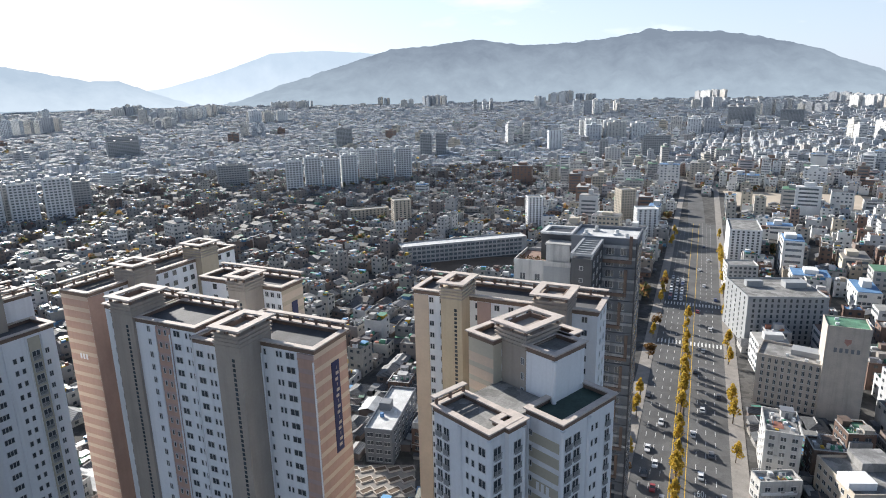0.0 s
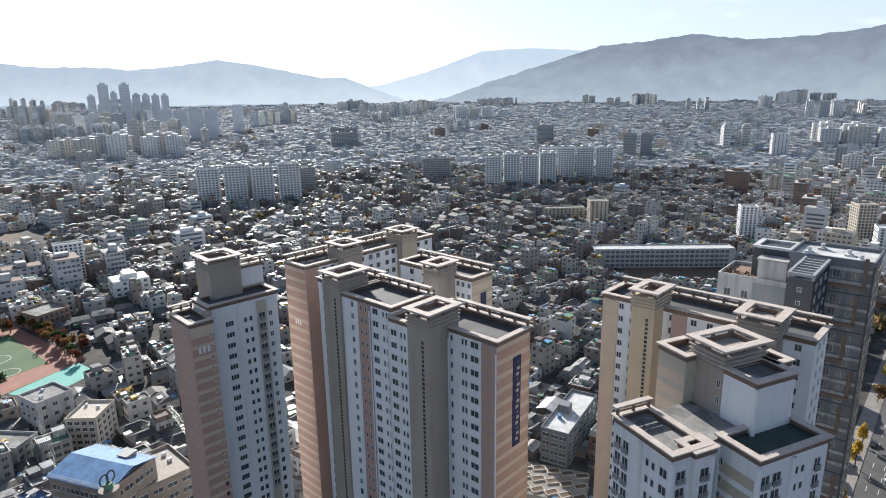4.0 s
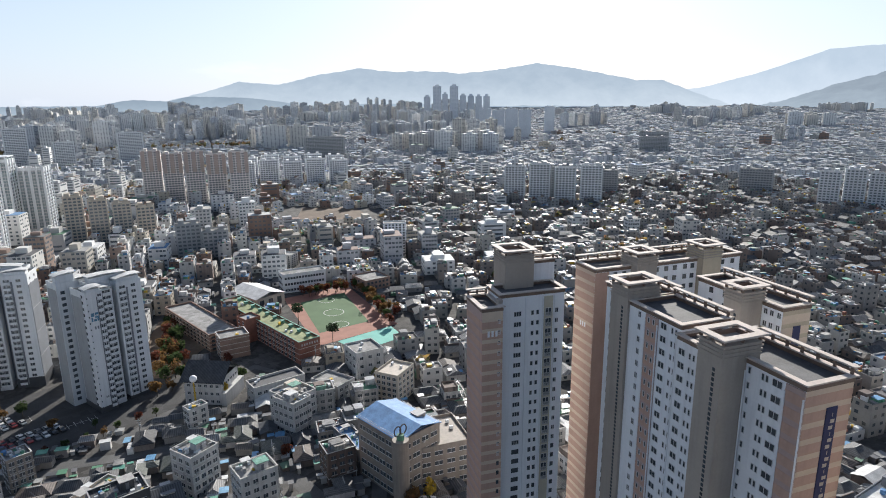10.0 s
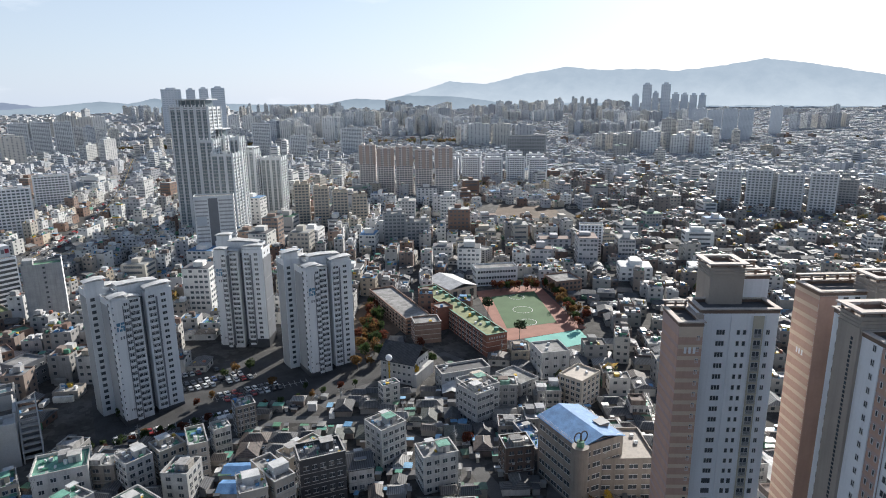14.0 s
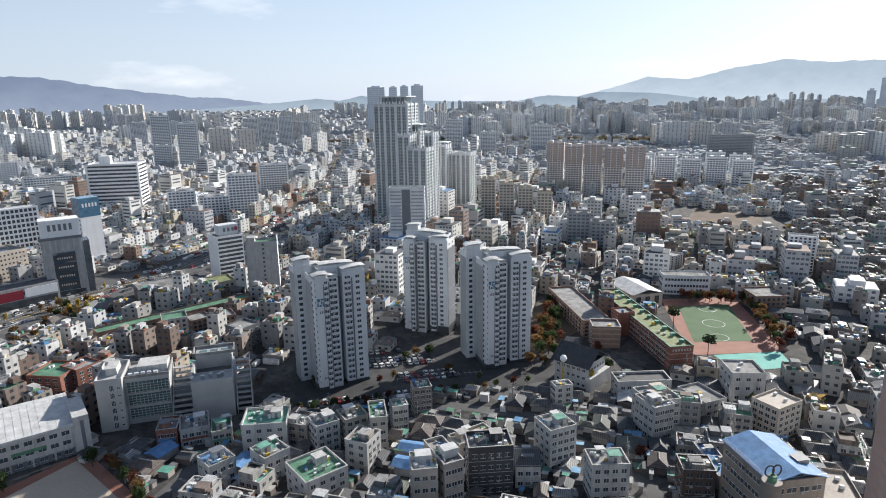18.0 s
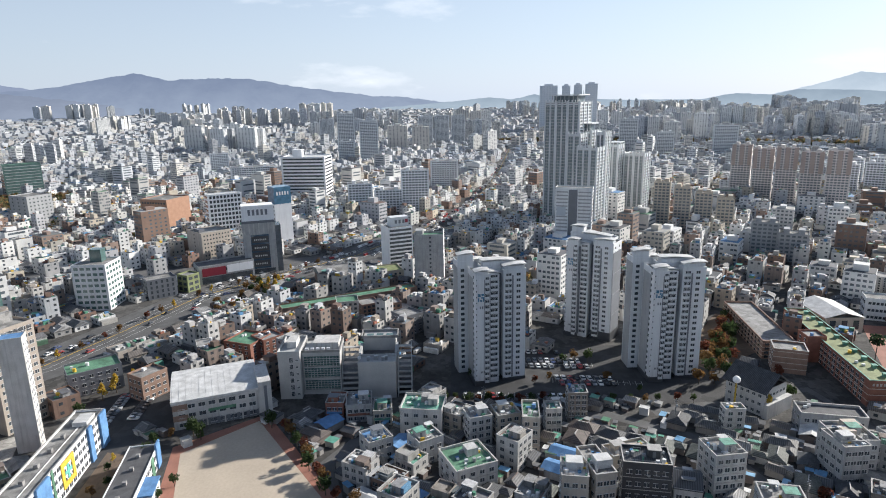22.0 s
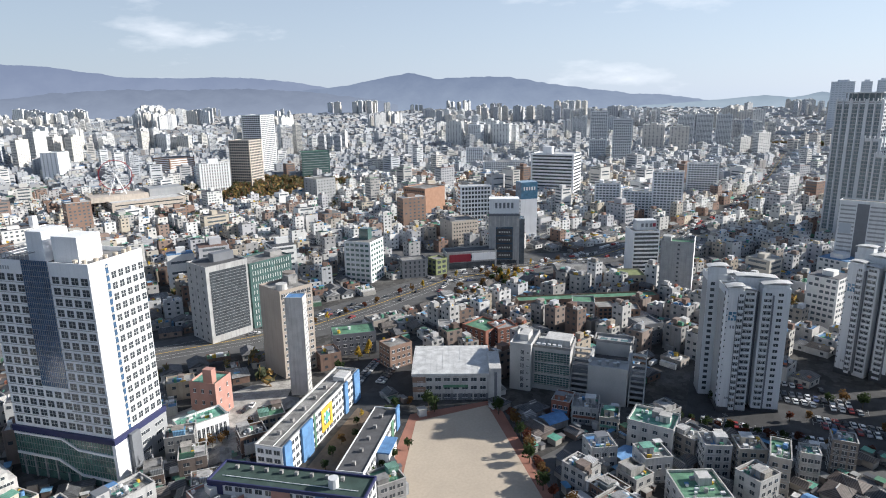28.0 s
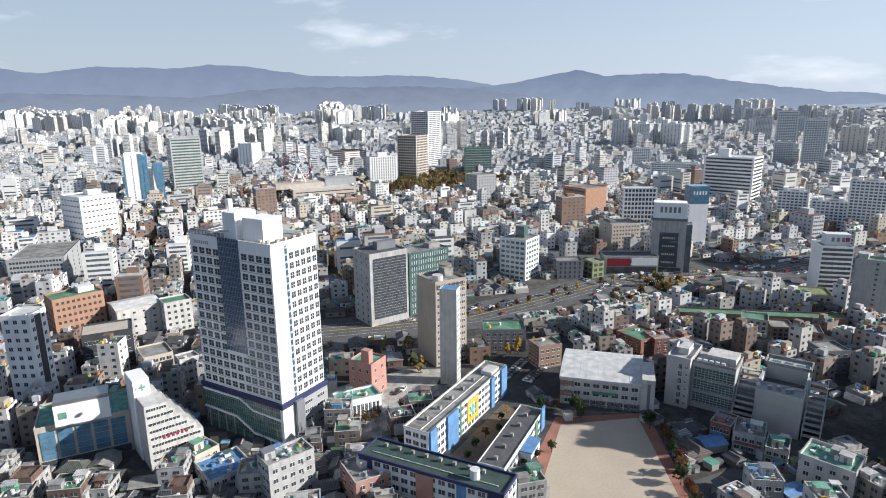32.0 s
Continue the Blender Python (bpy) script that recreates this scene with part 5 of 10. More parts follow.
    windows_on(t, (0, 14), (0, 0), lv_, [0.75], 1.2, 1.2, joined=True)
    windows_on(t, (-4.2, 25), (-4.2, 15.5), lv_, [0.35], 1.6, 1.3, joined=True)
    c = t.matrix_basis @ Vector((10, 12, 0))
    take(c.x, c.y, rot, 32, 32, 3)
    return t


white_tower("tall white apartment tower with stepped wings and blue sign panel", -254, -12, 107)
white_tower("tall white apartment tower beside trees, stepped wings, blue sign panel", -263, 64, 97.5)
wt = white_tower("tall white apartment tower with grey panelled end behind car park", -318, 32, 62)
part("end_panel", Shape().box(23.62, 23.8, 3.3, 15.9, 4.6, 47), M["slate"], wt, "dark grey panelled end wall")
part("end_plinth", Shape().box(13.1, 24.0, 2.9, 16.1, 0, 4.5), M["dark_panel"], wt, "black plinth")
for k_ in range(3):
    part("end_joint", Shape().box(23.8, 23.86, 3.3, 15.9, 14 + k_ * 11, 14.15 + k_ * 11), M["grey_panel"], wt)

# tall white tower over a glazed podium
tw = thing("residential_tower", "tall white tower with square windows over a glazed podium", "tower block", -117.5, -204.6, -167.5)
W_, D_, H_, PZ = 22.7, 40.9, 76.7, 18.5
part("podium", Shape().box(-W_ / 2 - 0.6, W_ / 2 + 0.6, -D_ / 2 - 0.6, D_ / 2 + 0.6, 0, PZ - 2), M["podium_glass"], tw, "dark green glazed podium")
part("podium_band", Shape().ring(-W_ / 2 - 0.9, W_ / 2 + 0.9, -D_ / 2 - 0.9, D_ / 2 + 0.9, 1.2, PZ - 2, PZ), M["navy"], tw, "navy fascia band")
part("podium_roof", Shape().box(-W_ / 2, W_ / 2, -D_ / 2, D_ / 2, PZ - 2, PZ), M["roof_grey"], tw)
part("body", Shape().box(-W_ / 2, W_ / 2, -D_ / 2, D_ / 2, PZ, H_ - 1), M["white_paint"], tw)
part("roof", Shape().box(-W_ / 2 + 0.4, W_ / 2 - 0.4, -D_ / 2 + 0.4, D_ / 2 - 0.4, H_ - 1, H_ - 0.9), M["roof_grey"], tw)
part("parapet", Shape().ring(-W_ / 2 - 0.02, W_ / 2 + 0.02, -D_ / 2 - 0.02, D_ / 2 + 0.02, 0.35, H_ - 1.1, H_ + 0.6), M["white_paint"], tw)
for x0, x1, y0, y1, hh in ((-6, 3.5, -12, -2, 7.5), (-7, 3, 0.5, 7, 9)):
    part("plant_room", Shape().box(x0, x1, y0, y1, H_ - 0.9, H_ + hh), M["white_paint"], tw)
s = Shape()
s.ring(-W_ / 2 + 0.3, W_ / 2 - 5, 4, D_ / 2 - 0.3, 0.25, H_ + 2.2, H_ + 2.5)
for i in range(9):
    s.box(-W_ / 2 + 0.3, -W_ / 2 + 0.55, 4 + 1.9 * i, 4.2 + 1.9 * i, H_ + 0.6, H_ + 2.2)
    s.box(-W_ / 2 + 0.3, W_ / 2 - 5, 4 + 1.9 * i, 4.2 + 1.9 * i, H_ + 2.25, H_ + 2.45)
part("roof_pergola", s, M["steel"], tw, "open steel roof frame")
for x, y in ((-9, -17), (-6, -18.5), (-2, -18.3), (2, -18.5), (6, -18.2), (9, -17.5), (-9.5, -14)):
    part("cooling_unit", Shape().tube((x, y, H_ - 0.9), (x, y, H_ + 1.3), 0.8, 0.8, 10), M["beige"], tw)
rows15 = [PZ + 1.2 + i * 3.62 for i in range(15)]
windows_on(tw, (-W_ / 2, -D_ / 2), (W_ / 2, -D_ / 2), rows15, [0.42, 0.55, 0.68, 0.81, 0.94], 2.2, 2.4, "glass", 2, rows=2)
windows_on(tw, (-W_ / 2, D_ / 2), (-W_ / 2, -D_ / 2), rows15, [0.06, 0.15, 0.24, 0.33], 2.75, 2.4, "glass", 2, rows=2)
windows_on(tw, (-W_ / 2, D_ / 2), (-W_ / 2, -D_ / 2), rows15, [0.68, 0.77, 0.86, 0.95], 2.75, 2.4, "glass", 2, rows=2)
windows_on(tw, (-W_ / 2, D_ / 2), (-W_ / 2, -D_ / 2), rows15[:4], [0.42, 0.51, 0.60], 2.75, 2.4, "glass", 2, rows=2)
part("glass_strip", Shape().box(-W_ / 2 - 0.12, -W_ / 2 + 0.02, -5.0, 5.5, PZ + 16, H_ + 0.8), M["strip_glass"], tw, "tall blue glass strip")
s = Shape()
for i in range(14):
    s.box(-W_ / 2 - 0.2, -W_ / 2 - 0.12, -5 + 0.8 * i, -4.9 + 0.8 * i, PZ + 16, H_ + 0.8)
for i in range(24):
    s.box(-W_ / 2 - 0.18, -W_ / 2 - 0.12, -5, 5.5, PZ + 16 + 1.8 * i, PZ + 16.1 + 1.8 * i)
part("mullions", s, M["steel"], tw, "fine pale mullion grid")["kind"] = "stuff"
bars(tw, (-W_ / 2, D_ / 2), (-W_ / 2, D_ / 2 - 12), H_ - 2.6, 8, 1.2, 8, "grey_panel", "name_sign")
part("corner_slit", Shape().box(-4.9, -3.7, -D_ / 2 - 0.08, -D_ / 2 + 0.02, PZ, H_ - 1), M["strip_glass"], tw, "narrow blue glass slit")
for i in range(22):
    part("slit_bar", Shape().box(-4.92, -3.68, -D_ / 2 - 0.14, -D_ / 2 - 0.06, PZ + 1.5 + i * 2.6, PZ + 2.2 + i * 2.6), M["coping"], tw)
for i in range(14):
    for y0, y1 in ((-D_ / 2 + 0.1, -5.1), (5.6, D_ / 2 - 0.1)):
        part("floor_ledge", Shape().box(-W_ / 2 - 0.22, -W_ / 2 + 0.01, y0, y1, PZ + 4.35 + i * 3.62, PZ + 4.5 + i * 3.62), M["coping"], tw)
s = Shape()
for i in range(8):
    z = PZ + 2 + i * 7.2
    s.box(-W_ / 2 + 0.1, -5.0, -D_ / 2 - 0.04, -D_ / 2 + 0.01, z, z + 0.2)
    s.box(-W_ / 2 + 2.2 + (i % 2) * 2.2, -W_ / 2 + 2.4 + (i % 2) * 2.2, -D_ / 2 - 0.04, -D_ / 2 + 0.01, z, z + 7)
part("panel_joints", s, M["grey_panel"], tw, "thin grey panel joints")["kind"] = "stuff"
part("podium_corner", Shape().box(-W_ / 2 - 0.75, -W_ / 2 + 5, -D_ / 2 - 0.75, -D_ / 2 + 0.5, 0, PZ - 2), M["white_paint"], tw)
part("podium_wall", Shape().box(-W_ / 2 + 5.05, -W_ / 2 + 9, -D_ / 2 - 2.2, -D_ / 2 + 0.5, 0, PZ - 1), M["slate"], tw)
part("podium_side", Shape().box(-W_ / 2 + 9.05, W_ / 2 + 0.7, -D_ / 2 - 0.8, -D_ / 2 + 0.5, 0, PZ - 2), M["grey_panel"], tw)
windows_on(tw, (-W_ / 2 + 9.05, -D_ / 2 - 0.8), (W_ / 2 + 0.7, -D_ / 2 - 0.8), [3.2, 6.6, 10, 13.4], [0.25, 0.72], 4.2, 1.4, split=4)
for i in range(9):
    y = -D_ / 2 + 2 + i * 4.6
    part("podium_column", Shape().box(-W_ / 2 - 0.95, -W_ / 2 - 0.6, y - 0.3, y + 0.3, 0, 7.8 if y > 2 else 3.2), M["grey_panel"], tw)
s = Shape()
for i in range(6):
    s.box(-W_ / 2 - 0.72, -W_ / 2 - 0.55, -D_ / 2, D_ / 2, 3.2 + i * 2.3, 3.32 + i * 2.3)
for i in range(36):
    s.box(-W_ / 2 - 0.74, -W_ / 2 - 0.55, -D_ / 2 + 0.6 + i * 1.13, -D_ / 2 + 0.68 + i * 1.13, 3.0, PZ - 2)
part("podium_mullions", s, M["steel"], tw, "fine grid of glazing bars")["kind"] = "stuff"
x_ = -W_ / 2 - 1.05
for line_, deep in (([(-20.6, 2.4), (-6, 3.0), (3, 7.6), (20.6, 8.0)], 0.8), ([(-20.6, 11.8), (-6, 12.4), (0.5, 15.6), (20.6, 15.6)], 0.7)):
    s = Shape()
    for y, z in line_:
        s.v += [(x_, y, z), (x_, y, z + deep), (x_ + 0.5, y, z + deep), (x_ + 0.5, y, z)]
    for i in range(len(line_) - 1):
        k = 4 * i
        s.f += [(k + j, k + (j + 1) % 4, k + 4 + (j + 1) % 4, k + 4 + j) for j in range(4)]
    s.f += [(0, 3, 2, 1), (k + 4, k + 5, k + 6, k + 7)]
    part("podium_ribbon", s, M["white_paint"], tw, "white folded ribbon across the glass")
take(-117.5, -204.6, -167.5, W_, D_, 5)

# high-rise cluster: glazed bays between pale piers on one side, gridded windows on the other
def hi_rise(label, corner, rot, w, d, h, bays=4, crown=0, side=True):
    """A tower whose near corner stands at the given plan point: front along -x from it, flank along +y."""
    t = thing("high_rise", label, "apartment tower", corner[0], corner[1], rot, group="high-rise cluster")
    part("body", Shape().box(-w, 0, 0, d, 0, h), M["cool_white"], t)
    part("roof", Shape().box(-w + 0.4, -0.4, 0.4, d - 0.4, h, h + 0.1), M["roof_grey"], t)
    part("parapet", Shape().ring(-w - 0.05, 0.05, -0.05, d + 0.05, 0.4, h - 0.4, h + 1.3), M["cool_white"], t)
    n = int(h / 3.05)
    bw = w / bays
    for i in range(bays):
        x0 = -w + bw * i
        part("glazing", Shape().box(x0 + bw * 0.16, x0 + bw * 0.84, -0.2, 0.02, 3, h - 1.5), M["tower_glass"], t, "tall green glass bay")
        s_ = Shape()
        for k in range(n):
            z = 3 + k * 3.05
            s_.box(x0 + bw * 0.16, x0 + bw * 0.84, -0.42, 0.02, z, z + 0.75)
        s_.box(x0 + bw * 0.48, x0 + bw * 0.52, -0.4, 0.02, 3, h - 1.5)
        part("spandrel", s_, M["render_grey"], t)
    for i in range(bays + 1):
        x0 = -w + bw * i
        wd = 1.3 if i % 2 == 0 else 0.6
        part("pier", Shape().box(max(-w, x0 - wd), min(0, x0 + wd), -0.9, 0.02, 0, h + (2.6 if i % 2 == 0 else 0.8)), M["cool_white"], t)
    if side:
        s_ = Shape()
        pane_rows(s_, (0, 0), (0, d), [3.6 + k * 3.05 for k in range(n - 1)], spread(max(3, int(d / 3.4)), 0.04), 2.3, 1.75, 0.08)
        part("window_rows", s_, M["glass_mid"], t)["kind"] = "stuff"
        for i in range(4):
            y = d * i / 3
            part("pier", Shape().box(-0.02, 0.7, max(0, y - 0.5), min(d, y + 0.5), 0, h + 2.2), M["white_paint"], t)
    for i in range(int(w / 3.2)):
        x = -w + 1.2 + i * (w - 2.4) / max(1, int(w / 3.2) - 1)
        part("roof_fin", Shape().box(x - 0.35, x + 0.35, -0.3, 0.5, h + 1.3, h + 3.4), M["white_paint"], t)
    if crown:
        c0, c1 = -w * 0.86, -w * 0.08
        part("crown_drum", Shape().box(c0 + 2, c1 - 2, d * 0.18, d * 0.8, h, h + crown - 1.2), M["tower_glass"], t, "recessed glazed crown")
        for i in range(7):
            x = c0 + 1 + (c1 - c0 - 2) * i / 6
            part("crown_post", Shape().box(x - 0.3, x + 0.3, d * 0.1, d * 0.1 + 0.6, h, h + crown - 0.9), M["render_grey"], t)
        part("crown_slab", Shape().box(c0 - 0.6, c1 + 1.6, d * 0.04, d * 0.9, h + crown - 0.9, h + crown), M["cool_white"], t, "broad flat crown slab")
        part("mast", Shape().tube((c1, d * 0.5, h + crown), (c1, d * 0.5, h + crown + 4), 0.15, n=6), M["steel"], t)
    take(corner[0], corner[1], rot, 2 * w, 2 * d, 0)
    return t


hi_rise("tallest pale high-rise with glazed bays and a flat crown slab", (-621, 70.9), 62, 36, 32, 116, 6, 8.5)
hi_rise("pale high-rise behind with a glazed crown", (-628, 84), 62, 24, 22, 88.5, 4, 8.5)
hi_rise("stepped pale high-rise wing, glazed bays", (-603, 70.5), 62, 13, 18, 87, 2)
hi_rise("white high-rise flank catching the sun", (-612, 94.5), 62, 9, 16, 88, 2)
hi_rise("lower pale high-rise with gridded flank", (-592, 84.5), 62, 19.5, 24, 75, 3)
hi_rise("slim pale high-rise with open crown", (-690, 121), 62, 12, 20, 70, 2, 4)
hi_rise("broad pale apartment tower with gridded flank", (-690, 148.5), 62, 22, 24, 60.5, 4)
block("strip_block", "pale tower block with a dark central strip", "tower block", -506, 56, 78, 29, 12, 52, wall="cool_white", roof="roof_grey", floors=18, nx=0, ny=4)
s = Shape().box(-4, 3, -6.15, -5.98, 0, 51)
part("blue_mural", Shape().box(-13.2, -6, -6.2, -6.0, 30, 37), M["hazy_glass"], bpy.data.objects["strip_block"], "faded pale blue mural")
part("dark_strip", s, M["slate"], bpy.data.objects["strip_block"], "dark grey vertical strip")
s = Shape()
for i in range(17):
    s.box(-13.5, -4.6, -6.12, -5.98, 3 + i * 2.85, 4.1 + i * 2.85)
    s.box(3.6, 13.5, -6.12, -5.98, 3 + i * 2.85, 4.1 + i * 2.85)
part("ribbon_windows", s, M["grey_panel"], bpy.data.objects["strip_block"])["kind"] = "stuff"
# distant towers: the haze on them is part of their paint
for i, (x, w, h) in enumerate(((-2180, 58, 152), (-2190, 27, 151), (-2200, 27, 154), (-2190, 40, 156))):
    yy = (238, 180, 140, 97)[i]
    block("high_rise", "distant high-rise tower in haze-pale paint", "apartment tower", x, -yy + 383, 85, w, 36, h, wall="hazy_paint", roof="hazy_paint", glass="hazy_glass", floors=24, nx=6, ny=4, win=(6, 2), group="distant high-rises", head=[(0, 0, w * 0.5, 16, 6, "hazy_paint")])
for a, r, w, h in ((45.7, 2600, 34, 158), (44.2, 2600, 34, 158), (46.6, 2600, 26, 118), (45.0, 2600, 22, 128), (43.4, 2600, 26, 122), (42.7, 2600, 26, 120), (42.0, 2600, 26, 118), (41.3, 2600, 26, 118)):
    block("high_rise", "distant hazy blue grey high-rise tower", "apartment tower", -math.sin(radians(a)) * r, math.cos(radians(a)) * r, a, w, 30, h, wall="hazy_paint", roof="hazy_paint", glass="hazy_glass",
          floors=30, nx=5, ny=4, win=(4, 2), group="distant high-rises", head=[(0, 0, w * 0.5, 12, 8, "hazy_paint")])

def crown_shape(r, seed):
    """A small shrub of loose leaf pieces."""
    g, s = random.Random(seed), Shape()
    for _ in range(26):
        x, y, z = g.uniform(-r, r) * 0.8, g.uniform(-r, r) * 0.8, g.uniform(-0.6, 0.8) * r
        k, q = len(s.v), 0.3 * r
        s.v += [(x + g.uniform(-q, q), y + g.uniform(-q, q), z + g.uniform(-q, q)) for _ in range(4)]
        s.f += [(k, k + 1, k + 2), (k, k + 2, k + 3), (k, k + 3, k + 1), (k + 1, k + 3, k + 2)]
    return s


# dark glazed flats beside the avenue
tg = thing("apartment_building", "dark grey apartment building with brown bands and roof terrace", "apartment building", 50, 157, 67)
part("body", Shape().box(0, 14, 0, 17, 0, 85), M["slate"], tg)
part("roof", Shape().box(0.3, 13.7, 0.3, 16.7, 85, 85.15), M["roof_white"], tg, "pale flat roof deck")
part("parapet", Shape().ring(-0.2, 14.2, -0.2, 17.2, 0.4, 84.6, 86), M["slate"], tg)
part("rear_block", Shape().box(5, 14, 17.05, 26.5, 77, 84.6), M["dark_panel"], tg)
part("rear_roof", Shape().ring(4.8, 14.2, 17.2, 26.7, 1.2, 84.6, 85.2), M["roof_white"], tg, "pale roof edge")
part("front_wing", Shape().box(-17, -0.02, 8.6, 13.6, 0, 84.2), M["dark_panel"], tg, "dark grey wing")
s = Shape().ring(-17.2, 0, 8.4, 13.8, 0.6, 84.9, 85.5)
pg = part("roof_pergola", s, M["grey_panel"], tg, "pale ladder-like roof frame")
for i in range(6):
    part("beam", Shape().box(-14.8 + 2.4 * i, -14.3 + 2.4 * i, 9.0, 13.2, 84.95, 85.4), M["grey_panel"], pg)
for x_ in (-17.2, -0.6):
    for y_ in (8.4, 13.3):
        part("post", Shape().box(x_, x_ + 0.5, y_, y_ + 0.5, 84.2, 84.9), M["grey_panel"], pg)
part("low_wing", Shape().box(0, 14, 17.05, 33, 0, 77), M["render_white"], tg)
part("terrace", Shape().box(0.3, 13.7, 17.3, 32.7, 77, 77.1), M["brick_brown"], tg, "brown planted terrace")
part("low_parapet", Shape().ring(-0.05, 14.05, 17.0, 33.05, 0.3, 76.8, 78), M["render_white"], tg)
part("penthouse", Shape().box(0.6, 5.0, 17.4, 24, 77.1, 82.6), M["render_white"], tg, "white penthouse box")
part("penthouse_roof", Shape().box(0.3, 5.2, 17.2, 24.3, 82.6, 83), M["coping"], tg)
for i in range(9):
    part("shrub", crown_shape(0.9, 40 + i), M["leaf_orange" if i % 3 else "leaf_green"], tg, at=pose(1.2 + (i % 3) * 0.9, 25.5 + i * 0.75, 77.7))
for x_, y_ in ((3, 3), (7, 6), (10, 12), (5, 14)):
    part("roof_vent", Shape().tube((x_, y_, 85.15), (x_, y_, 86.6), 0.5, 0.5, 10).box(x_ - 0.9, x_ + 0.9, y_ - 0.9, y_ + 0.9, 85.15, 85.6), M["roof_white"], tg)
lg = [2 + i * 3.05 for i in range(27)]
windows_on(tg, (0, 8.6), (0, 0), lg, [0.22], 2.2, 2.1, split=3)
windows_on(tg, (0, 8.6), (0, 0), lg, [0.62], 1.7, 2.1, split=2)
windows_on(tg, (-17, 8.6), (0, 8.6), lg[14:], [0.2, 0.5, 0.8], 1.8, 1.6, split=2)
windows_on(tg, (-17, 13.6), (-17, 8.6), lg[24:], [0.5], 0.9, 1.0, split=1)
windows_on(tg, (0, 0), (14, 0), lg, [0.2, 0.5, 0.8], 2.8, 1.9, split=3, joined=True)
windows_on(tg, (0, 33), (0, 17), lg[12:24], [0.16, 0.42, 0.62, 0.86], 1.6, 2.0)
part("grey_panel_bay", Shape().box(-0.12, 0, 17.1, 24.5, 0, 76.6), M["grey_panel"], tg, "grey panelled bay")
for i in range(27):
    part("balcony_front", Shape().box(-0.5, -0.02, 0.1, 8.5, 3.95 + i * 3.05, 4.75 + i * 3.05), M["render_grey" if i % 3 else "slate"], tg)
for i in range(9):
    y_ = (4.2, 3.0, 2.0)[i % 3]
    part("brown_band", Shape().box(-0.7, -0.5, y_ - 1.0, 8.5, 6 + i * 9.15, 6.9 + i * 9.15), M["trim_brown"], tg, "dark red band stepping down the glass")
    part("brown_band", Shape().box(-0.7, -0.5, y_ - 1.0, y_ - 0.2, 7.1 + i * 9.15, 13.5 + i * 9.15), M["trim_brown"], tg, "dark red upright band")
part("corner_pier", Shape().box(-0.8, 0, -0.3, 0.1, 0, 85), M["dark_panel"], tg)
take(42, 152, 67, 18, 8, 1)
take(60, 175, 67, 22, 40, 3)

# stepped terrace building
ts = thing("stepped_building", "white office whose storeys step down in terraces", "office building", -72, -205, 172)
for i in range(9):
    z0, z1 = i * 2.7, i * 2.7 + 2.7
    ln = 18.5 - max(0, i - 3) * 2.2
    part("storey", Shape().box(0, ln, 0, 18, z0, z1), M["render_white"], ts)
    n_ = max(2, int(ln / 4.2))
    windows_on(ts, (0, 0), (ln, 0), [z0 + 0.75], spread(n_, 0.05), ln * 0.88 / n_, 1.15, split=4)
part("stair_tower", Shape().box(-0.5, 5, 10, 21, 0, 30.5), M["white_paint"], ts)
part("roof", Shape().box(0.2, 5, 0.2, 10, 24.3, 24.5), M["roof_white"], ts)
bars(ts, (0, -0.02), (18, -0.02), 11.0, 9, 1.2, 6, "crimson", "name_sign")
part("cross_sign", Shape().box(1.2, 3.4, 9.9, 9.98, 27.2, 27.9).box(2.0, 2.6, 9.88, 9.96, 26.4, 28.8), M["roof_teal"], ts, "green cross sign")
take(-80, -213, 172, 26, 26, 2)

# sign box on the bank
sg = thing("rooftop_sign", "white rooftop bank sign with green mark on a steel grille", "sign", -60, -228, 159.5, z=15.4)
part("frame_box", Shape().box(-8.5, 8.5, 0, 8, 0, 9.6), M["steel"], sg)
bd = part("board", Shape().box(-8.6, 8.6, -0.25, -0.02, 0.6, 8.2), M["white_paint"], sg)
part("mark", Shape().box(-7.4, -4.8, -0.32, -0.26, 3.2, 5.6), M["roof_teal"], bd)

# school with painted classroom wings
def flat(name, label, x, y, rot, w, d, h, wall, roof, floors, nx, ny, **kw):
    return block(name, label, "school building", x, y, rot, w, d, h, wall=wall, roof=roof, floors=floors, nx=nx, ny=ny, single=True, win=(2.2, 1.6), **kw)


t = flat("classroom_wing", "long school wing painted white, blue and yellow", -168, -147.5, 12.5 + 180, 64, 10, 12.5, "white_paint", "roof_grey", 4, 20, 3, parapet=0.6)
for x0, x1, m_ in ((26, 31.5, "roof_blue"), (16.5, 19.5, "roof_blue"), (-9.4, -8.2, "roof_green"), (-19.5, -11.5, "roof_blue"), (-31.5, -27, "roof_blue")):
    part("painted_bay", Shape().box(x0, x1, -5.9 if x1 - x0 > 2 else -5.25, -4.95, 0, 13.3), M[m_], t)
s = Shape().box(-3.5, -1.7, -5.3, -4.96, 2.6, 11.6).box(3.7, 5.5, -5.3, -4.96, 2.6, 11.6).box(-1.7, 3.7, -5.3, -4.96, 2.6, 4.4).box(-1.7, 3.7, -5.3, -4.96, 9.8, 11.6)
sq = part("painted_square", s, M["yellow_paint"], t, "yellow painted square frame")
part("painted_cross", Shape().box(0.4, 1.6, -5.25, -4.96, 4.6, 9.6).box(-1.4, 3.4, -5.24, -4.97, 6.5, 7.7), M["court"], sq, "teal painted centre")
part("canopy", Shape().box(20, 27, -4, 1, 12.6, 14.2), M["roof_white"], t)
part("roof_edge", Shape().ring(-32.2, 32.2, -5.2, 5.2, 0.5, 13.1, 13.3), M["coping"], t)
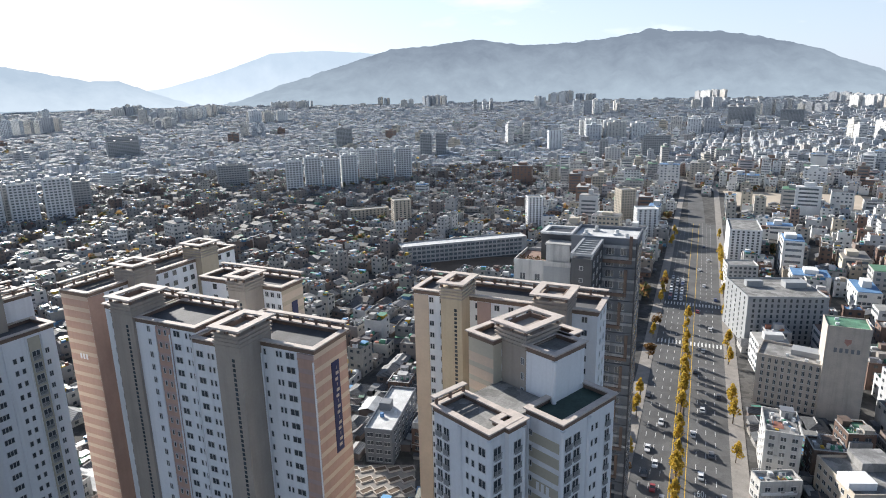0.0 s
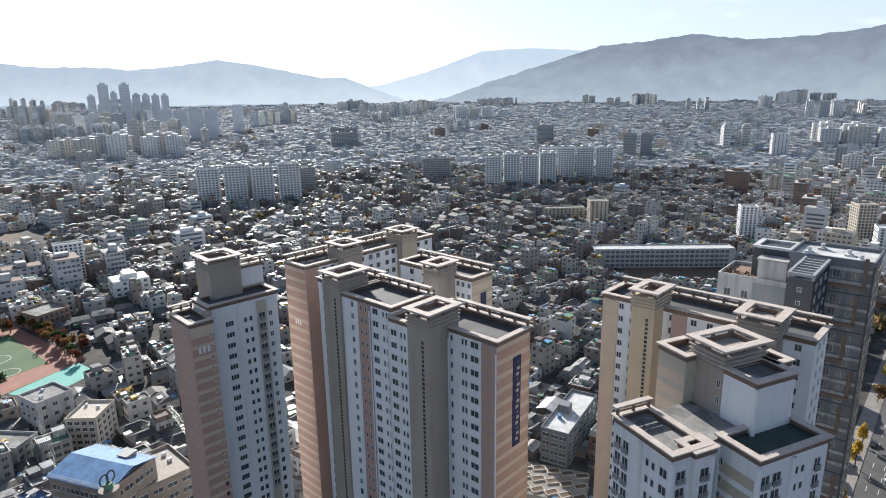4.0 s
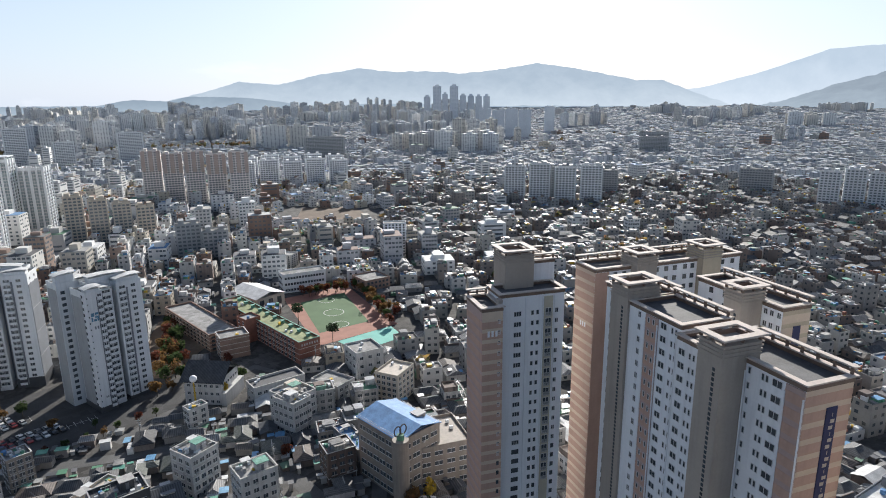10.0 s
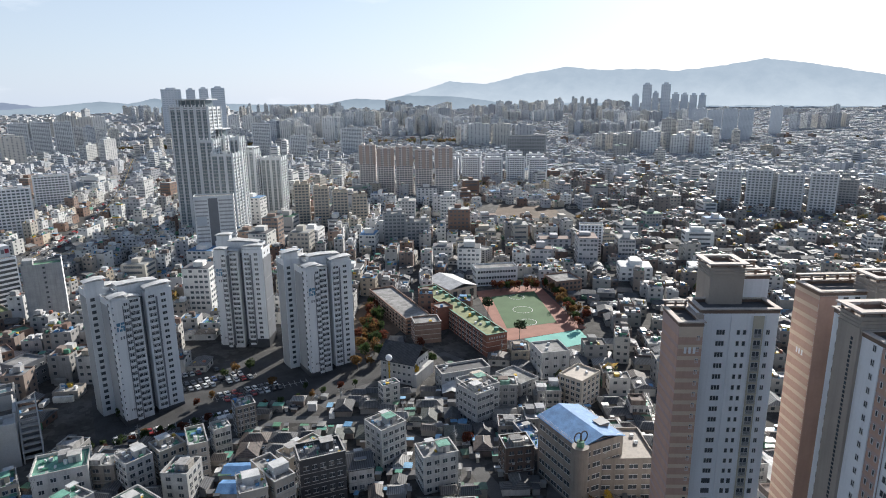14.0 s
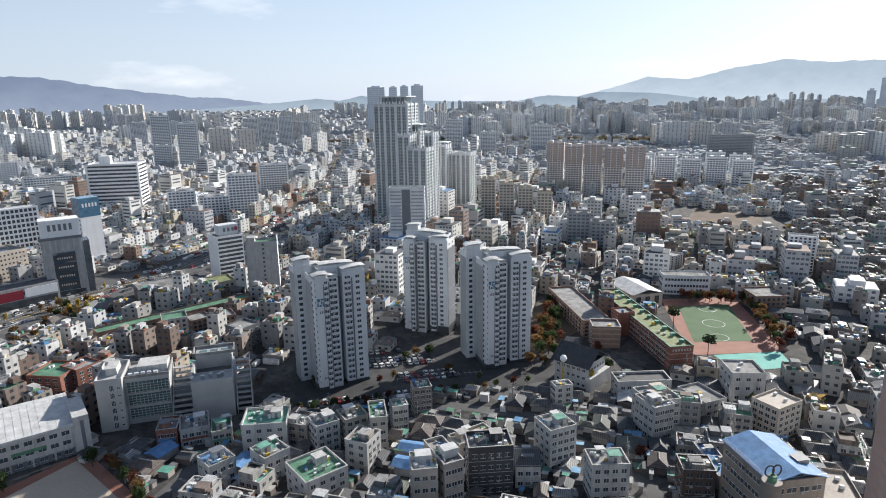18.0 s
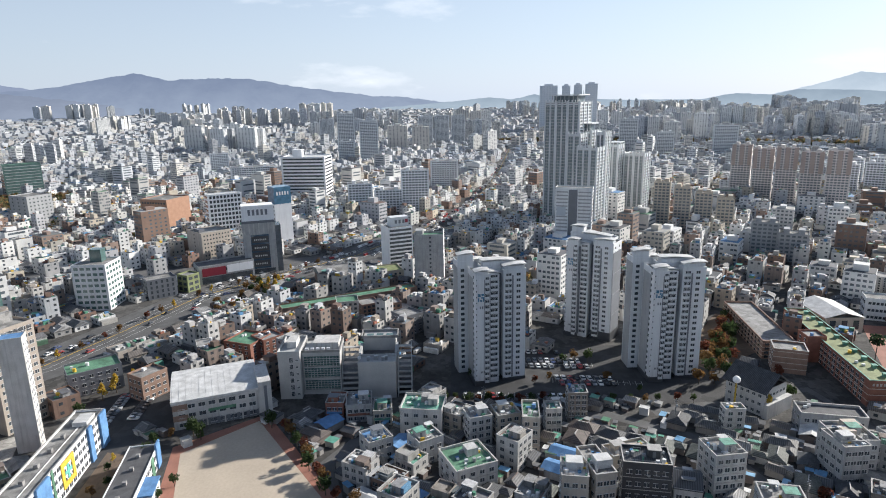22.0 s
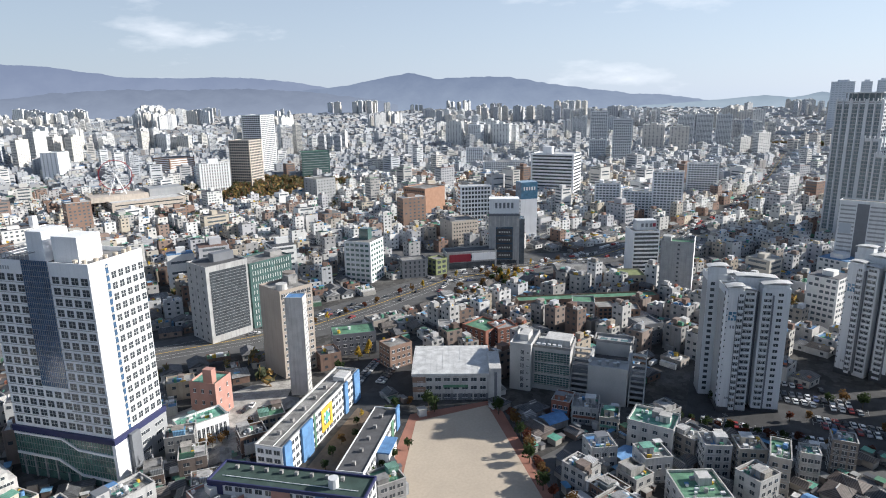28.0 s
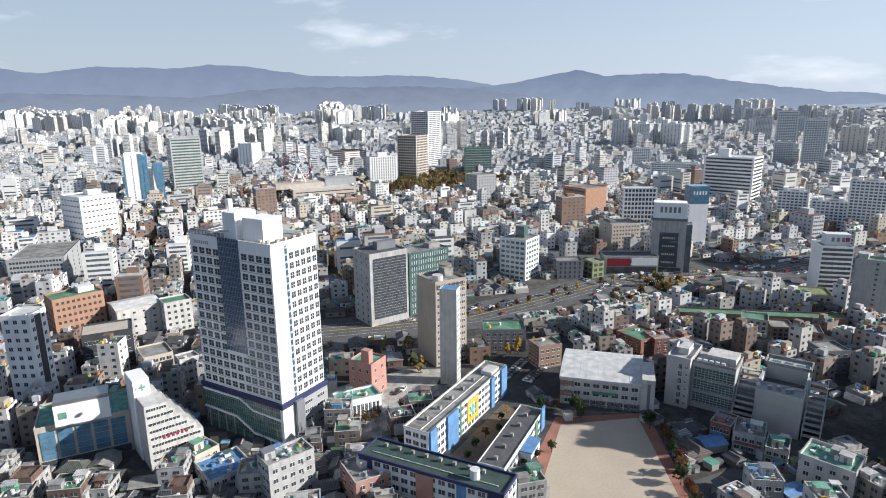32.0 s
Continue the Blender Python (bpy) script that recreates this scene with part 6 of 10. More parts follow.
for i in range(6):
    part("vent", Shape().box(-24 + i * 9, -22.6 + i * 9, 0.2, 1.4, 12.5, 14), M["concrete"], t)
part("roof_conduit", Shape().tube((-31, -1.2, 12.75), (30, -1.2, 12.75), 0.14), M["white_paint"], t)
t = flat("classroom_wing", "low school wing with dark roof", -165, -119.5, 17 + 180, 44, 9.5, 7, "cool_white", "roof_dark", 2, 14, 3, parapet=0.5)
part("painted_bay", Shape().box(17.5, 22, -5.3, -4.7, 0, 9.2), M["roof_blue"], t)
part("painted_bay", Shape().box(11, 14, -5.0, -4.7, 0, 7.2), M["roof_green"], t)
part("porch", Shape().box(-7, 3, -9.0, -4.8, 0, 5.6), M["cool_white"], t)
part("porch_roof", Shape().box(-7.4, 3.4, -9.4, -4.7, 5.6, 6.1), M["roof_blue"], t, "blue porch roof")
for i in range(5):
    part("vent", Shape().box(-18 + i * 8, -16.8 + i * 8, -0.6, 0.6, 7.0, 8.3), M["concrete"], t)
t = flat("classroom_wing", "school wing with green roof and navy trim", -126, -121, 106, 50, 11, 12.8, "cool_white", "roof_moss", 4, 14, 3, parapet=0.5)
part("roof_edge", Shape().ring(-25.2, 25.2, -5.7, 5.7, 0.5, 12.4, 13.5), M["navy"], t, "navy roof edge")
for x0, x1, m_ in ((-25, -20, "navy"), (-4, 2, "salmon"), (10, 13, "roof_blue"), (20, 25, "navy")):
    part("painted_bay", Shape().box(x0, x1, -5.8, -5.45, 0, 12.3), M[m_], t)
part("roof_pipe", Shape().tube((-22, -2, 13.1), (22, -2, 13.1), 0.12), M["white_paint"], t)
part("tank", Shape().tube((14, -1, 12.9), (14, -1, 16), 1.6, 1.6, 12), M["cool_white"], t, "white roof tank")
for i in range(8):
    part("vent", Shape().box(-20 + i * 5, -19 + i * 5, 2, 3, 12.9, 14.1), M["concrete"], t)

take(-212, -108, 35, 40, 26, 0)


# ---- placed buildings ----
block("hotel_building", "white office building with black glass front and rounded corner", "office building", -229.6, -261.6, 167.7, 24.5, 19.6, 41.1, wall="render_grey",roof="roof_dark",floors=11,nx=0,ny=3,win=(1.0,1.4),panel="S",head=[(4,2,12,5,4.5,"slate")])
block("glass_office", "mid-rise office with green glass curtain wall", "office building", -258.0, -257.2, 168.6, 28.2, 18.0, 37.0, wall="glass_green",floors=10,nx=16,ny=6,win=(0.3,3.2),glass="frame",head=[(8,0,8,6,3,"concrete")])
block("brown_tower", "beige tiled tower with windows up one side", "tower block", -210.7, -196.4, 164.8, 17.3, 17.3, 41.3, wall="tower_taupe",floors=13,nx=7,ny=0,single=True,win=(1.6,1.4),head=[(4,2,5,5,4,"concrete")])
bt = bpy.data.objects["brown_tower"]
# dark panels on the closed wall paint the shade inside the crown's openings
for k_ in range(6):
    part("crown_opening", Shape().box(-8.0 + k_ * 2.75, -6.2 + k_ * 2.75, -8.75, -8.6, 38.2, 40.6), M["dark_panel"], bt)
    part("crown_opening", Shape().box(8.6, 8.75, -8.0 + k_ * 2.75, -6.2 + k_ * 2.75, 38.2, 40.6), M["dark_panel"], bt)
part("roof_tank", Shape().tube((-5.5, -5.5, 41.3), (-5.5, -5.5, 44.6), 2.6, 2.6, 18), M["render_white"], bt, "round white roof tank")
part("roof_drum", Shape().tube((5.5, 5, 41.3), (5.5, 5, 46), 3.0, 3.0, 18), M["brown_tile"], bt, "round brown roof drum")
block("spotted_tower", "slim white tower dotted with grey round plates", "tower block", -193.2, -175.1, -153.4, 6.6, 7.6, 44.3, wall="render_white",roof="roof_blue",floors=17,nx=0,ny=0,parapet=0.3)
block("office_building", "low green-roofed building with dark ribbon windows", "office building", -242.6, -183.0, 132.3, 21.4, 14.0, 10.5, wall="slate",roof="roof_green",floors=3,nx=6,ny=3)
block("brick_house", "brown brick three-storey house", "house", -237.4, -154.1, 154.0, 12.4, 10.0, 10.6, wall="brick_brown",roof="roof_grey",floors=3,nx=4,ny=3,single=True)
block("school_hall", "white school gymnasium with pale ribbed metal roof", "school hall", -229.2, -119.5, 117.1, 32.9, 29.9, 11.2, wall="render_white",roof="roof_white",floors=3,nx=8,ny=3,single=True,win=(2.4,1.6))
cc = thing("culture_centre", "pale concrete culture centre with glass wing and stepped louvred stairs", "civic building", -239.4, -61.1, 97.3)
part("left_block", Shape().box(-33.7, -24.5, 1.6, 20, 0, 20.6), M["pale_render"], cc)
part("left_parapet", Shape().ring(-33.8, -24.4, 1.5, 20.1, 0.35, 20.4, 21.8), M["pale_render"], cc)
part("left_roof_room", Shape().box(-31, -27, 8, 16, 20.6, 23.4), M["render_white"], cc)
for i in range(6):
    part("slit_window", window_mesh(1.6, 2.3, "glass", 3), None, cc, at=pose(-28.2, 1.6, 1.2 + i * 3.1))
    part("slit_window", window_mesh(1.1, 0.9, "glass", 2), None, cc, at=pose(-25.8, 1.6, 1.8 + i * 3.1))
part("glass_wing", Shape().box(-24.45, -8.2, 5.5, 20, 0, 19.4), M["pale_render"], cc)
part("wing_parapet", Shape().ring(-24.4, -8.1, 5.4, 20.1, 0.35, 19.3, 20.4), M["concrete"], cc)
for z0, z1 in ((2.5, 6.6), (8.0, 12.2), (13.2, 17.6)):
    gw = part("glazed_front", Shape().box(-23.6, -8.4, 5.0, 5.5, z0, z1), M["glass_green"], cc, "band of green glass")
    for i in range(12):
        part("glazing_bar", Shape().box(-23.6 + i * 1.38, -23.48 + i * 1.38, 4.9, 5.0, z0, z1), M["frame"], gw)
    for k in range(4):
        part("louvre", Shape().box(-23.6, -8.4, 4.55, 4.95, z0 + 0.4 + k * 1.05, z0 + 0.52 + k * 1.05), M["coping"], gw)
part("upper_storey", Shape().box(-20, -9, 9, 18, 19.4, 22.4), M["render_white"], cc)
for i in range(5):
    part("roof_unit", Shape().box(-23 + i * 2.3, -21.6 + i * 2.3, 6.4, 7.8, 19.4, 20.9), M["cool_white"], cc)
part("hall", Shape().box(0, 15.8, 0, 8.5, 0, 15.6), M["pale_render"], cc, "blank pale concrete hall front")
part("hall_parapet", Shape().ring(-0.1, 15.9, -0.1, 8.6, 0.4, 15.5, 16.7), M["pale_render"], cc)
part("sunken_court", Shape().box(0.65, 15.15, 8.6, 20.4, 0, 13.4), M["roof_dark"], cc, "sunken dark roof court")
part("court_wall", Shape().box(-0.5, 0.6, 8.65, 20.35, 0, 17.2), M["pale_render"], cc)
part("court_wall", Shape().box(15.2, 16.3, 8.65, 20.35, 0, 17.2), M["pale_render"], cc)
part("rear_block", Shape().box(0.65, 15.15, 20.5, 29, 0, 19.2), M["pale_render"], cc)
part("rear_parapet", Shape().ring(-0.5, 16.3, 20.4, 29.1, 0.5, 19.2, 20.4), M["concrete"], cc)
for i in range(3):
    part("roof_opening", Shape().box(2 + i * 4.4, 5 + i * 4.4, 22, 26, 19.2, 19.4), M["glass_green"], cc, "roof light")
for i, x in enumerate((4.2, 7.2, 10.4, 11.6)):
    part("roof_vent", Shape().tube((x, 4 + (i % 2), 15.6), (x, 4 + (i % 2), 17.4), 0.8, 0.8, 12), M["steel"], cc)
for sd in (0, 1):
    for i in range(10):
        z = 17.5 - i * 1.75
        y0 = 14.5 - i * 1.5
        x0, x1 = ((-7.8, -0.15), (16.4, 22.5))[sd]
        part("stair_slab", Shape().box(x0, x1, y0, y0 + 1.9, z - 0.35, z), M["coping"], cc, "pale stair slab")
    for x in ((-7.9, -0.5), (16.4, 22.2))[sd]:
        w_ = Shape()
        w_.v = [(x, 15.8, 0), (x, 0.6, 0), (x, 0.6, 2.6), (x, 15.8, 19.4), (x + 0.35, 15.8, 0), (x + 0.35, 0.6, 0), (x + 0.35, 0.6, 2.6), (x + 0.35, 15.8, 19.4)]
        w_.f = [(0, 1, 2, 3), (7, 6, 5, 4), (1, 5, 6, 2), (2, 6, 7, 3), (3, 7, 4, 0)]
        part("stair_wall", w_, M["pale_render"], cc)
    part("stair_core", Shape().box(*((-7.5, -0.55), (16.8, 22.1))[sd], 8.5, 16.5, 0, 9 if sd else 12), M["slate"], cc)
take(-243, -66, 97.3, 60, 30, 1)
block("grey_house", "dark grey cube house", "house", -318.8, -52.4, 137.0, 12.3, 12.3, 10.6, wall="slate",roof="concrete",floors=3,nx=3,ny=2,single=True)
block("long_school", "long low brick building with green flat roof", "school building", -356.3, -93.2, 123.0, 85.5, 9.0, 7.3, wall="brick_brown",roof="roof_green",floors=2,nx=24,ny=3)
block("pavilion_hall", "broad hall under a shallow grey metal roof", "hall", -407.9, -113.1, 119.3, 31.3, 20.0, 9.5, wall="brick_brown",roof="roof_grey",floors=2,nx=8,ny=4)
block("green_roof_hall", "low hall with olive green flat roof", "hall", -418.2, -86.4, 115.3, 28.2, 18.0, 7.1, wall="beige",roof="roof_olive",floors=2,nx=8,ny=4)
block("hospital_tower", "white hospital tower with dark balcony ribbons and rooftop sign", "hospital", -446.9, -79.5, 119.3, 18.3, 18.3, 32.3, wall="white_paint",roof="roof_grey",floors=11,nx=1,ny=0,ribbon=True,win=(1,1.8),head=[(2,2,14,8,7,"cool_white")])
bars(bpy.data.objects["hospital_tower"], (-5, -2.02), (9, -2.02), 34.6, 9, 2.6, 3, "slate", "sign_text")
part("sign_mark", Shape().box(6.2, 8.4, -2.12, -2.02, 34.8, 37.4), M["crimson"], bpy.data.objects["hospital_tower"], "red sign mark")
# grey front and white flank: shade and sunlight put into the wall paint
nt = block("narrow_tower", "narrow tower, seamed blank front greyed as in shade, green roof terrace", "office building", -408.5, -50.5, 93, 19.5, 11, 34.5, wall="render_grey", roof="roof_green", floors=12, nx=0, ny=0, parapet=1.2)
part("flank", Shape().box(9.76, 9.9, -5.4, 5.4, 0, 38), M["white_paint"], nt, "flank wall whitened as in sun")
for k_ in range(11):
    part("seam", Shape().box(-9.7, 9.7, -5.58, -5.5, 3 + k_ * 2.9, 3.18 + k_ * 2.9), M["grey_panel"], nt)
    part("slit", Shape().box(0.4, 1.6, -5.62, -5.5, 4 + k_ * 2.9, 5.2 + k_ * 2.9), M["glass"], nt)
for x_ in (-4.8, 4.6):
    part("seam", Shape().box(x_, x_ + 0.16, -5.58, -5.5, 0, 34), M["grey_panel"], nt)
part("stair_head", Shape().box(-9, -4, -3, 4, 34.5, 38), M["render_grey"], nt)
md = block("medical_building", "grey medical building with dark sign panels and white rooftop sign box", "hospital", -437.8, -181.4, 115, 23, 15.0, 38.5, wall="render_grey", roof="roof_grey", floors=11, nx=0, ny=4, win=(2.4, 1.8))
part("dark_front", Shape().box(-6.2, 6.6, -7.75, -7.5, 3.5, 29), M["glass_blue"], md, "dark glazed front")
for k_ in range(4):
    sb = part("sign_panel", Shape().box(-5.8, 6.2, -7.95, -7.76, 5.0 + k_ * 6, 9.8 + k_ * 6), M["dark_panel"], md, "dark sign panel with pale lines")
    bars(sb, (-5.8, -7.93), (6.2, -7.93), 6.6 + k_ * 6, 9, 1.2, 7, "lane_paint", "sign_text")
for k_ in range(7):
    part("column", Shape().box(-10.6 + k_ * 3.4, -9.8 + k_ * 3.4, -8.0, -7.5, 30, 37.6), M["render_white"], md)
part("top_band", Shape().box(-11.7, 11.7, -8.1, -7.5, 37.6, 39.4), M["slate"], md, "dark cornice band")
part("sign_box", Shape().box(-11.2, 11.2, -7.3, 5, 39.4, 50.5), M["white_paint"], md, "white rooftop sign box")
bars(md, (-11.2, -7.3), (11.2, -7.3), 43.4, 15, 4.2, 5, "slate", "sign_text")
part("glazed_side", Shape().box(11.55, 15.5, -6.5, 6.5, 0, 35), M["glass_mid"], md, "pale glazed stair side")
part("ground_glass", Shape().box(-9.6, 9.6, -7.8, -7.5, 0.3, 3.2), M["glass"], md)
block("sign_tower", "slim white tower with blue advertising top", "office building", -517.5, -193, 133, 15, 13, 37.5, wall="white_paint", roof="roof_grey", floors=11, nx=0, ny=3, win=(1.2, 1.3))
part("sign_box", Shape().box(-7.6, 7.6, -6.6, 6.6, 38, 52.5), M["curtain_blue"], bpy.data.objects["sign_tower"], "large blue advertising box")
bars(bpy.data.objects["sign_tower"], (-7.6, -6.6), (7.6, -6.6), 45.5, 12, 3.0, 5, "white_paint", "sign_text")
bars(bpy.data.objects["sign_tower"], (7.6, -6.6), (7.6, 6.6), 45.5, 10, 2.6, 4, "white_paint", "sign_text")
block("showroom", "low showroom with red panel and dark fascia", "shop", -416.1, -200.4, 129.8, 38.4, 16.0, 12.2, wall="render_grey",roof="roof_dark",floors=2,nx=7,ny=3,win=(4,2.2))
block("lime_shop", "small shop building with lime green frame", "shop", -387.4, -212.6, 157.1, 9.9, 9.9, 11.0, wall="roof_olive",roof="roof_grey",floors=3,nx=2,ny=2,win=(3,2))
block("dark_shop", "dark grey small office with tall windows", "shop", -373.7, -225.2, 134.1, 18.2, 12.0, 12.5, wall="slate",roof="roof_grey",floors=4,nx=5,ny=3,win=(1.2,2))
block("corner_office", "pale office with glazed corner tower", "office building", -353.2, -252.9, -172.5, 20.4, 20.4, 28.3, wall="cool_white",roof="roof_grey",floors=8,nx=5,ny=5,win=(2.6,1.7),glass="glass_green",head=[(3,0,6,7,8,"glass_green")])
block("tan_block", "tan office block with small square windows beside a dark wing", "office building", -477.6, -240.0, 142.5, 25.1, 25.1, 22.1, wall="sand_stone",roof="roof_grey",floors=7,nx=9,ny=1,win=(1.2,1.2),head=[(-8,0,5,9,2.5,"slate")])
block("lattice_building", "white building with a slanted lattice of dark openings", "office building", -568.7, -267.6, 128.5, 32.0, 12.0, 38.0, wall="white_paint",roof="roof_white",floors=9,nx=9,ny=4,win=(2.2,2.6))
block("orange_office", "dark office with orange clad end", "office building", -594.3, -341.1, 166.9, 32.1, 32.1, 30.0, wall="orange_tile",roof="roof_grey",floors=6,nx=0,ny=9,win=(2.2,1.8))
block("white_office", "large white office with dark window ribbons", "office building", -774.7, -249.6, -178.7, 35.3, 55.3, 53.9, wall="white_paint",roof="roof_white",floors=13,nx=1,ny=1,ribbon=True,win=(1,2),head=[(-2,10,8,12,9,"white_paint")])
block("tan_office", "tan gridded office tower", "office building", -695.7, -706.3, -167.5, 34.7, 34.7, 67.8, wall="sand_stone",roof="roof_grey",floors=17,nx=8,ny=9,win=(2.9,2.7))
block("apartment_block", "tall white apartment tower", "apartment tower", -826.8, -804.0, -173.4, 39.0, 39.0, 100.3, wall="cool_white",roof="roof_grey",floors=30,nx=9,ny=9,win=(3.0,1.9))
block("green_office", "green glass office building", "office building", -806.4, -667.8, 142.8, 45.9, 18.0, 43.6, wall="glass_green",roof="roof_green",floors=11,nx=1,ny=1,ribbon=True,glass="grey_panel",win=(1,0.7))
block("white_tower", "blank white tower with narrow windows", "tower block", -639.4, -1095.2, -161.9, 27.4, 27.4, 43.6, wall="white_paint",roof="roof_white",floors=14,nx=2,ny=4,win=(1.5,1.4))
block("department_store", "broad beige department store with stepped roof", "department store", -470.5, -646.8, 158.3, 78.5, 55.0, 17.7, wall="sand_stone",roof="roof_white",floors=4,nx=1,ny=1,ribbon=True,win=(1,1.2),head=[(-25,8,60,30,6,"sand_stone"),(28,12,40,24,9,"grey_panel")])
block("striped_office", "brown and white striped office", "office building", -728.1, -907.3, 174.4, 46.7, 46.7, 32.6, wall="brick_brown",roof="roof_grey",floors=9,nx=1,ny=1,ribbon=True,glass="white_paint",win=(1,1.6))
block("ribbed_office", "white office with vertical ribs", "office building", -621.1, -695.8, 151.3, 40.9, 20.0, 41.2, wall="white_paint",roof="roof_grey",floors=10,nx=11,ny=6,win=(1.3,3.4),head=[(0,0,14,9,6,"white_paint")])
block("grey_twin", "grey office with a white stair tower", "office building", -614.6, -503.1, 163.3, 27.8, 27.8, 29.9, wall="grey_panel",roof="roof_grey",floors=8,nx=6,ny=3,win=(1.6,1.3))
bl = thing("blue_tower", "white high-rise with broad blue fins and a lower blue wedge", "office tower", -318, -793, 156.5)
part("body", Shape().box(-22, -2, 0, 18, 0, 62), M["white_paint"], bl)
part("roof", Shape().box(-21.6, -2.4, 0.4, 17.6, 62, 62.2), M["roof_white"], bl)
part("parapet", Shape().ring(-22.1, -1.9, -0.1, 18.1, 0.4, 61.6, 63.2), M["white_paint"], bl)
for x0, x1, z1 in ((-24.5, -22.2, 58), (-1.8, 3, 60)):
    part("fin", Shape().box(x0, x1, -1.2, 14, 0, z1), M["curtain_blue"], bl, "tall blue glazed fin")
part("centre_fin", Shape().box(-6.4, -1.9, -0.9, -0.02, 4, 62), M["curtain_blue"], bl, "tall blue strip")
part("low_body", Shape().box(3.1, 17, 0, 16, 0, 46), M["white_paint"], bl)
w_ = Shape()
w_.v = [(12, -0.9, 20), (20, -0.9, 4), (20, -0.9, 50), (8, -0.9, 50), (12, 8, 20), (20, 8, 4), (20, 8, 50), (8, 8, 50)]
w_.f = [(0, 1, 2, 3), (7, 6, 5, 4), (0, 4, 5, 1), (1, 5, 6, 2), (2, 6, 7, 3), (3, 7, 4, 0)]
part("blue_wedge", w_, M["curtain_blue"], bl, "slanted blue wedge")
part("low_glazing", Shape().box(3.6, 8, -0.3, 0.02, 4, 44), M["glass_mid"], bl)
part("window_rows", pane_rows(Shape(), (-22, 0), (-6.5, 0), [4 + 3.6 * k for k in range(16)], [0.5], 1.2, 2.0, 0.08), M["glass_mid"], bl)["kind"] = "stuff"
take(-322, -793, 156.5, 46, 24, 2)
# ferris wheel on the department store
fw = thing("ferris_wheel", "red and white ferris wheel on a store roof", "ferris wheel", -452, -664, 146, z=24)
rim_, n_ = Shape(), 28
for k in range(n_):
    a, b = 2 * math.pi * k / n_, 2 * math.pi * (k + 1) / n_
    for y in (-1.1, 1.1):
        rim_.tube((17 * math.cos(a), y, 21 + 17 * math.sin(a)), (17 * math.cos(b), y, 21 + 17 * math.sin(b)), 0.4, n=5)
part("rim", rim_, M["crimson"], fw, "red double rim")
for k in range(14):
    a = 2 * math.pi * k / 14
    part("spoke", Shape().tube((0, 0, 21), (17 * math.cos(a), 0, 21 + 17 * math.sin(a)), 0.16, n=5), M["white_paint"], fw)
    part("gondola", Shape().box(-1.1, 1.1, -1.0, 1.0, -2.6, -0.3), M["white_paint" if k % 2 else "salmon"], fw, at=pose(18.4 * math.cos(a), 0, 21 + 18.4 * math.sin(a)))
for x, y in ((-9, -4), (9, -4), (-9, 4), (9, 4)):
    part("leg", Shape().tube((x, y, -1.0), (0, y * 0.5, 21), 0.6, 0.4, 8), M["white_paint"], fw)
block("council_tower", "tall grey green glass office tower", "office tower", -385.8, -828.3, 168.1, 38.6, 24.0, 76.0, wall="render_grey",roof="roof_grey",floors=20,nx=1,ny=1,ribbon=True,glass="glass_green",win=(1,1.9))
block("white_hospital", "white hospital block with many small windows", "hospital", -192.6, -612.6, -169.8, 32.2, 32.2, 43.6, wall="white_paint",roof="roof_white",floors=9,nx=8,ny=6,win=(2.4,1.2),head=[(6,3,12,8,4,"white_paint")])
block("white_tower", "slim white tower block downtown", "tower block", -619.6, -1061.9, -154.6, 29.7, 29.7, 46.4, wall="white_paint",roof="roof_white",floors=14,nx=3,ny=4,win=(1.6,1.5))
block("small_hospital", "white building with small square windows and stair tower", "office building", -323.9, -587.1, -166.7, 17.9, 17.9, 15.0, wall="white_paint",roof="roof_white",floors=6,nx=6,ny=4,win=(1.3,1.2),head=[(-8,4,5,5,12,"white_paint")])
block("scaffold_house", "house wrapped in blue scaffold net", "house", -494.8, -410.8, 142.5, 21.8, 12.0, 11.6, wall="roof_blue",roof="roof_grey",floors=4,nx=5,ny=3)
block("grey_office", "long grey office with pale window ribbons", "office building", -124.4, -499.7, -118.3, 51.6, 33.9, 22.3, wall="grey_panel",roof="roof_grey",floors=7,nx=3,ny=16,win=(1.8,1.5))
block("orange_office", "orange tiled office with small dark windows", "office building", -100.9, -365.3, 178.1, 24.7, 16.0, 24.5, wall="orange_tile",roof="roof_green",floors=7,nx=9,ny=4,single=True,win=(1.4,1.4),head=[(6,2,8,6,3,"cool_white")])
block("striped_tower", "white tower with tall black stripes", "office building", -62.4, -297.3, -136.5, 11.6, 11.6, 39.5, wall="white_paint",roof="roof_white",floors=10,nx=3,ny=3,single=True,win=(1.6,1.6),glass="dark_panel")
part("dark_strip", Shape().box(-2.2, 1.6, -6.0, -5.78, 2, 39), M["dark_panel"], bpy.data.objects["striped_tower"], "tall black window strip")
block("glass_cafe", "low dark glazed building with beige side", "shop", -98.7, -313.9, 159.1, 21.6, 16.0, 18.1, wall="dark_panel",roof="sand_stone",floors=3,nx=6,ny=3,single=True,win=(3,1.6))
block("white_store", "white windowless store under a pale sloped roof", "shop", -125.6, -350.8, 173.7, 22.3, 18.0, 15.6, wall="render_white",roof="concrete",floors=4,nx=4,ny=2,win=(1.4,1))
block("stair_block", "white block with zigzag outdoor stairs", "house", -142.4, -336.7, 170.0, 14.6, 12.0, 16.8, wall="render_white",roof="roof_green",floors=5,nx=4,ny=2)
block("cafe_house", "beige corner cafe with flat roof", "shop", -109.3, -287.5, -190.8, 12.8, 15.9, 10.3, wall="beige",roof="concrete",floors=3,nx=4,ny=2,single=True,win=(2.2,1.6))
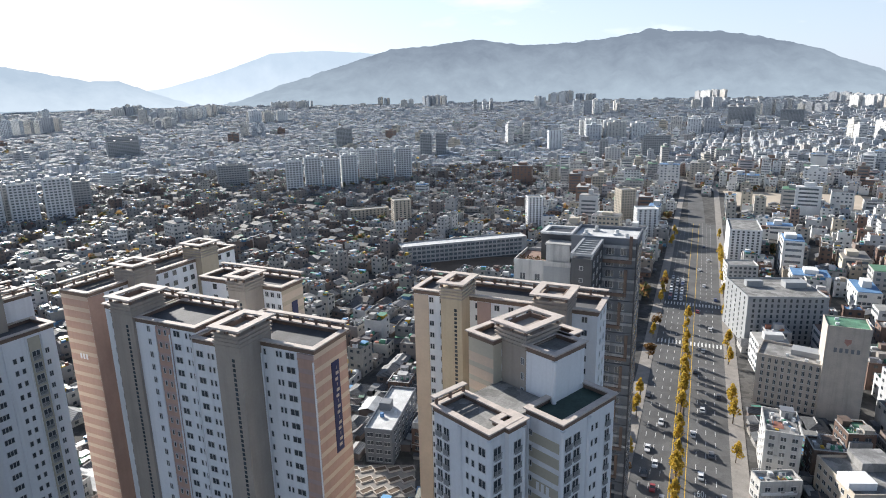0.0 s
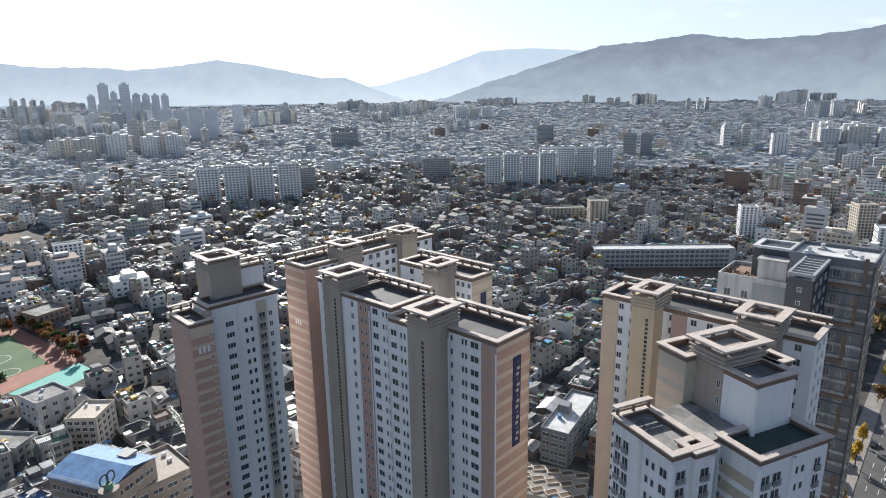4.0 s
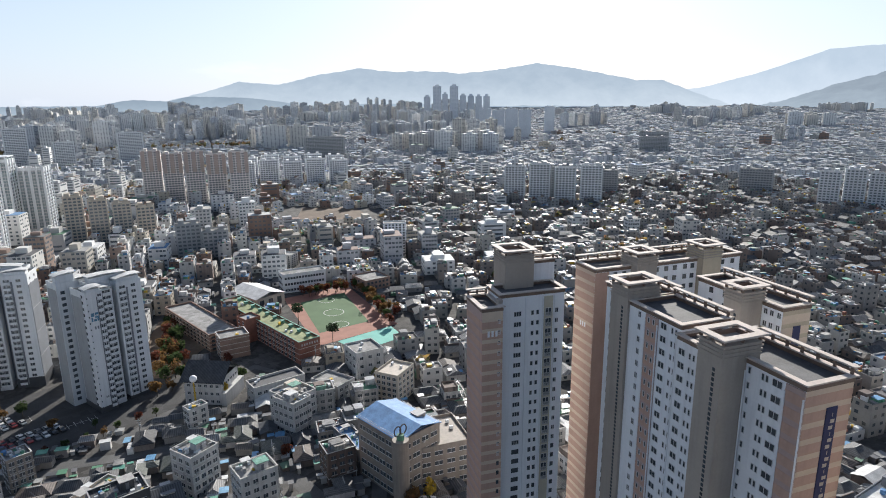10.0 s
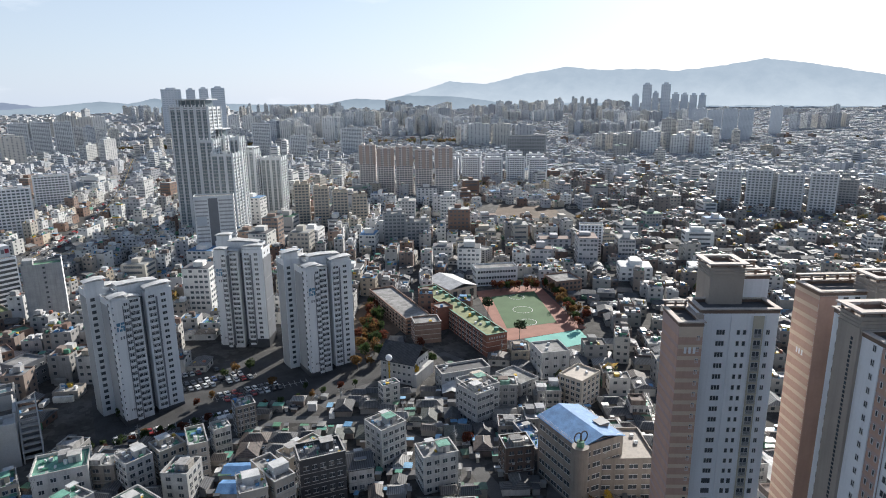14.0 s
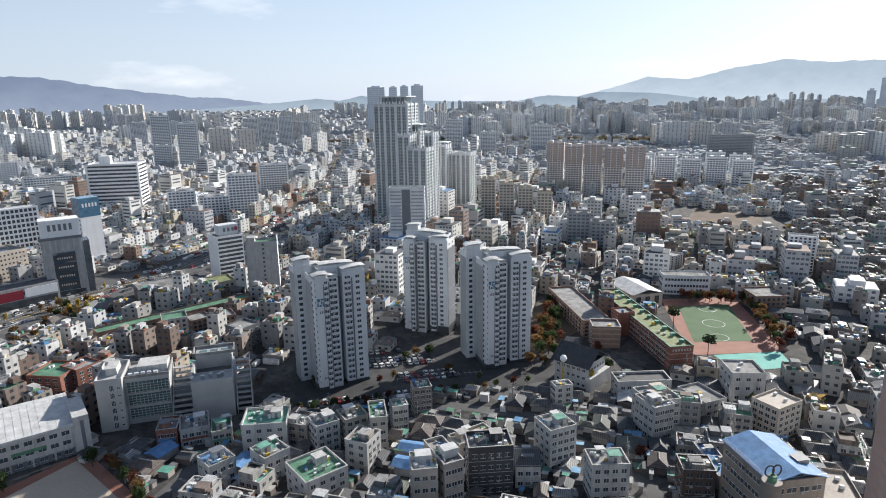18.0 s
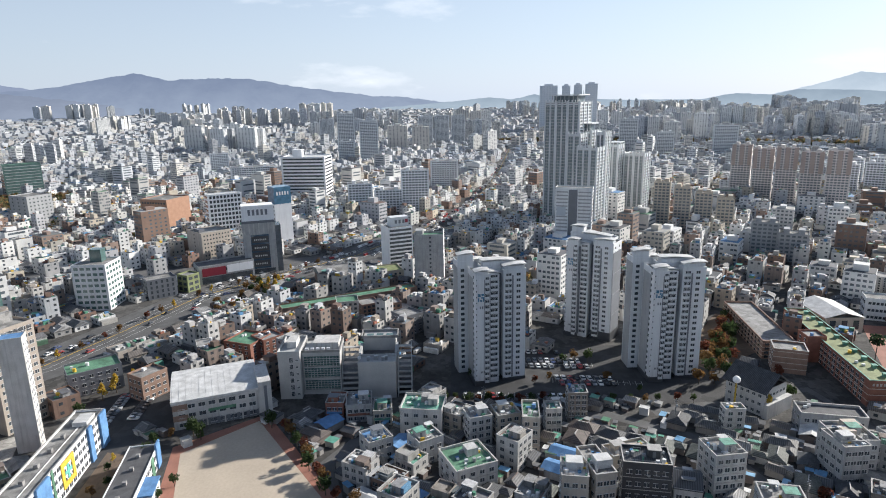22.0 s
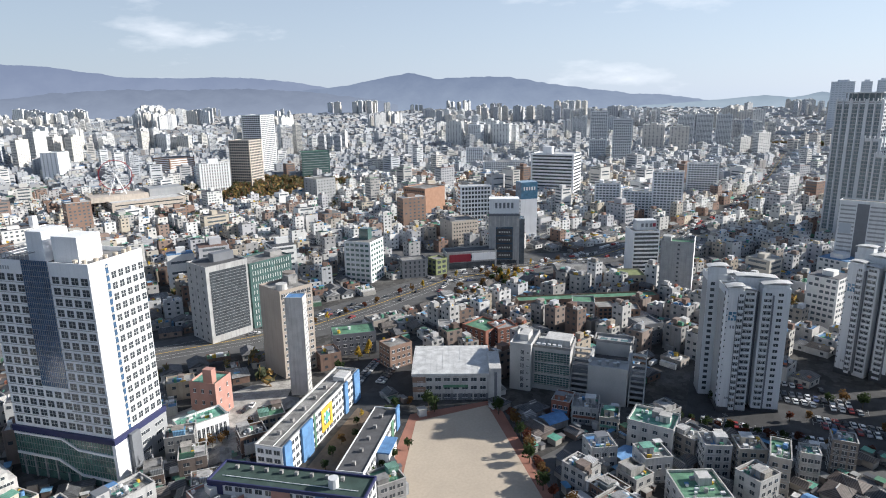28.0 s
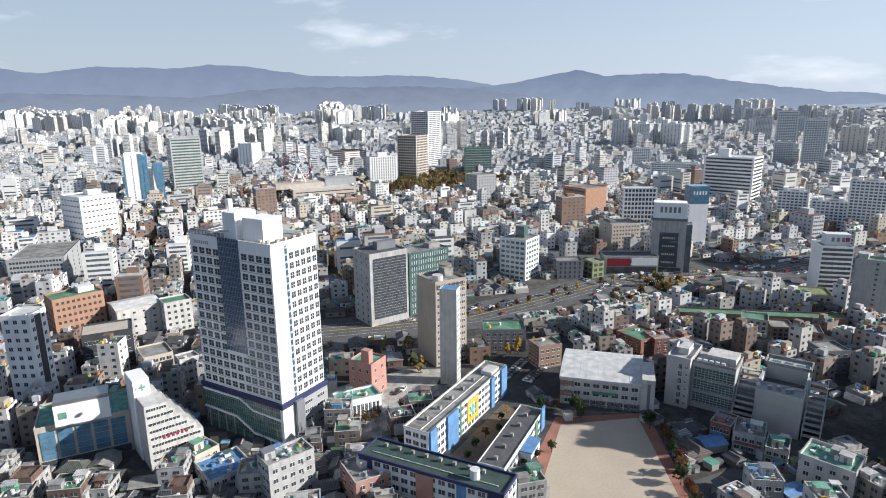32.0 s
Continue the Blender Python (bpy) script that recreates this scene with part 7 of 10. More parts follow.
block("white_flats", "white flats with cluttered roof", "house", -115.3, -266.9, 172.3, 8.8, 7.3, 11.4, wall="render_white",roof="concrete",floors=3,nx=3,ny=2,single=True)
block("bank_building", "beige bank with blue glazed bays and green roof", "bank", -63.7, -239.3, 159.5, 29.5, 20.0, 15.3, wall="sand_stone",roof="roof_teal",floors=4,nx=0,ny=3,single=True,win=(4.4,2.6),glass="glass_blue",split=4)
block("green_roof_house", "small house with green roof", "house", -85.8, -196.9, -174.5, 9.4, 9.4, 6.4, wall="beige",roof="roof_green",floors=2,nx=3,ny=2,single=True)
block("grey_flats", "pale grey flats with parapet roof", "house", -97.4, -160.4, 171.9, 15.7, 8.8, 13.9, wall="render_grey",roof="concrete",floors=4,nx=5,ny=3,single=True)
block("blue_roof_house", "long house under blue sheet roof", "house", -87.3, -183.0, 172.6, 14.8, 14.8, 4.9, wall="render_white",roof="roof_blue",floors=2,nx=5,ny=2,single=True)
block("red_house", "red rendered house with roof garden", "house", -114.7, -140.3, 162.0, 14.0, 14.0, 9.0, wall="salmon",roof="concrete",floors=3,nx=4,ny=2,single=True,head=[(0,2,5,4,2.6,"roof_white")])
block("theatre", "salmon brick theatre with teal roof", "theatre", -162.4, -195.9, -165.3, 11.3, 11.7, 15.0, wall="salmon",roof="roof_teal",floors=3,nx=2,ny=3,single=True,win=(1,1.6),head=[(-3,-2,3,4,6,"salmon")])
block("column_hall", "white hall with tall narrow windows and teal roof", "hall", -145.5, -183.2, 158.4, 17.8, 9.3, 8.5, wall="white_paint",roof="roof_teal",floors=1,nx=10,ny=3,single=True,win=(1.0,4.2))
block("stone_hospital", "beige stone hospital with dark vertical windows", "hospital", 138.3, 226.2, -34.7, 27.9, 15.7, 20.4, wall="sand_stone",roof="roof_grey",floors=7,nx=11,ny=4,single=True,win=(0.9,2.0),head=[(4,2,14,6,2.2,"grey_panel")])
block("hospital_wing", "beige blind hospital wing with crest sign", "hospital", 148.6, 216.6, -24.0, 13.9, 12.0, 37.3, wall="sand_stone",roof="roof_green",floors=10,nx=0,ny=0,parapet=0.5)
block("clinic_building", "pale grey clinic with rows of narrow windows", "clinic", 165.6, 298.3, -6.4, 36.8, 32.4, 23.9, wall="grey_panel",roof="roof_grey",floors=9,nx=12,ny=5,single=True,win=(1.0,1.6),head=[(10,3,10,6,3,"grey_panel"),(-9,4,8,4,3,"grey_panel")])
block("white_house", "narrow white house with flat roof and roof terrace", "house", 108.8, 183.0, -22.4, 10.6, 16.1, 16.5, wall="render_white",roof="concrete",floors=6,nx=3,ny=3,single=True)
block("white_shop", "low white shop with flat roof", "shop", 100.1, 167.3, 0.5, 12.8, 5.7, 7.0, wall="render_white",roof="concrete",floors=2,nx=3,ny=2,single=True)
block("market_hall", "wide low market building with patched flat roof", "market", 124.7, 162.5, -2.6, 19.8, 19.8, 10.4, wall="beige",roof="roof_grey",floors=3,nx=5,ny=6,head=[(4,6,10,8,3,"concrete"),(-6,-4,8,6,2.4,"white_paint")])
block("road_tower", "pale tower block beside the avenue", "tower block", 218.2, 443.4, -20.8, 20.7, 40.2, 23.5, wall="cool_white",roof="roof_grey",floors=12,nx=6,ny=3,win=(1.4,1.3))
block("blue_white_house", "white and blue six-storey house", "house", 183.7, 372.5, -13.3, 17.5, 14.0, 15.4, wall="render_white",roof="concrete",floors=6,nx=6,ny=3)
block("school_building", "long white school with blue window bands", "school building", 14.6, 459.4, 16.0, 97.8, 14.0, 12.8, wall="render_grey",roof="roof_white",floors=4,nx=26,ny=6,win=(3,1.8),glass="glass_mid")
block("tower_block", "beige tower block beside low houses", "tower block", 167.3, 567.7, 9.4, 14.1, 14.1, 31.3, wall="beige",roof="roof_grey",floors=13,nx=5,ny=4)
block("tower_block", "white tower block beside low houses", "tower block", 83.3, 564.9, 4.1, 13.4, 12.0, 26.7, wall="white_paint",roof="roof_grey",floors=13,nx=4,ny=4)
block("tower_block", "pale tower block with dark side", "tower block", 167.3, 506.8, -5.5, 17.0, 14.0, 25.1, wall="cool_white",roof="roof_white",floors=12,nx=4,ny=4)
block("tower_block", "beige tall block among houses", "tower block", -39.9, 580.1, 16.6, 16.4, 14.0, 24.1, wall="beige",roof="roof_grey",floors=12,nx=4,ny=4)
block("school_building", "long cream school wing", "school building", -76.0, 614.6, 20.8, 41.7, 12.0, 9.6, wall="beige",roof="roof_grey",floors=4,nx=10,ny=4)
block("tower_block", "twin grey tower blocks", "tower block", 221.8, 1243.3, 2.4, 25.9, 18.0, 39.3, wall="cool_white",roof="roof_grey",floors=20,nx=4,ny=4)
block("pink_tower", "white and pink tower block", "tower block", -383.1, 323.6, 52.3, 18.4, 9.9, 24.2, wall="white_paint",roof="roof_grey",floors=11,nx=6,ny=3)
block("brown_hall", "brown tiled corner building", "office building", -137.2, 131.4, 65.1, 18.4, 18.4, 14.5, wall="brown_tile",roof="brown_tile",floors=4,nx=4,ny=3,single=True,win=(2.6,1.4))
block("white_flats", "white flats with stair head", "house", -218.2, 163.6, 76.3, 13.6, 13.6, 11.9, wall="render_white",roof="concrete",floors=3,nx=3,ny=3,single=True)
block("temple", "temple hall with dark hipped tile roof and white walls", "temple", -245.3, 102.6, -231.8, 15.4, 16.4, 10.3, wall="render_white",roof="tile_roof",floors=3,nx=6,ny=6,single=True,win=(1.2,1.2))
block("white_house", "slim white four-storey house", "house", -222.3, 85.6, 93.8, 7.6, 4.9, 9.8, wall="render_white",roof="concrete",floors=4,nx=2,ny=2,single=True)
block("dark_house", "dark grey flats with lit windows", "house", -176.0, 43.6, 85.6, 14.2, 10.0, 16.5, wall="dark_panel",roof="slate_seam",floors=4,nx=5,ny=3,single=True)
block("white_flats", "white flats with balconies and dark stair bay", "house", -185.7, 69.6, 103.5, 10.4, 10.4, 14.6, wall="render_white",roof="concrete",floors=5,nx=4,ny=3,single=True)
block("roof_flats", "four-storey white flats with parapet", "house", -164.9, 79.3, 83.1, 11.9, 9.1, 12.5, wall="render_white",roof="concrete",floors=4,nx=4,ny=4,single=True)
block("grey_flats", "grey cube flats with stair head", "house", -200.3, 115.0, 94.2, 12.7, 12.7, 13.3, wall="render_grey",roof="concrete",floors=4,nx=5,ny=4,single=True,head=[(2,3,5,4,2.5,"beige")])
block("green_roof_flats", "pale flats with bright green roof", "house", -217.5, -30.5, 87.3, 16.0, 13.0, 10.3, wall="render_white",roof="roof_teal",floors=3,nx=4,ny=3,single=True,head=[(1,2,4,3,2.6,"concrete")])
block("terrace_flats", "white flats with ribbon balconies", "house", -209.9, -9.6, 113.2, 8.7, 8.7, 10.9, wall="render_white",roof="concrete",floors=4,nx=3,ny=3,single=True)
block("terrace_flats", "beige flats with ribbon balconies", "house", -212.4, 0.8, 110.7, 8.8, 8.8, 11.0, wall="beige",roof="concrete",floors=4,nx=3,ny=3,single=True)
block("round_corner_flats", "brick-fronted flats with an arched corner", "house", -208.4, 9.9, 90.5, 6.1, 13.0, 13.5, wall="sand_stone",roof="roof_green",floors=4,nx=2,ny=3,single=True)
block("patch_roof_flats", "flats with patched green roofs", "house", -183.9, -11.6, 119.0, 14.7, 14.7, 9.0, wall="render_white",roof="roof_green",floors=3,nx=4,ny=3,single=True,head=[(2,2,4,4,2.6,"render_white")])
block("solar_roof_house", "white house with solar panels on the roof", "house", -197.4, -27.5, 126.3, 9.6, 9.6, 8.6, wall="render_white",roof="roof_grey",floors=2,nx=3,ny=2,single=True)
block("blue_roof_house", "corner house with blue roof", "house", -197.6, -45.2, 125.3, 9.2, 9.2, 7.4, wall="render_white",roof="roof_blue",floors=2,nx=3,ny=2,single=True)
block("brick_shop", "row of brick shops with sign boards", "shop", -225.2, -66.8, 93.0, 7.2, 10.0, 7.0, wall="brick",roof="roof_grey",floors=2,nx=3,ny=2,single=True)
block("brick_shop", "blue-topped shop house with sign boards", "shop", -225.9, -57.9, 102.1, 10.2, 12.0, 6.5, wall="render_grey",roof="concrete",floors=2,nx=4,ny=2,single=True)
block("beige_shop", "small beige shop house", "shop", -223.5, -47.8, 99.7, 7.2, 11.0, 5.4, wall="beige",roof="roof_green",floors=2,nx=3,ny=2,single=True)
block("brick_house", "red brick house with green roof", "house", -278.0, -125.7, 163.5, 15.8, 15.8, 10.6, wall="brick",roof="roof_green",floors=4,nx=3,ny=4,single=True)
block("brick_house", "red brick house with flat roof", "house", -281.2, -116.9, 143.2, 11.4, 11.4, 10.8, wall="brick",roof="concrete",floors=4,nx=3,ny=3,single=True)
block("grey_house", "white house with roof terrace", "house", -273.6, -144.8, 120.9, 9.3, 12.0, 9.1, wall="render_white",roof="concrete",floors=3,nx=3,ny=2,single=True)
block("white_flats", "white flats with green roof edge", "house", -340.5, -91.3, 107.6, 12.7, 12.0, 10.4, wall="render_white",roof="roof_green",floors=4,nx=4,ny=3,single=True)
block("brick_flats", "brown brick flats with stair head", "house", -340.6, -79.1, 122.6, 11.3, 12.0, 9.1, wall="brick_brown",roof="roof_grey",floors=4,nx=4,ny=3,single=True)
block("brick_flats", "brown brick flats with pale roof", "house", -340.5, -64.9, 111.8, 9.3, 12.0, 9.9, wall="brick_brown",roof="concrete",floors=4,nx=3,ny=3,single=True)
block("brick_school", "long red brick school block with green railed roof", "school building", -289.4, 153.5, 87.8, 11.4, 88.2, 10.7, wall="brick",roof="roof_olive",floors=4,nx=0,ny=20,single=True,win=(2.4,1.5),cap="roof_teal")
block("pink_school", "pink brick school wing with flat roof", "school building", -321.5, 131.3, 88.6, 15.0, 59.6, 8.3, wall="brick_brown",roof="concrete",floors=4,nx=5,ny=12,single=True,win=(1.8,1.3),cap="brick_brown")
block("pink_school", "pink brick school end block with pale bands", "school building", -281.0, 130.1, 76.0, 13.9, 11.0, 10.6, wall="brick_brown",roof="concrete",floors=4,nx=0,ny=3,single=True,cap="coping")
block("brick_school", "small red brick link block", "school building", -293.5, 145.7, 93.2, 8.7, 9.0, 12.2, wall="brick",roof="concrete",floors=4,nx=0,ny=2,single=True)
block("gymnasium", "school gymnasium with pale shallow pitched roof", "school hall", -342.5, 176.9, -265.4, 19.8, 29.2, 7.8, wall="beige",roof="roof_white",floors=1,nx=3,ny=4,win=(3,5))
block("white_school", "white school wing with long window bands", "school building", -351.3, 215.0, 72.3, 28.8, 12.0, 11.9, wall="cool_white",roof="roof_grey",floors=3,nx=14,ny=3,win=(2.6,1.5))
block("white_flats", "white six-storey flats beside the school", "house", -408.0, 238.2, 120.8, 11.6, 11.6, 9.4, wall="render_white",roof="concrete",floors=6,nx=3,ny=4,win=(1.2,1.0))
block("brown_flats", "brown tiled flats with flat roof", "house", -316.4, 245.6, 81.2, 18.3, 18.3, 8.5, wall="brick_brown",roof="roof_grey",floors=3,nx=6,ny=3,single=True)
block("low_hall", "long low building with dark rimmed roof", "house", -226.1, 122.2, 82.7, 22.6, 9.3, 7.5, wall="render_grey",roof="roof_dark",floors=2,nx=8,ny=2,single=True,cap="coping")
block("tiled_hall", "four-storey brown tiled hall with blue sheet roof", "hall", -143.2, 120.2, 89.2, 16.6, 22.0, 20.7, wall="brown_tile",roof="roof_blue",floors=5,nx=4,ny=6,single=True,win=(2.7,1.5),cap="brown_tile")
block("blue_roof_annex", "low curved shop under a blue roof", "house", -165.3, 117.2, 80.7, 6.0, 19.5, 7.0, wall="slate",roof="roof_blue",floors=2,nx=1,ny=4,single=True)
block("grey_flats", "five-storey grey flats with dark glazed bay", "house", -196.1, 112.0, -259.6, 9.0, 11.7, 13.2, wall="render_grey",roof="concrete",floors=4,nx=4,ny=4,single=True,head=[(2,2,4,3,2.6,"beige")])
block("grey_flats", "grey flats with cluttered roof terrace", "house", -206.8, 138.1, -257.9, 10.5, 15.3, 8.2, wall="render_grey",roof="roof_grey",floors=3,nx=3,ny=4,single=True)
block("cream_flats", "cream flats with pale roof terrace", "house", -188.7, 157.2, 108.8, 13.9, 11.0, 12.6, wall="beige",roof="sand_stone",floors=5,nx=4,ny=4,single=True)
block("twin_flats", "pale narrow flats with stepped white roof", "house", -168.1, 21.2, 87.6, 7.8, 10.0, 16.4, wall="sand_stone",roof="roof_white",floors=4,nx=3,ny=3,single=True,head=[(0,1,5,4,2.8,"roof_white")])
block("twin_flats", "pale flats with lilac roof and stair room", "house", -171.7, 28.0, -254.1, 6.5, 15.3, 16.9, wall="sand_stone",roof="roof_grey",floors=4,nx=3,ny=5,single=True,head=[(1,-2,5,4,2.8,"roof_white")])
block("terrace_house", "cream house with broad pale roof terrace", "house", -192.5, 41.6, 112.6, 15.3, 7.5, 9.0, wall="beige",roof="sand_stone",floors=3,nx=4,ny=2,single=True)
block("brown_flats", "brown five-storey flats at the car park edge", "house", -228.9, 28.7, 93.9, 7.5, 7.1, 11.8, wall="brown_tile",roof="concrete",floors=5,nx=3,ny=2,single=True)
block("narrow_house", "narrow white house with glazed balconies", "house", -219.4, 18.7, -263.1, 6.0, 6.5, 9.5, wall="render_white",roof="roof_teal",floors=3,nx=3,ny=2,single=True)
block("slate_roof_house", "white house under a dark slate roof", "house", -178.0, 57.0, 79.1, 8.2, 11.5, 7.2, wall="render_white",roof="roof_dark",floors=2,nx=3,ny=2,single=True)
block("glass_house", "dark blue grey building with pale metal roof", "office building", -20.4, 205.8, 77.4, 31.5, 9.8, 12.3, wall="slate",roof="roof_white",floors=4,nx=6,ny=3,win=(2.0,1.4),head=[(0,2,4,4,3,"slate")])

# ---- roofs and fittings of the placed halls ----
OB = bpy.data.objects


def size_of(name):
    me = OB[name].children[0].data
    xs, ys, zs = [v.co.x for v in me.vertices], [v.co.y for v in me.vertices], [v.co.z for v in me.vertices]
    return max(xs), max(ys), max(zs)


def vault_roof(name, material, rise_h, over=0.5, along="x", label="", ribs=0):
    """A shallow arched metal roof over a placed hall."""
    hx, hy, h = size_of(name)
    s, n = Shape(), 14
    hx, hy = hx + over, hy + over
    for j in range(n + 1):
        u = -1 + 2 * j / n
        z = h + 0.9 + rise_h * (1 - u * u)
        a, b = ((-hx, u * hy, z), (hx, u * hy, z)) if along == "x" else ((u * hx, hy, z), (u * hx, -hy, z))
        s.v += [a, b]
    s.f += [(2 * j, 2 * j + 1, 2 * j + 3, 2 * j + 2) for j in range(n)]
    k = len(s.v)
    s.v += [(x, y, h) for x, y, z in s.v]
    s.f += [tuple(range(0, 2 * n + 2, 2)) + tuple(k + q for q in range(2 * n, -1, -2)), tuple(range(2 * n + 1, 0, -2)) + tuple(k + q for q in range(1, 2 * n + 2, 2))]
    s.f += [(0, 1, k + 1, k), (2 * n, 2 * n + 1, k + 2 * n + 1, k + 2 * n)]
    part("arched_roof", s, M[material], OB[name], label)
    for i in range(ribs):
        r_ = Shape()
        c = -0.96 + 1.92 * i / (ribs - 1)
        for j in range(n):
            u0, u1 = -1 + 2 * j / n, -1 + 2 * (j + 1) / n
            z0, z1 = h + 0.9 + rise_h * (1 - u0 * u0), h + 0.9 + rise_h * (1 - u1 * u1)
            p, q = ((c * hx, u0 * hy, z0), (c * hx, u1 * hy, z1)) if along == "x" else ((u0 * hx, c * hy, z0), (u1 * hx, c * hy, z1))
            r_.tube(p, q, 0.09, n=4)
        part("roof_rib", r_, M[material], OB[name])


def pitched(name, material, rise_h, kind="gable", along="x", label="", over=0.6):
    hx, hy, h = size_of(name)
    s = Shape()
    if kind == "hip":
        s.hip(-hx, hx, -hy, hy, h + 0.95, h + 0.95 + rise_h, over, 0.3)
    elif along == "x":
        s.gable(-hx, hx, -hy, hy, h + 1.0, h + 1.0 + rise_h, over, 0.2)
    else:
        s.gable(-hy, hy, -hx, hx, h + 1.0, h + 1.0 + rise_h, over, 0.2)
    part("pitched_roof", s, M[material], OB[name], label, at=None if kind == "hip" or along == "x" else pose(0, 0, 0, 0, 0, 90))


vault_roof("school_hall", "roof_white", 1.3, 0.4, "x", "pale arched metal roof with standing seams", ribs=14)
pitched("tiled_hall", "roof_blue", 2.2, along="y", label="bright blue shallow pitched sheet roof", over=0.5)
pitched("slate_roof_house", "slate_seam", 2.6, label="dark slate pitched roof", over=0.3)
vault_roof("pavilion_hall", "roof_grey", 2.2, 1.2, "x", "broad grey arched metal roof")
pitched("temple", "tile_roof", 5.2, along="y", label="steep dark tiled gable roof", over=1.4)
part("terrace", Shape().box(-8.6, 8.6, -10.4, -8.2, 0, 6.0), M["render_white"], OB["temple"], "white stepped terrace")
pitched("gymnasium", "roof_white", 2.6, along="y", label="pale shallow pitched roof")
pitched("white_store", "roof_white", 1.6, label="pale sloped metal roof")
# ring sculpture and round stair tower on the tiled hall
hx, hy, h = size_of("tiled_hall")
part("round_tower", Shape().tube((-hx, -hy, 0), (-hx, -hy, h + 1.5), 2.6, 2.6, 20), M["brown_tile"], OB["tiled_hall"], "round corner tower")
for dx in (-1.1, 1.1):
    s = Shape()
    for i in range(16):
        a, b = 2 * math.pi * i / 16, 2 * math.pi * (i + 1) / 16
        s.tube((-hx + dx + 1.3 * math.cos(a), -hy, h + 4.6 + 1.6 * math.sin(a)), (-hx + dx + 1.3 * math.cos(b), -hy, h + 4.6 + 1.6 * math.sin(b)), 0.22, n=6)
    part("ring_sculpture", s, M["dark_panel"], OB["tiled_hall"], "dark ring sculpture")
part("sculpture_cage", Shape().tube((-hx, -hy, h - 2.5), (-hx, -hy, h + 3.2), 1.4, 1.1, 12), M["roof_green"], OB["tiled_hall"], "green lattice cage")
# domed finial of the temple
hx, hy, h = size_of("temple")
fin = thing("golden_pole", "gold pole carrying a white globe before the temple", "ornament", -238, 92, 0)
part("pole", Shape().tube((0, 0, 0), (0, 0, 13), 0.5, 0.25, 8), M["yellow_paint"], fin)
g_ = bmesh.new()
bmesh.ops.create_uvsphere(g_, u_segments=14, v_segments=10, radius=1.5)
me = bpy.data.meshes.new("globe")
g_.to_mesh(me)
g_.free()
me.materials.append(M["white_paint"])
part("globe", me, None, fin, at=pose(0, 0, 14))
# clutter on flat roofs: condenser units, tanks, hatches
for ob in [o for o in OB if o.parent is None and o.get("category") in ("house", "hospital", "clinic", "school building", "civic building", "office building", "bank")]:
    x, y = ob.matrix_basis.translation.x, ob.matrix_basis.translation.y
    if math.hypot(x, y) > 330 or not ob.children or ob.name.startswith(("temple", "classroom")):
        continue
    me = ob.children[0].data
    hx, hy, h = max(v.co.x for v in me.vertices), max(v.co.y for v in me.vertices), max(v.co.z for v in me.vertices)
    for _ in range(int(min(4, hx * hy / 30)) + 1):
        px, py = random.uniform(-0.75, 0.75) * hx, random.uniform(-0.75, 0.75) * hy
        if random.random() < 0.3:
            part("water_tank", Shape().tube((px, py, h + 0.06), (px, py, h + 1.5), 0.75, 0.75, 12), M[random.choice(["roof_blue", "yellow_paint", "cool_white"])], ob)
        else:
            part("condenser", Shape().box(px - 0.6, px + 0.6, py - 0.4, py + 0.4, h + 0.06, h + 1.0), M["cool_white"], ob)


# courtyard garden between the wings, and the hall's fittings
ts2 = OB["spotted_tower"]
s, g_ = Shape(), random.Random(8)
for w0, w1, y_, turn in ((-3.1, 3.1, -3.82, 0), (-3.6, 3.6, -3.32, 90)):
    for i in range(18):
        for j in range(3):
            u, z, r = w0 + 0.9 + j * 1.9 + (i % 2) * 0.8, 2.2 + i * 2.3 + g_.uniform(-0.3, 0.3), g_.choice([0.35, 0.5, 0.6])
            c, q = math.cos(radians(turn)), math.sin(radians(turn))
            s.tube((u * c - y_ * q, u * q + y_ * c, z), (u * c - (y_ - 0.06) * q, u * q + (y_ - 0.06) * c, z), r, r, 10)
part("round_plates", s, M["slate"], ts2, "grey round plates scattered over the walls")["kind"] = "stuff"
hall = OB["school_hall"]
hx, hy, h = 16.45, 14.95, 11.2
part("stair_tower", Shape().box(hx - 0.5, hx + 4.5, -hy - 0.6, hy - 12, 0, h + 3.2), M["render_white"], hall)
# a thin dark sheet on the wall stands in for the shade behind the pillars
part("undercroft", Shape().box(-hx + 5.6, hx - 0.6, -hy - 0.06, -hy + 0.02, 0.1, 2.9), M["slate"], hall, "dark sheet painted as the shaded open ground storey")
for i in range(5):
    part("pillar", Shape().box(-hx + 5.2 + i * 6.7, -hx + 5.8 + i * 6.7, -hy - 0.4, -hy + 0.02, 0, 3.2), M["render_white"], hall)
part("eaves_band", Shape().box(-hx - 0.3, hx + 0.3, -hy - 0.35, -hy + 0.02, 10.6, 11.5), M["render_white"], hall)
part("stair_glazing", Shape().box(hx + 1.6, hx + 2.8, -hy - 0.72, -hy - 0.58, 1, h + 1.5), M["slate"], hall)
part("tile_panel", Shape().box(-hx - 0.05, -hx + 5.5, -hy - 0.15, -hy - 0.02, 3.6, 6.0), M["brick_brown"], hall, "brown tiled panel")
part("tile_panel", Shape().box(-hx - 0.05, -hx + 5.5, -hy - 0.15, -hy - 0.02, 8, h), M["brick_brown"], hall, "brown tiled panel")
part("banner", Shape().box(-3.5, 7, -hy - 0.22, -hy - 0.1, 5.7, 6.9), M["roof_green"], hall, "green banner with small pale marks")

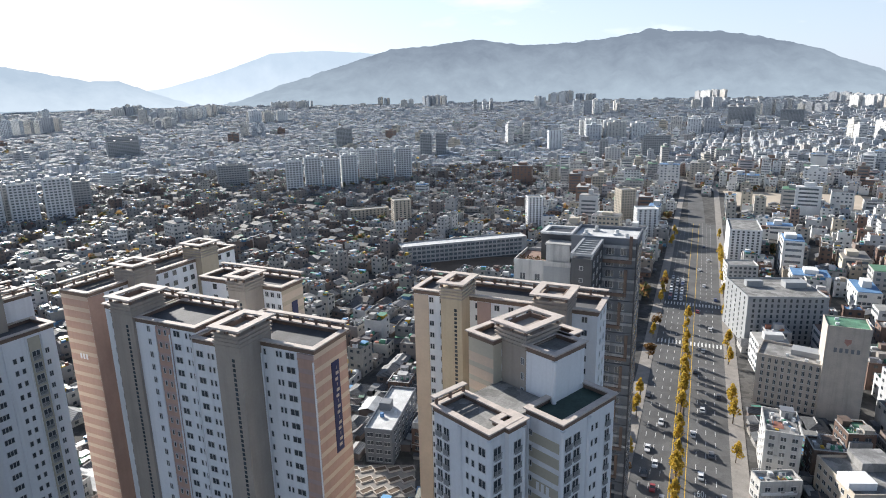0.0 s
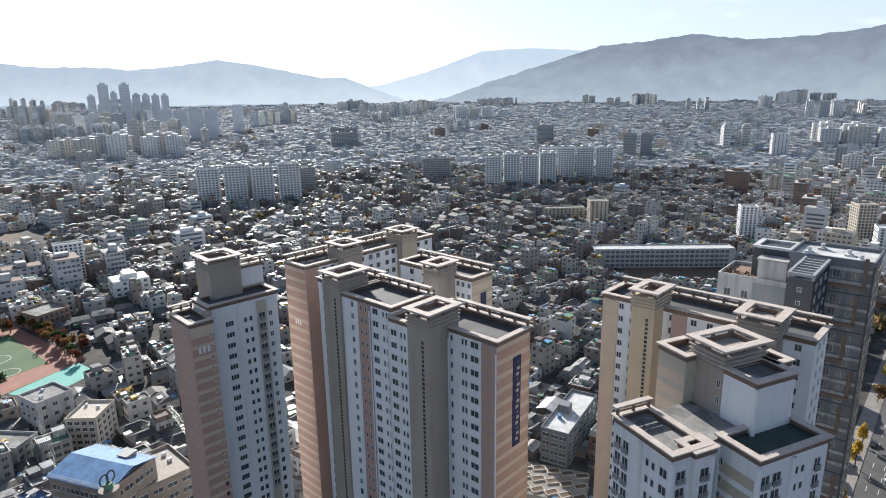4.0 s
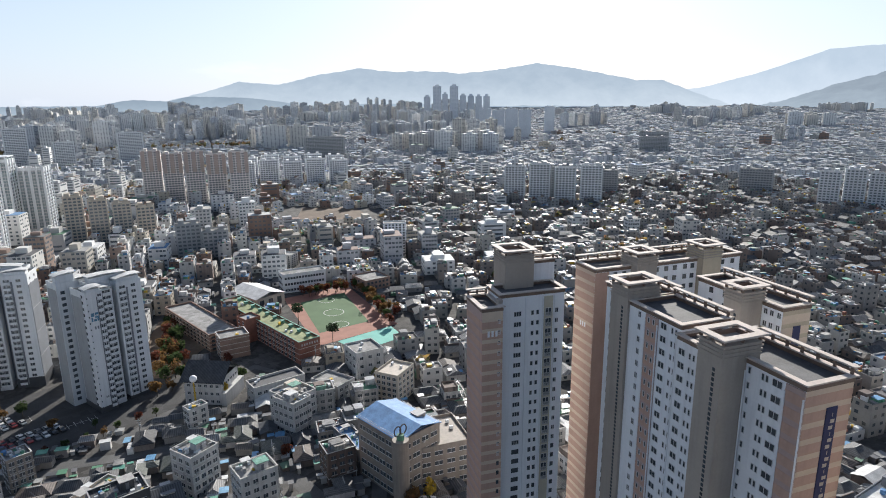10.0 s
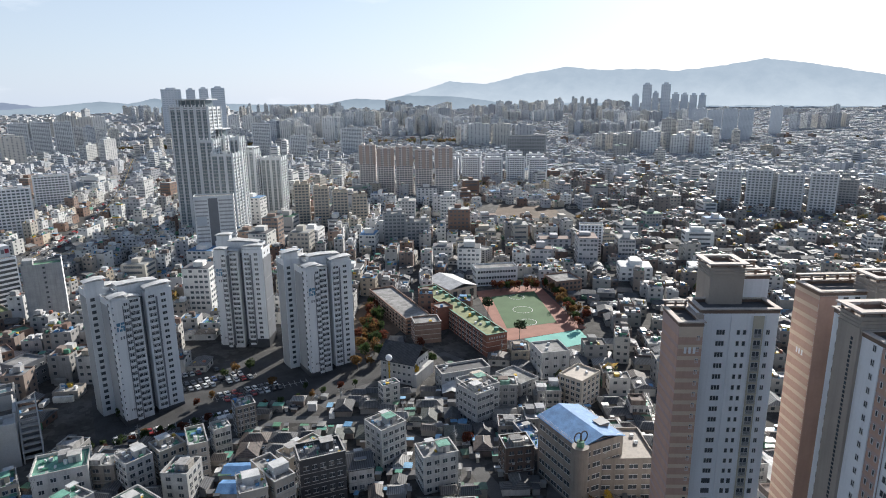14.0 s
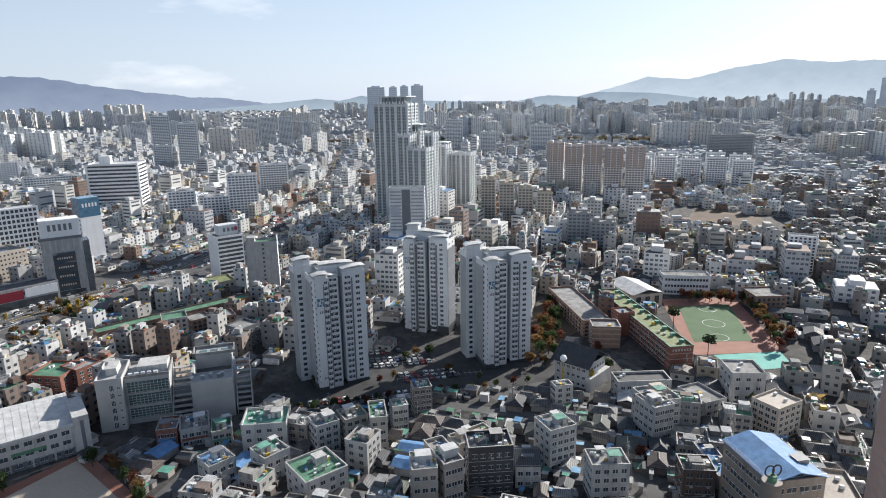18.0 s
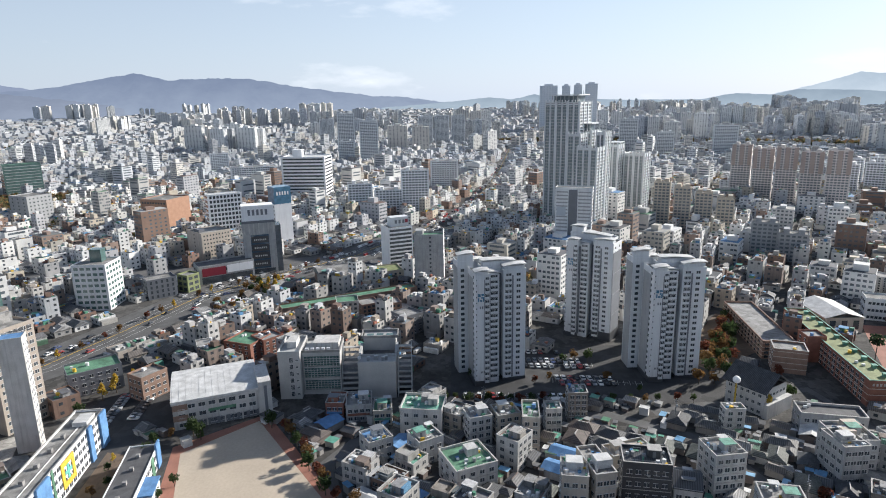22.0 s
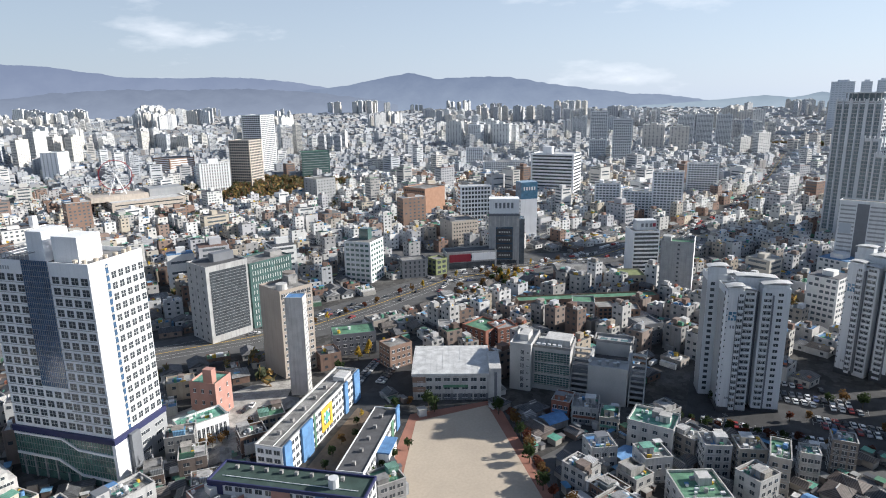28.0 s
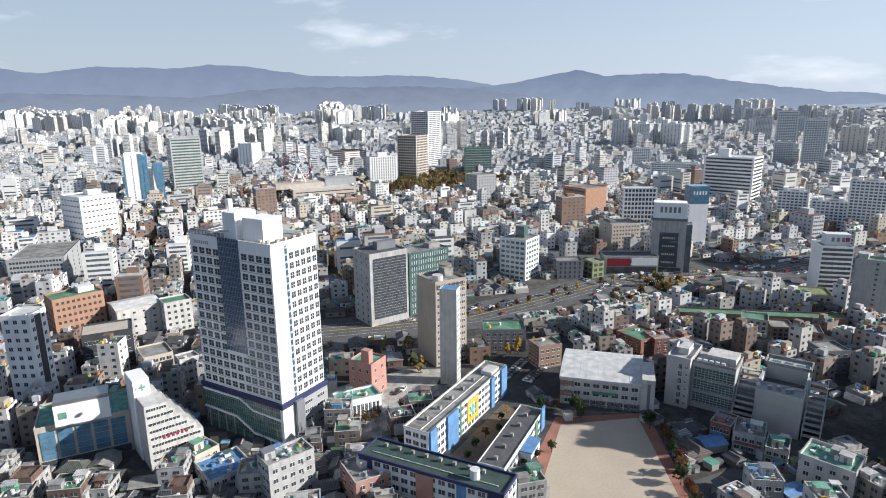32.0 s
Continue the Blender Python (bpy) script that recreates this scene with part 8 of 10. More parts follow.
# vents along the brick school roof, bands on the pink school
bs = OB["brick_school"]
hx, hy, h = size_of("brick_school")
for i in range(10):
    y = -hy * 0.86 + hy * 1.72 * i / 9
    part("roof_vent", Shape().box(hx - 3.6, hx - 2.0, y - 0.8, y + 0.8, h + 0.06, h + 1.5).box(hx - 3.9, hx - 1.7, y - 1.1, y + 1.1, h + 1.5, h + 1.62), M["roof_teal"], bs)
bars(bs, (-hx, -hy - 0.05), (hx, -hy - 0.05), h - 1.6, hx * 1.7, 1.1, 7, "coping", "name_sign")
for i in range(3):
    part("stone_band", Shape().ring(-hx - 0.06, hx + 0.06, -hy - 0.06, hy + 0.06, 0.3, h * (i + 1) / 4 - 0.25, h * (i + 1) / 4), M["sand_stone"], bs)
for nm in ("pink_school", "pink_school.001"):
    hx, hy, h = size_of(nm)
    for i in range(4):
        part("stone_band", Shape().ring(-hx - 0.06, hx + 0.06, -hy - 0.06, hy + 0.06, 0.3, h * (i + 1) / 4 - 0.5, h * (i + 1) / 4 - 0.2), M["sand_stone"], OB[nm])

# tall blue bays of the bank, fins and terraces of the culture centre
bk = OB["bank_building"]
hx, hy, h = size_of("bank_building")
for i in range(5):
    x0 = -hx + 1.2 + i * (2 * hx - 2) / 5
    x1 = x0 + (2 * hx - 2) / 5 - 0.9
    part("glazed_bay", Shape().box(x0, x1, -hy - 0.25, -hy + 0.02, 3.6, h - 1.2), M["curtain_blue"], bk, "tall blue glass bay")
    for k in range(1, 5):
        part("glazing_bar", Shape().box(x0, x1, -hy - 0.32, -hy - 0.26, 3.6 + k * (h - 4.8) / 5, 3.75 + k * (h - 4.8) / 5), M["steel"], bk)
part("shop_front", Shape().box(-hx + 0.8, hx - 0.8, -hy - 0.2, -hy + 0.02, 0.3, 3.0), M["glass"], bk, "dark glazed ground floor")
# crest and plain lettering bars on the blind hospital wing
hw_ = OB["hospital_wing"]
hx, hy, h = size_of("hospital_wing")
part("crest", Shape().prism([(-1.1, 0), (0, -1.3), (1.1, 0), (1.1, 1.3), (-1.1, 1.3)], 0, 0.08), M["salmon"], hw_, "dark red shield sign", at=pose(0, -hy - 0.02, h - 5.5, 90, 0, 0))
bars(hw_, (-hx, -hy), (hx, -hy), h - 9.5, hx * 1.3, 1.7, 5, "slate", "name_sign")

# showroom front: red panel between white frames over a glazed ground floor
sr = OB["showroom"]
hx, hy, h = size_of("showroom")
part("red_panel", Shape().box(-hx * 0.9, -hx * 0.05, -hy - 0.35, -hy - 0.08, h * 0.45, h * 0.92), M["crimson"], sr, "large dark red advertising panel")
part("white_frame", Shape().box(0, hx * 0.95, -hy - 0.4, -hy - 0.08, h * 0.5, h * 0.95), M["white_paint"], sr)
part("shop_glass", Shape().box(-hx * 0.92, hx * 0.92, -hy - 0.3, -hy - 0.08, 0.3, h * 0.4), M["glass"], sr)
# pitch markings
for r0, cx, cy in ((5.0, -318, 211), (5.0, -277, 192)):
    s = Shape()
    for i in range(20):
        a, b = 2 * math.pi * i / 20, 2 * math.pi * (i + 1) / 20
        s.prism([(cx + r0 * math.cos(a), cy + r0 * math.sin(a)), (cx + r0 * math.cos(b), cy + r0 * math.sin(b)), (cx + (r0 - 0.3) * math.cos(b), cy + (r0 - 0.3) * math.sin(b)), (cx + (r0 - 0.3) * math.cos(a), cy + (r0 - 0.3) * math.sin(a))][::-1], 0.1, 0.13)
    plate("pitch_lines", s, M["lane_paint"], "structure", "white painted pitch curve", "marking")

# ---- sports grounds, car parks ----
def patch(name, pts, material, z, label, category="ground"):
    s = Shape()
    s.v = [(x, y, z) for x, y in pts]
    s.f = [tuple(range(len(pts)))]
    me = s.mesh(name, M[material])
    bm = bmesh.new()
    bm.from_mesh(me)
    bmesh.ops.recalc_face_normals(bm, faces=bm.faces)
    if bm.faces[0].normal.z < 0:
        bmesh.ops.reverse_faces(bm, faces=bm.faces)
    bm.to_mesh(me)
    bm.free()
    return tagged(new(name, me), label, category, "", "structure")


patch("playground", [(-197, -122), (-224, -96), (-168, -50), (-128, -72), (-120, -90), (-146, -104)], "track", 0.05, "red rubber surround of a school ground")
patch("playground_sand", [(-193, -117), (-218, -97), (-168, -55), (-135, -72), (-128, -86), (-147, -97)], "sand", 0.09, "pale sandy school playground")
take(-172, -84, 35, 76, 44, 1)
take(-163, -135, 15, 75, 48, 0)
patch("running_track", [(-341, 194), (-334, 239), (-273, 219), (-254, 215), (-259, 165)], "track", 0.05, "red running track round a school pitch")
patch("pitch", [(-326, 197), (-323, 228), (-269, 206), (-274, 176)], "turf", 0.09, "green artificial turf football pitch")
patch("court", [(-257, 176), (-254.5, 210), (-237, 204.5), (-238, 176)], "court", 0.10, "turquoise ball court")
take(-297, 203, -18, 90, 54, 1)
take(-247, 193, 0, 24, 38, 1)
s = Shape()
c0 = Vector((-296, 201, 0.12))
for i in range(28):
    a, b = 2 * math.pi * i / 28, 2 * math.pi * (i + 1) / 28
    s.prism([(c0.x + 6 * math.cos(a), c0.y + 6 * math.sin(a)), (c0.x + 6 * math.cos(b), c0.y + 6 * math.sin(b)),
             (c0.x + 5.7 * math.cos(b), c0.y + 5.7 * math.sin(b)), (c0.x + 5.7 * math.cos(a), c0.y + 5.7 * math.sin(a))][::-1], 0.1, 0.13)
plate("pitch_lines", s, M["lane_paint"], "structure", "white painted pitch circle", "marking")
patch("car_park", [(-236, -22), (-290, -26), (-306, 60), (-276, 98), (-248, 100), (-240, 40)], "tarmac", 0.04, "asphalt car park between apartment towers")
take(-268, 32, 97, 120, 50, 0)
s = Shape()
for row_, (x, y0, n) in enumerate(((-246.5, -16, 16), (-261.5, 22, 16), (-279.5, 8, 14), (-295, -10, 12))):
    for i in range(n):
        s.box(x - 2.4, x + 2.4, y0 + i * 2.6, y0 + i * 2.6 + 0.12, 0.05, 0.07)
    s.box(x - 0.06, x + 0.06, y0, y0 + (n - 1) * 2.6, 0.05, 0.07)
plate("bay_lines", s, M["lane_paint"], "structure", "white painted parking bay lines", "marking")
patch("forecourt", [(-140, -163), (-176, -172), (-202, -186), (-188, -200), (-135, -215), (-128, -182)], "forecourt_slab", 0.05, "pale paved forecourt")
take(-160, -188, 20, 50, 36, 0)
patch("yard", [(-178, -150), (-215, -160), (-240, -150), (-228, -132), (-200, -125)], "tarmac", 0.04, "asphalt school car park")
patch("yard", [(-222, -172), (-205, -160), (-214, -140), (-262, -150), (-262, -176)], "tarmac", 0.045, "asphalt car park with parked cars")
take(-236, -162, 10, 50, 34, 0)
patch("excavation", [(-560, 340), (-620, 385), (-580, 430), (-510, 400)], "soil", 0.05, "bare earth building site")
patch("excavation", [(-470, 330), (-560, 300), (-580, 330), (-480, 380)], "soil", 0.06, "bare earth building site")
take(-560, 375, 35, 120, 90, 0)
patch("courtyard_garden", [(-140, -133), (-192, -144.5), (-190, -130), (-150, -121)], "soil", 0.05, "planted school courtyard with earth beds")
patch("sports_ground", [(300, 640), (420, 600), (460, 680), (330, 730)], "sand", 0.05, "sandy sports ground beside a school")
take(375, 662, -20, 150, 90, 0)
patch("school_yard", [(-10, 420), (95, 415), (95, 455), (-10, 458)], "soil", 0.05, "bare brown school yard")
take(42, 437, 0, 110, 44, 0)
patch("park_ground", [(-560, -560), (-760, -560), (-790, -680), (-700, -770), (-560, -680)], "ground", 0.05, "park ground under trees")
take(-665, -650, 0, 220, 180, 0)

patch("tree_belt", [(-262, 78), (-274, 72), (-356, 122), (-350, 144), (-300, 124)], "soil", 0.035, "leaf-strewn earth under a belt of trees")
take(-308, 108, 148, 100, 16, 0)

# planted court between the towers
patch("garden_court", [(-35.6, 189.9), (-11.6, 189.0), (-10.9, 171.6), (-33.0, 172.3)], "pavement", 0.05, "paved court with planting beds between towers")
take(-23, 181, 20, 30, 26, 0)
for i in range(5):
    for j in range(3):
        u, v_ = (i + 0.5) / 5, (j + 0.5) / 3
        qa, qb, qc, qd = [Vector(p) for p in [(-35.6, 189.9), (-11.6, 189.0), (-10.9, 171.6), (-33.0, 172.3)]]
        c = qa.lerp(qb, u).lerp(qd.lerp(qc, u), v_)
        bed = thing("planting_bed", "low stone-edged planting bed with brown shrubs", "planter", c.x, c.y, 20 + 8 * j, group="planting beds")
        part("edge", Shape().ring(-2.2, 2.2, -1.3, 1.3, 0.3, 0.05, 0.55), M["sand_stone"], bed)
        part("soil", Shape().box(-1.9, 1.9, -1.0, 1.0, 0.05, 0.42), M["soil"], bed)

# ---- markings and pavements of the avenue ----
def ribbon(name, pts, width, material, z, label, category="marking"):
    s = Shape()
    for i, (x, y) in enumerate(pts):
        a, b = pts[max(i - 1, 0)], pts[min(i + 1, len(pts) - 1)]
        dx, dy = b[0] - a[0], b[1] - a[1]
        ln = math.hypot(dx, dy)
        s.v += [(x - dy / ln * width / 2, y + dx / ln * width / 2, z), (x + dy / ln * width / 2, y - dx / ln * width / 2, z)]
        if i:
            s.f.append((2 * i - 2, 2 * i - 1, 2 * i + 1, 2 * i))
    return plate(name, s, M[material], "structure", label, category)


for side in (-1, 1):
    s = Shape()
    p, q = on_r1(-60, side * 18.2), on_r1(700, side * 18.2)
    w_ = 5.4
    s.prism([on_r1(-60, side * 18.2 - w_ / 2 * -1), on_r1(-60, side * 18.2 - w_ / 2), on_r1(700, side * 18.2 - w_ / 2), on_r1(700, side * 18.2 + w_ / 2)][::-1], 0, 0.16)
    me = s.mesh("pavement", M["pavement"])
    tagged(new("pavement", me), "pale paved footway with kerb along the avenue", "pavement", "", "structure")
    take(*on_r1(320, side * 18.2), r1_deg, 760, w_, 0.3)
s = Shape()
for off in (-12.6, -9.4, -6.3, 4.6, 7.7, 10.9):
    k = -30.0
    while k < 420:
        s.prism([on_r1(k, off + 0.09), on_r1(k, off - 0.09), on_r1(k + 3.2, off - 0.09), on_r1(k + 3.2, off + 0.09)][::-1], 0.03, 0.055)
        k += 8
plate("lane_lines", s, M["lane_paint"], "structure", "white dashed lane lines", "marking")
for off in (-3.2, 1.6):
    ribbon("centre_line", [on_r1(-30, off), on_r1(420, off)], 0.22, "yellow_paint", 0.05, "yellow centre line")
s = Shape().prism([on_r1(-12, -2.4), on_r1(-12, -0.6), on_r1(118, -0.6), on_r1(118, -2.4)], 0, 0.3)
tagged(new("median", s.mesh("median", M["soil"])), "planted median strip with kerb", "median", "", "structure")
for k0 in (126, 186):
    s = Shape()
    for i in range(18):
        o = -14.5 + i * 1.7
        s.prism([on_r1(k0, o + 0.35), on_r1(k0, o - 0.35), on_r1(k0 + 5, o - 0.35), on_r1(k0 + 5, o + 0.35)][::-1], 0.03, 0.055)
    plate("crosswalk", s, M["lane_paint"], "structure", "white striped crosswalk", "marking")
tx = bpy.data.curves.new("speed_marking", "FONT")
tx.body, tx.size, tx.align_x = "60", 3.2, "CENTER"
tx.materials.append(M["lane_paint"])
to = new("speed_marking", tx)
to.matrix_basis = pose(*on_r1(3, 6.2), 0.07, 0, 0, r1_deg - 90) @ Matrix.Diagonal((0.7, 1.6, 1, 1))
tagged(to, "white painted speed figure on asphalt", "marking", "", "structure")
ribbon("centre_line", ROAD2, 0.5, "yellow_paint", 0.06, "yellow centre line of the curved avenue")
for off in (-9.0, -4.6, 4.6, 9.0):
    pts = []
    for i, (x, y) in enumerate(ROAD2[:8]):
        a, b = ROAD2[max(i - 1, 0)], ROAD2[min(i + 1, len(ROAD2) - 1)]
        ln = math.hypot(b[0] - a[0], b[1] - a[1])
        pts.append((x - (b[1] - a[1]) / ln * off, y + (b[0] - a[0]) / ln * off))
    ribbon("lane_line", pts, 0.2, "lane_paint", 0.055, "white lane line")

# ---- the sea of small houses ----
rng = np.random.default_rng(7)


def in_view(a):
    return -44 < a < 178


def yaw_of(x, y):
    return math.degrees(math.atan2(-x, y))


def boxes_mesh(name, arr, material):
    """Many upright boxes in one mesh: rows of x, y, turn, half width, half depth, z0, z1."""
    n = len(arr)
    c, s = np.cos(arr[:, 2]), np.sin(arr[:, 2])
    v = np.zeros((n, 8, 3))
    for i, (sx, sy) in enumerate(((-1, -1), (1, -1), (1, 1), (-1, 1))):
        dx, dy = sx * arr[:, 3], sy * arr[:, 4]
        for k in (0, 4):
            v[:, i + k, 0] = arr[:, 0] + dx * c - dy * s
            v[:, i + k, 1] = arr[:, 1] + dx * s + dy * c
            v[:, i + k, 2] = arr[:, 5] if k == 0 else arr[:, 6]
    quad = np.array([(0, 1, 5, 4), (1, 2, 6, 5), (2, 3, 7, 6), (3, 0, 4, 7), (4, 5, 6, 7)])
    f = (quad[None] + 8 * np.arange(n)[:, None, None]).reshape(-1, 4)
    return quads_mesh(name, v.reshape(-1, 3), f, material)


def trays_mesh(name, arr, material, rim=0.22, sink=0.75):
    """The same boxes with a roof sunk behind a rim."""
    n = len(arr)
    c, s = np.cos(arr[:, 2]), np.sin(arr[:, 2])
    v = np.zeros((n, 16, 3))
    for i, (sx, sy) in enumerate(((-1, -1), (1, -1), (1, 1), (-1, 1))):
        for k in range(4):
            inset = rim if k > 1 else 0.0
            dx, dy = sx * (arr[:, 3] - inset), sy * (arr[:, 4] - inset)
            v[:, i + 4 * k, 0] = arr[:, 0] + dx * c - dy * s
            v[:, i + 4 * k, 1] = arr[:, 1] + dx * s + dy * c
            v[:, i + 4 * k, 2] = arr[:, 5] if k == 0 else arr[:, 6] - (sink if k == 3 else 0.0)
    quad = np.array([(4 * k + i, 4 * k + (i + 1) % 4, 4 * k + 4 + (i + 1) % 4, 4 * k + 4 + i) for k in range(3) for i in range(4)] + [(12, 13, 14, 15)])
    f = (quad[None] + 16 * np.arange(n)[:, None, None]).reshape(-1, 4)
    return quads_mesh(name, v.reshape(-1, 3), f, material)


def quads_mesh(name, v, f, material):
    me = bpy.data.meshes.new(name)
    me.vertices.add(len(v))
    me.vertices.foreach_set("co", np.ascontiguousarray(v, dtype=np.float32).ravel())
    me.loops.add(len(f) * 4)
    me.loops.foreach_set("vertex_index", np.ascontiguousarray(f, dtype=np.int32).ravel())
    me.polygons.add(len(f))
    me.polygons.foreach_set("loop_start", np.arange(0, len(f) * 4, 4, dtype=np.int32))
    me.polygons.foreach_set("use_smooth", np.zeros(len(f), dtype=bool))
    me.update(calc_edges=True)
    me.materials.append(material)
    return me


def gables_mesh(name, arr, material):
    """Pitched roofs: rows of x, y, turn, half width, half depth, eaves z, ridge z; the ridge runs along the width."""
    n = len(arr)
    c, s = np.cos(arr[:, 2]), np.sin(arr[:, 2])
    v = np.zeros((n, 8, 3))
    for i, (sx, sy, up) in enumerate(((-1, -1, 0), (1, -1, 0), (1, 1, 0), (-1, 1, 0), (-0.8, 0, 1), (0.8, 0, 1), (1, 0, 0), (-1, 0, 0))):
        dx, dy = sx * arr[:, 3], sy * arr[:, 4]
        v[:, i, 0] = arr[:, 0] + dx * c - dy * s
        v[:, i, 1] = arr[:, 1] + dx * s + dy * c
        v[:, i, 2] = arr[:, 6] if up else arr[:, 5]
    quad = np.array([(0, 1, 5, 4), (2, 3, 4, 5), (1, 6, 2, 5), (3, 7, 0, 4)])
    f = (quad[None] + 8 * np.arange(n)[:, None, None]).reshape(-1, 4)
    me = quads_mesh(name, v.reshape(-1, 3), f, material)
    return me


def wall_panes(arr, per, storey, ww, wh, sides=(0, 1, 2, 3)):
    """Thin window panes on box walls. Returns quads as rows of four points."""
    out = []
    for side in sides:
        ang = arr[:, 2] + side * math.pi / 2
        half = arr[:, 3] if side % 2 == 0 else arr[:, 4]
        off = (arr[:, 4] if side % 2 == 0 else arr[:, 3]) + 0.07
        ux, uy = np.cos(ang), np.sin(ang)
        nx, ny = uy, -ux
        levels = np.maximum(1, ((arr[:, 6] - arr[:, 5]) / storey).astype(int))
        for k in range(int(levels.max())):
            ok = levels > k
            for j in range(per):
                t = (j + 0.5) / per * 2 - 1
                keep = ok & (rng.random(len(arr)) < 0.85)
                a = arr[keep]
                if not len(a):
                    continue
                cx = a[:, 0] + nx[keep] * off[keep] + ux[keep] * half[keep] * t * 0.92
                cy = a[:, 1] + ny[keep] * off[keep] + uy[keep] * half[keep] * t * 0.92
                hw = np.minimum(ww / 2, half[keep] / per * 0.75)
                z0 = a[:, 5] + (k + 0.3) * (a[:, 6] - a[:, 5]) / levels[keep]
                q = np.zeros((len(a), 4, 3))
                for m_, (sg, up) in enumerate(((-1, 0), (1, 0), (1, 1), (-1, 1))):
                    q[:, m_, 0], q[:, m_, 1] = cx + ux[keep] * hw * sg, cy + uy[keep] * hw * sg
                    q[:, m_, 2] = z0 + up * wh
                out.append(q)
    q = np.concatenate(out)
    return q.reshape(-1, 3), np.arange(len(q) * 4).reshape(-1, 4)


def stuff(name, me, label, category):
    return tagged(new(name, me), label, category, "", "stuff")


def lots(r0, r1, cell_x, cell_y, turn, keep=0.9):
    """Building lots on a turned, jittered grid with lanes left between the rows, inside a ring of the plan."""
    out = []
    c, s = math.cos(turn), math.sin(turn)
    n = int(r1 / min(cell_x, cell_y)) + 2
    for i in range(-n, n + 1):
        for j in range(-n, n + 1):
            gx = i * cell_x + (i // 6) * 4.0 + rng.uniform(-0.12, 0.12) * cell_x
            gy = j * cell_y + (j // 2) * 3.6 + rng.uniform(-0.12, 0.12) * cell_y
            x, y = gx * c - gy * s, gx * s + gy * c
            r = math.hypot(x, y)
            if r0 <= r < r1 and rng.random() < keep and in_view(yaw_of(x, y)):
                out.append((x, y, r))
    return out


def district_turn(x, y):
    """Streets turn slowly from quarter to quarter."""
    return radians(65) + 0.5 * noise.noise(Vector((x / 420, y / 420, 3.1)))


def tall_share(x, y):
    """How built-up a quarter is: the old quarter towards the sun is low, the centre to the west is higher."""
    a = yaw_of(x, y)
    return 0.07 + 0.42 * max(0.0, min(1.0, (a - 44) / 45)) + 0.3 * max(0.0, min(1.0, (-8 - a) / 15))


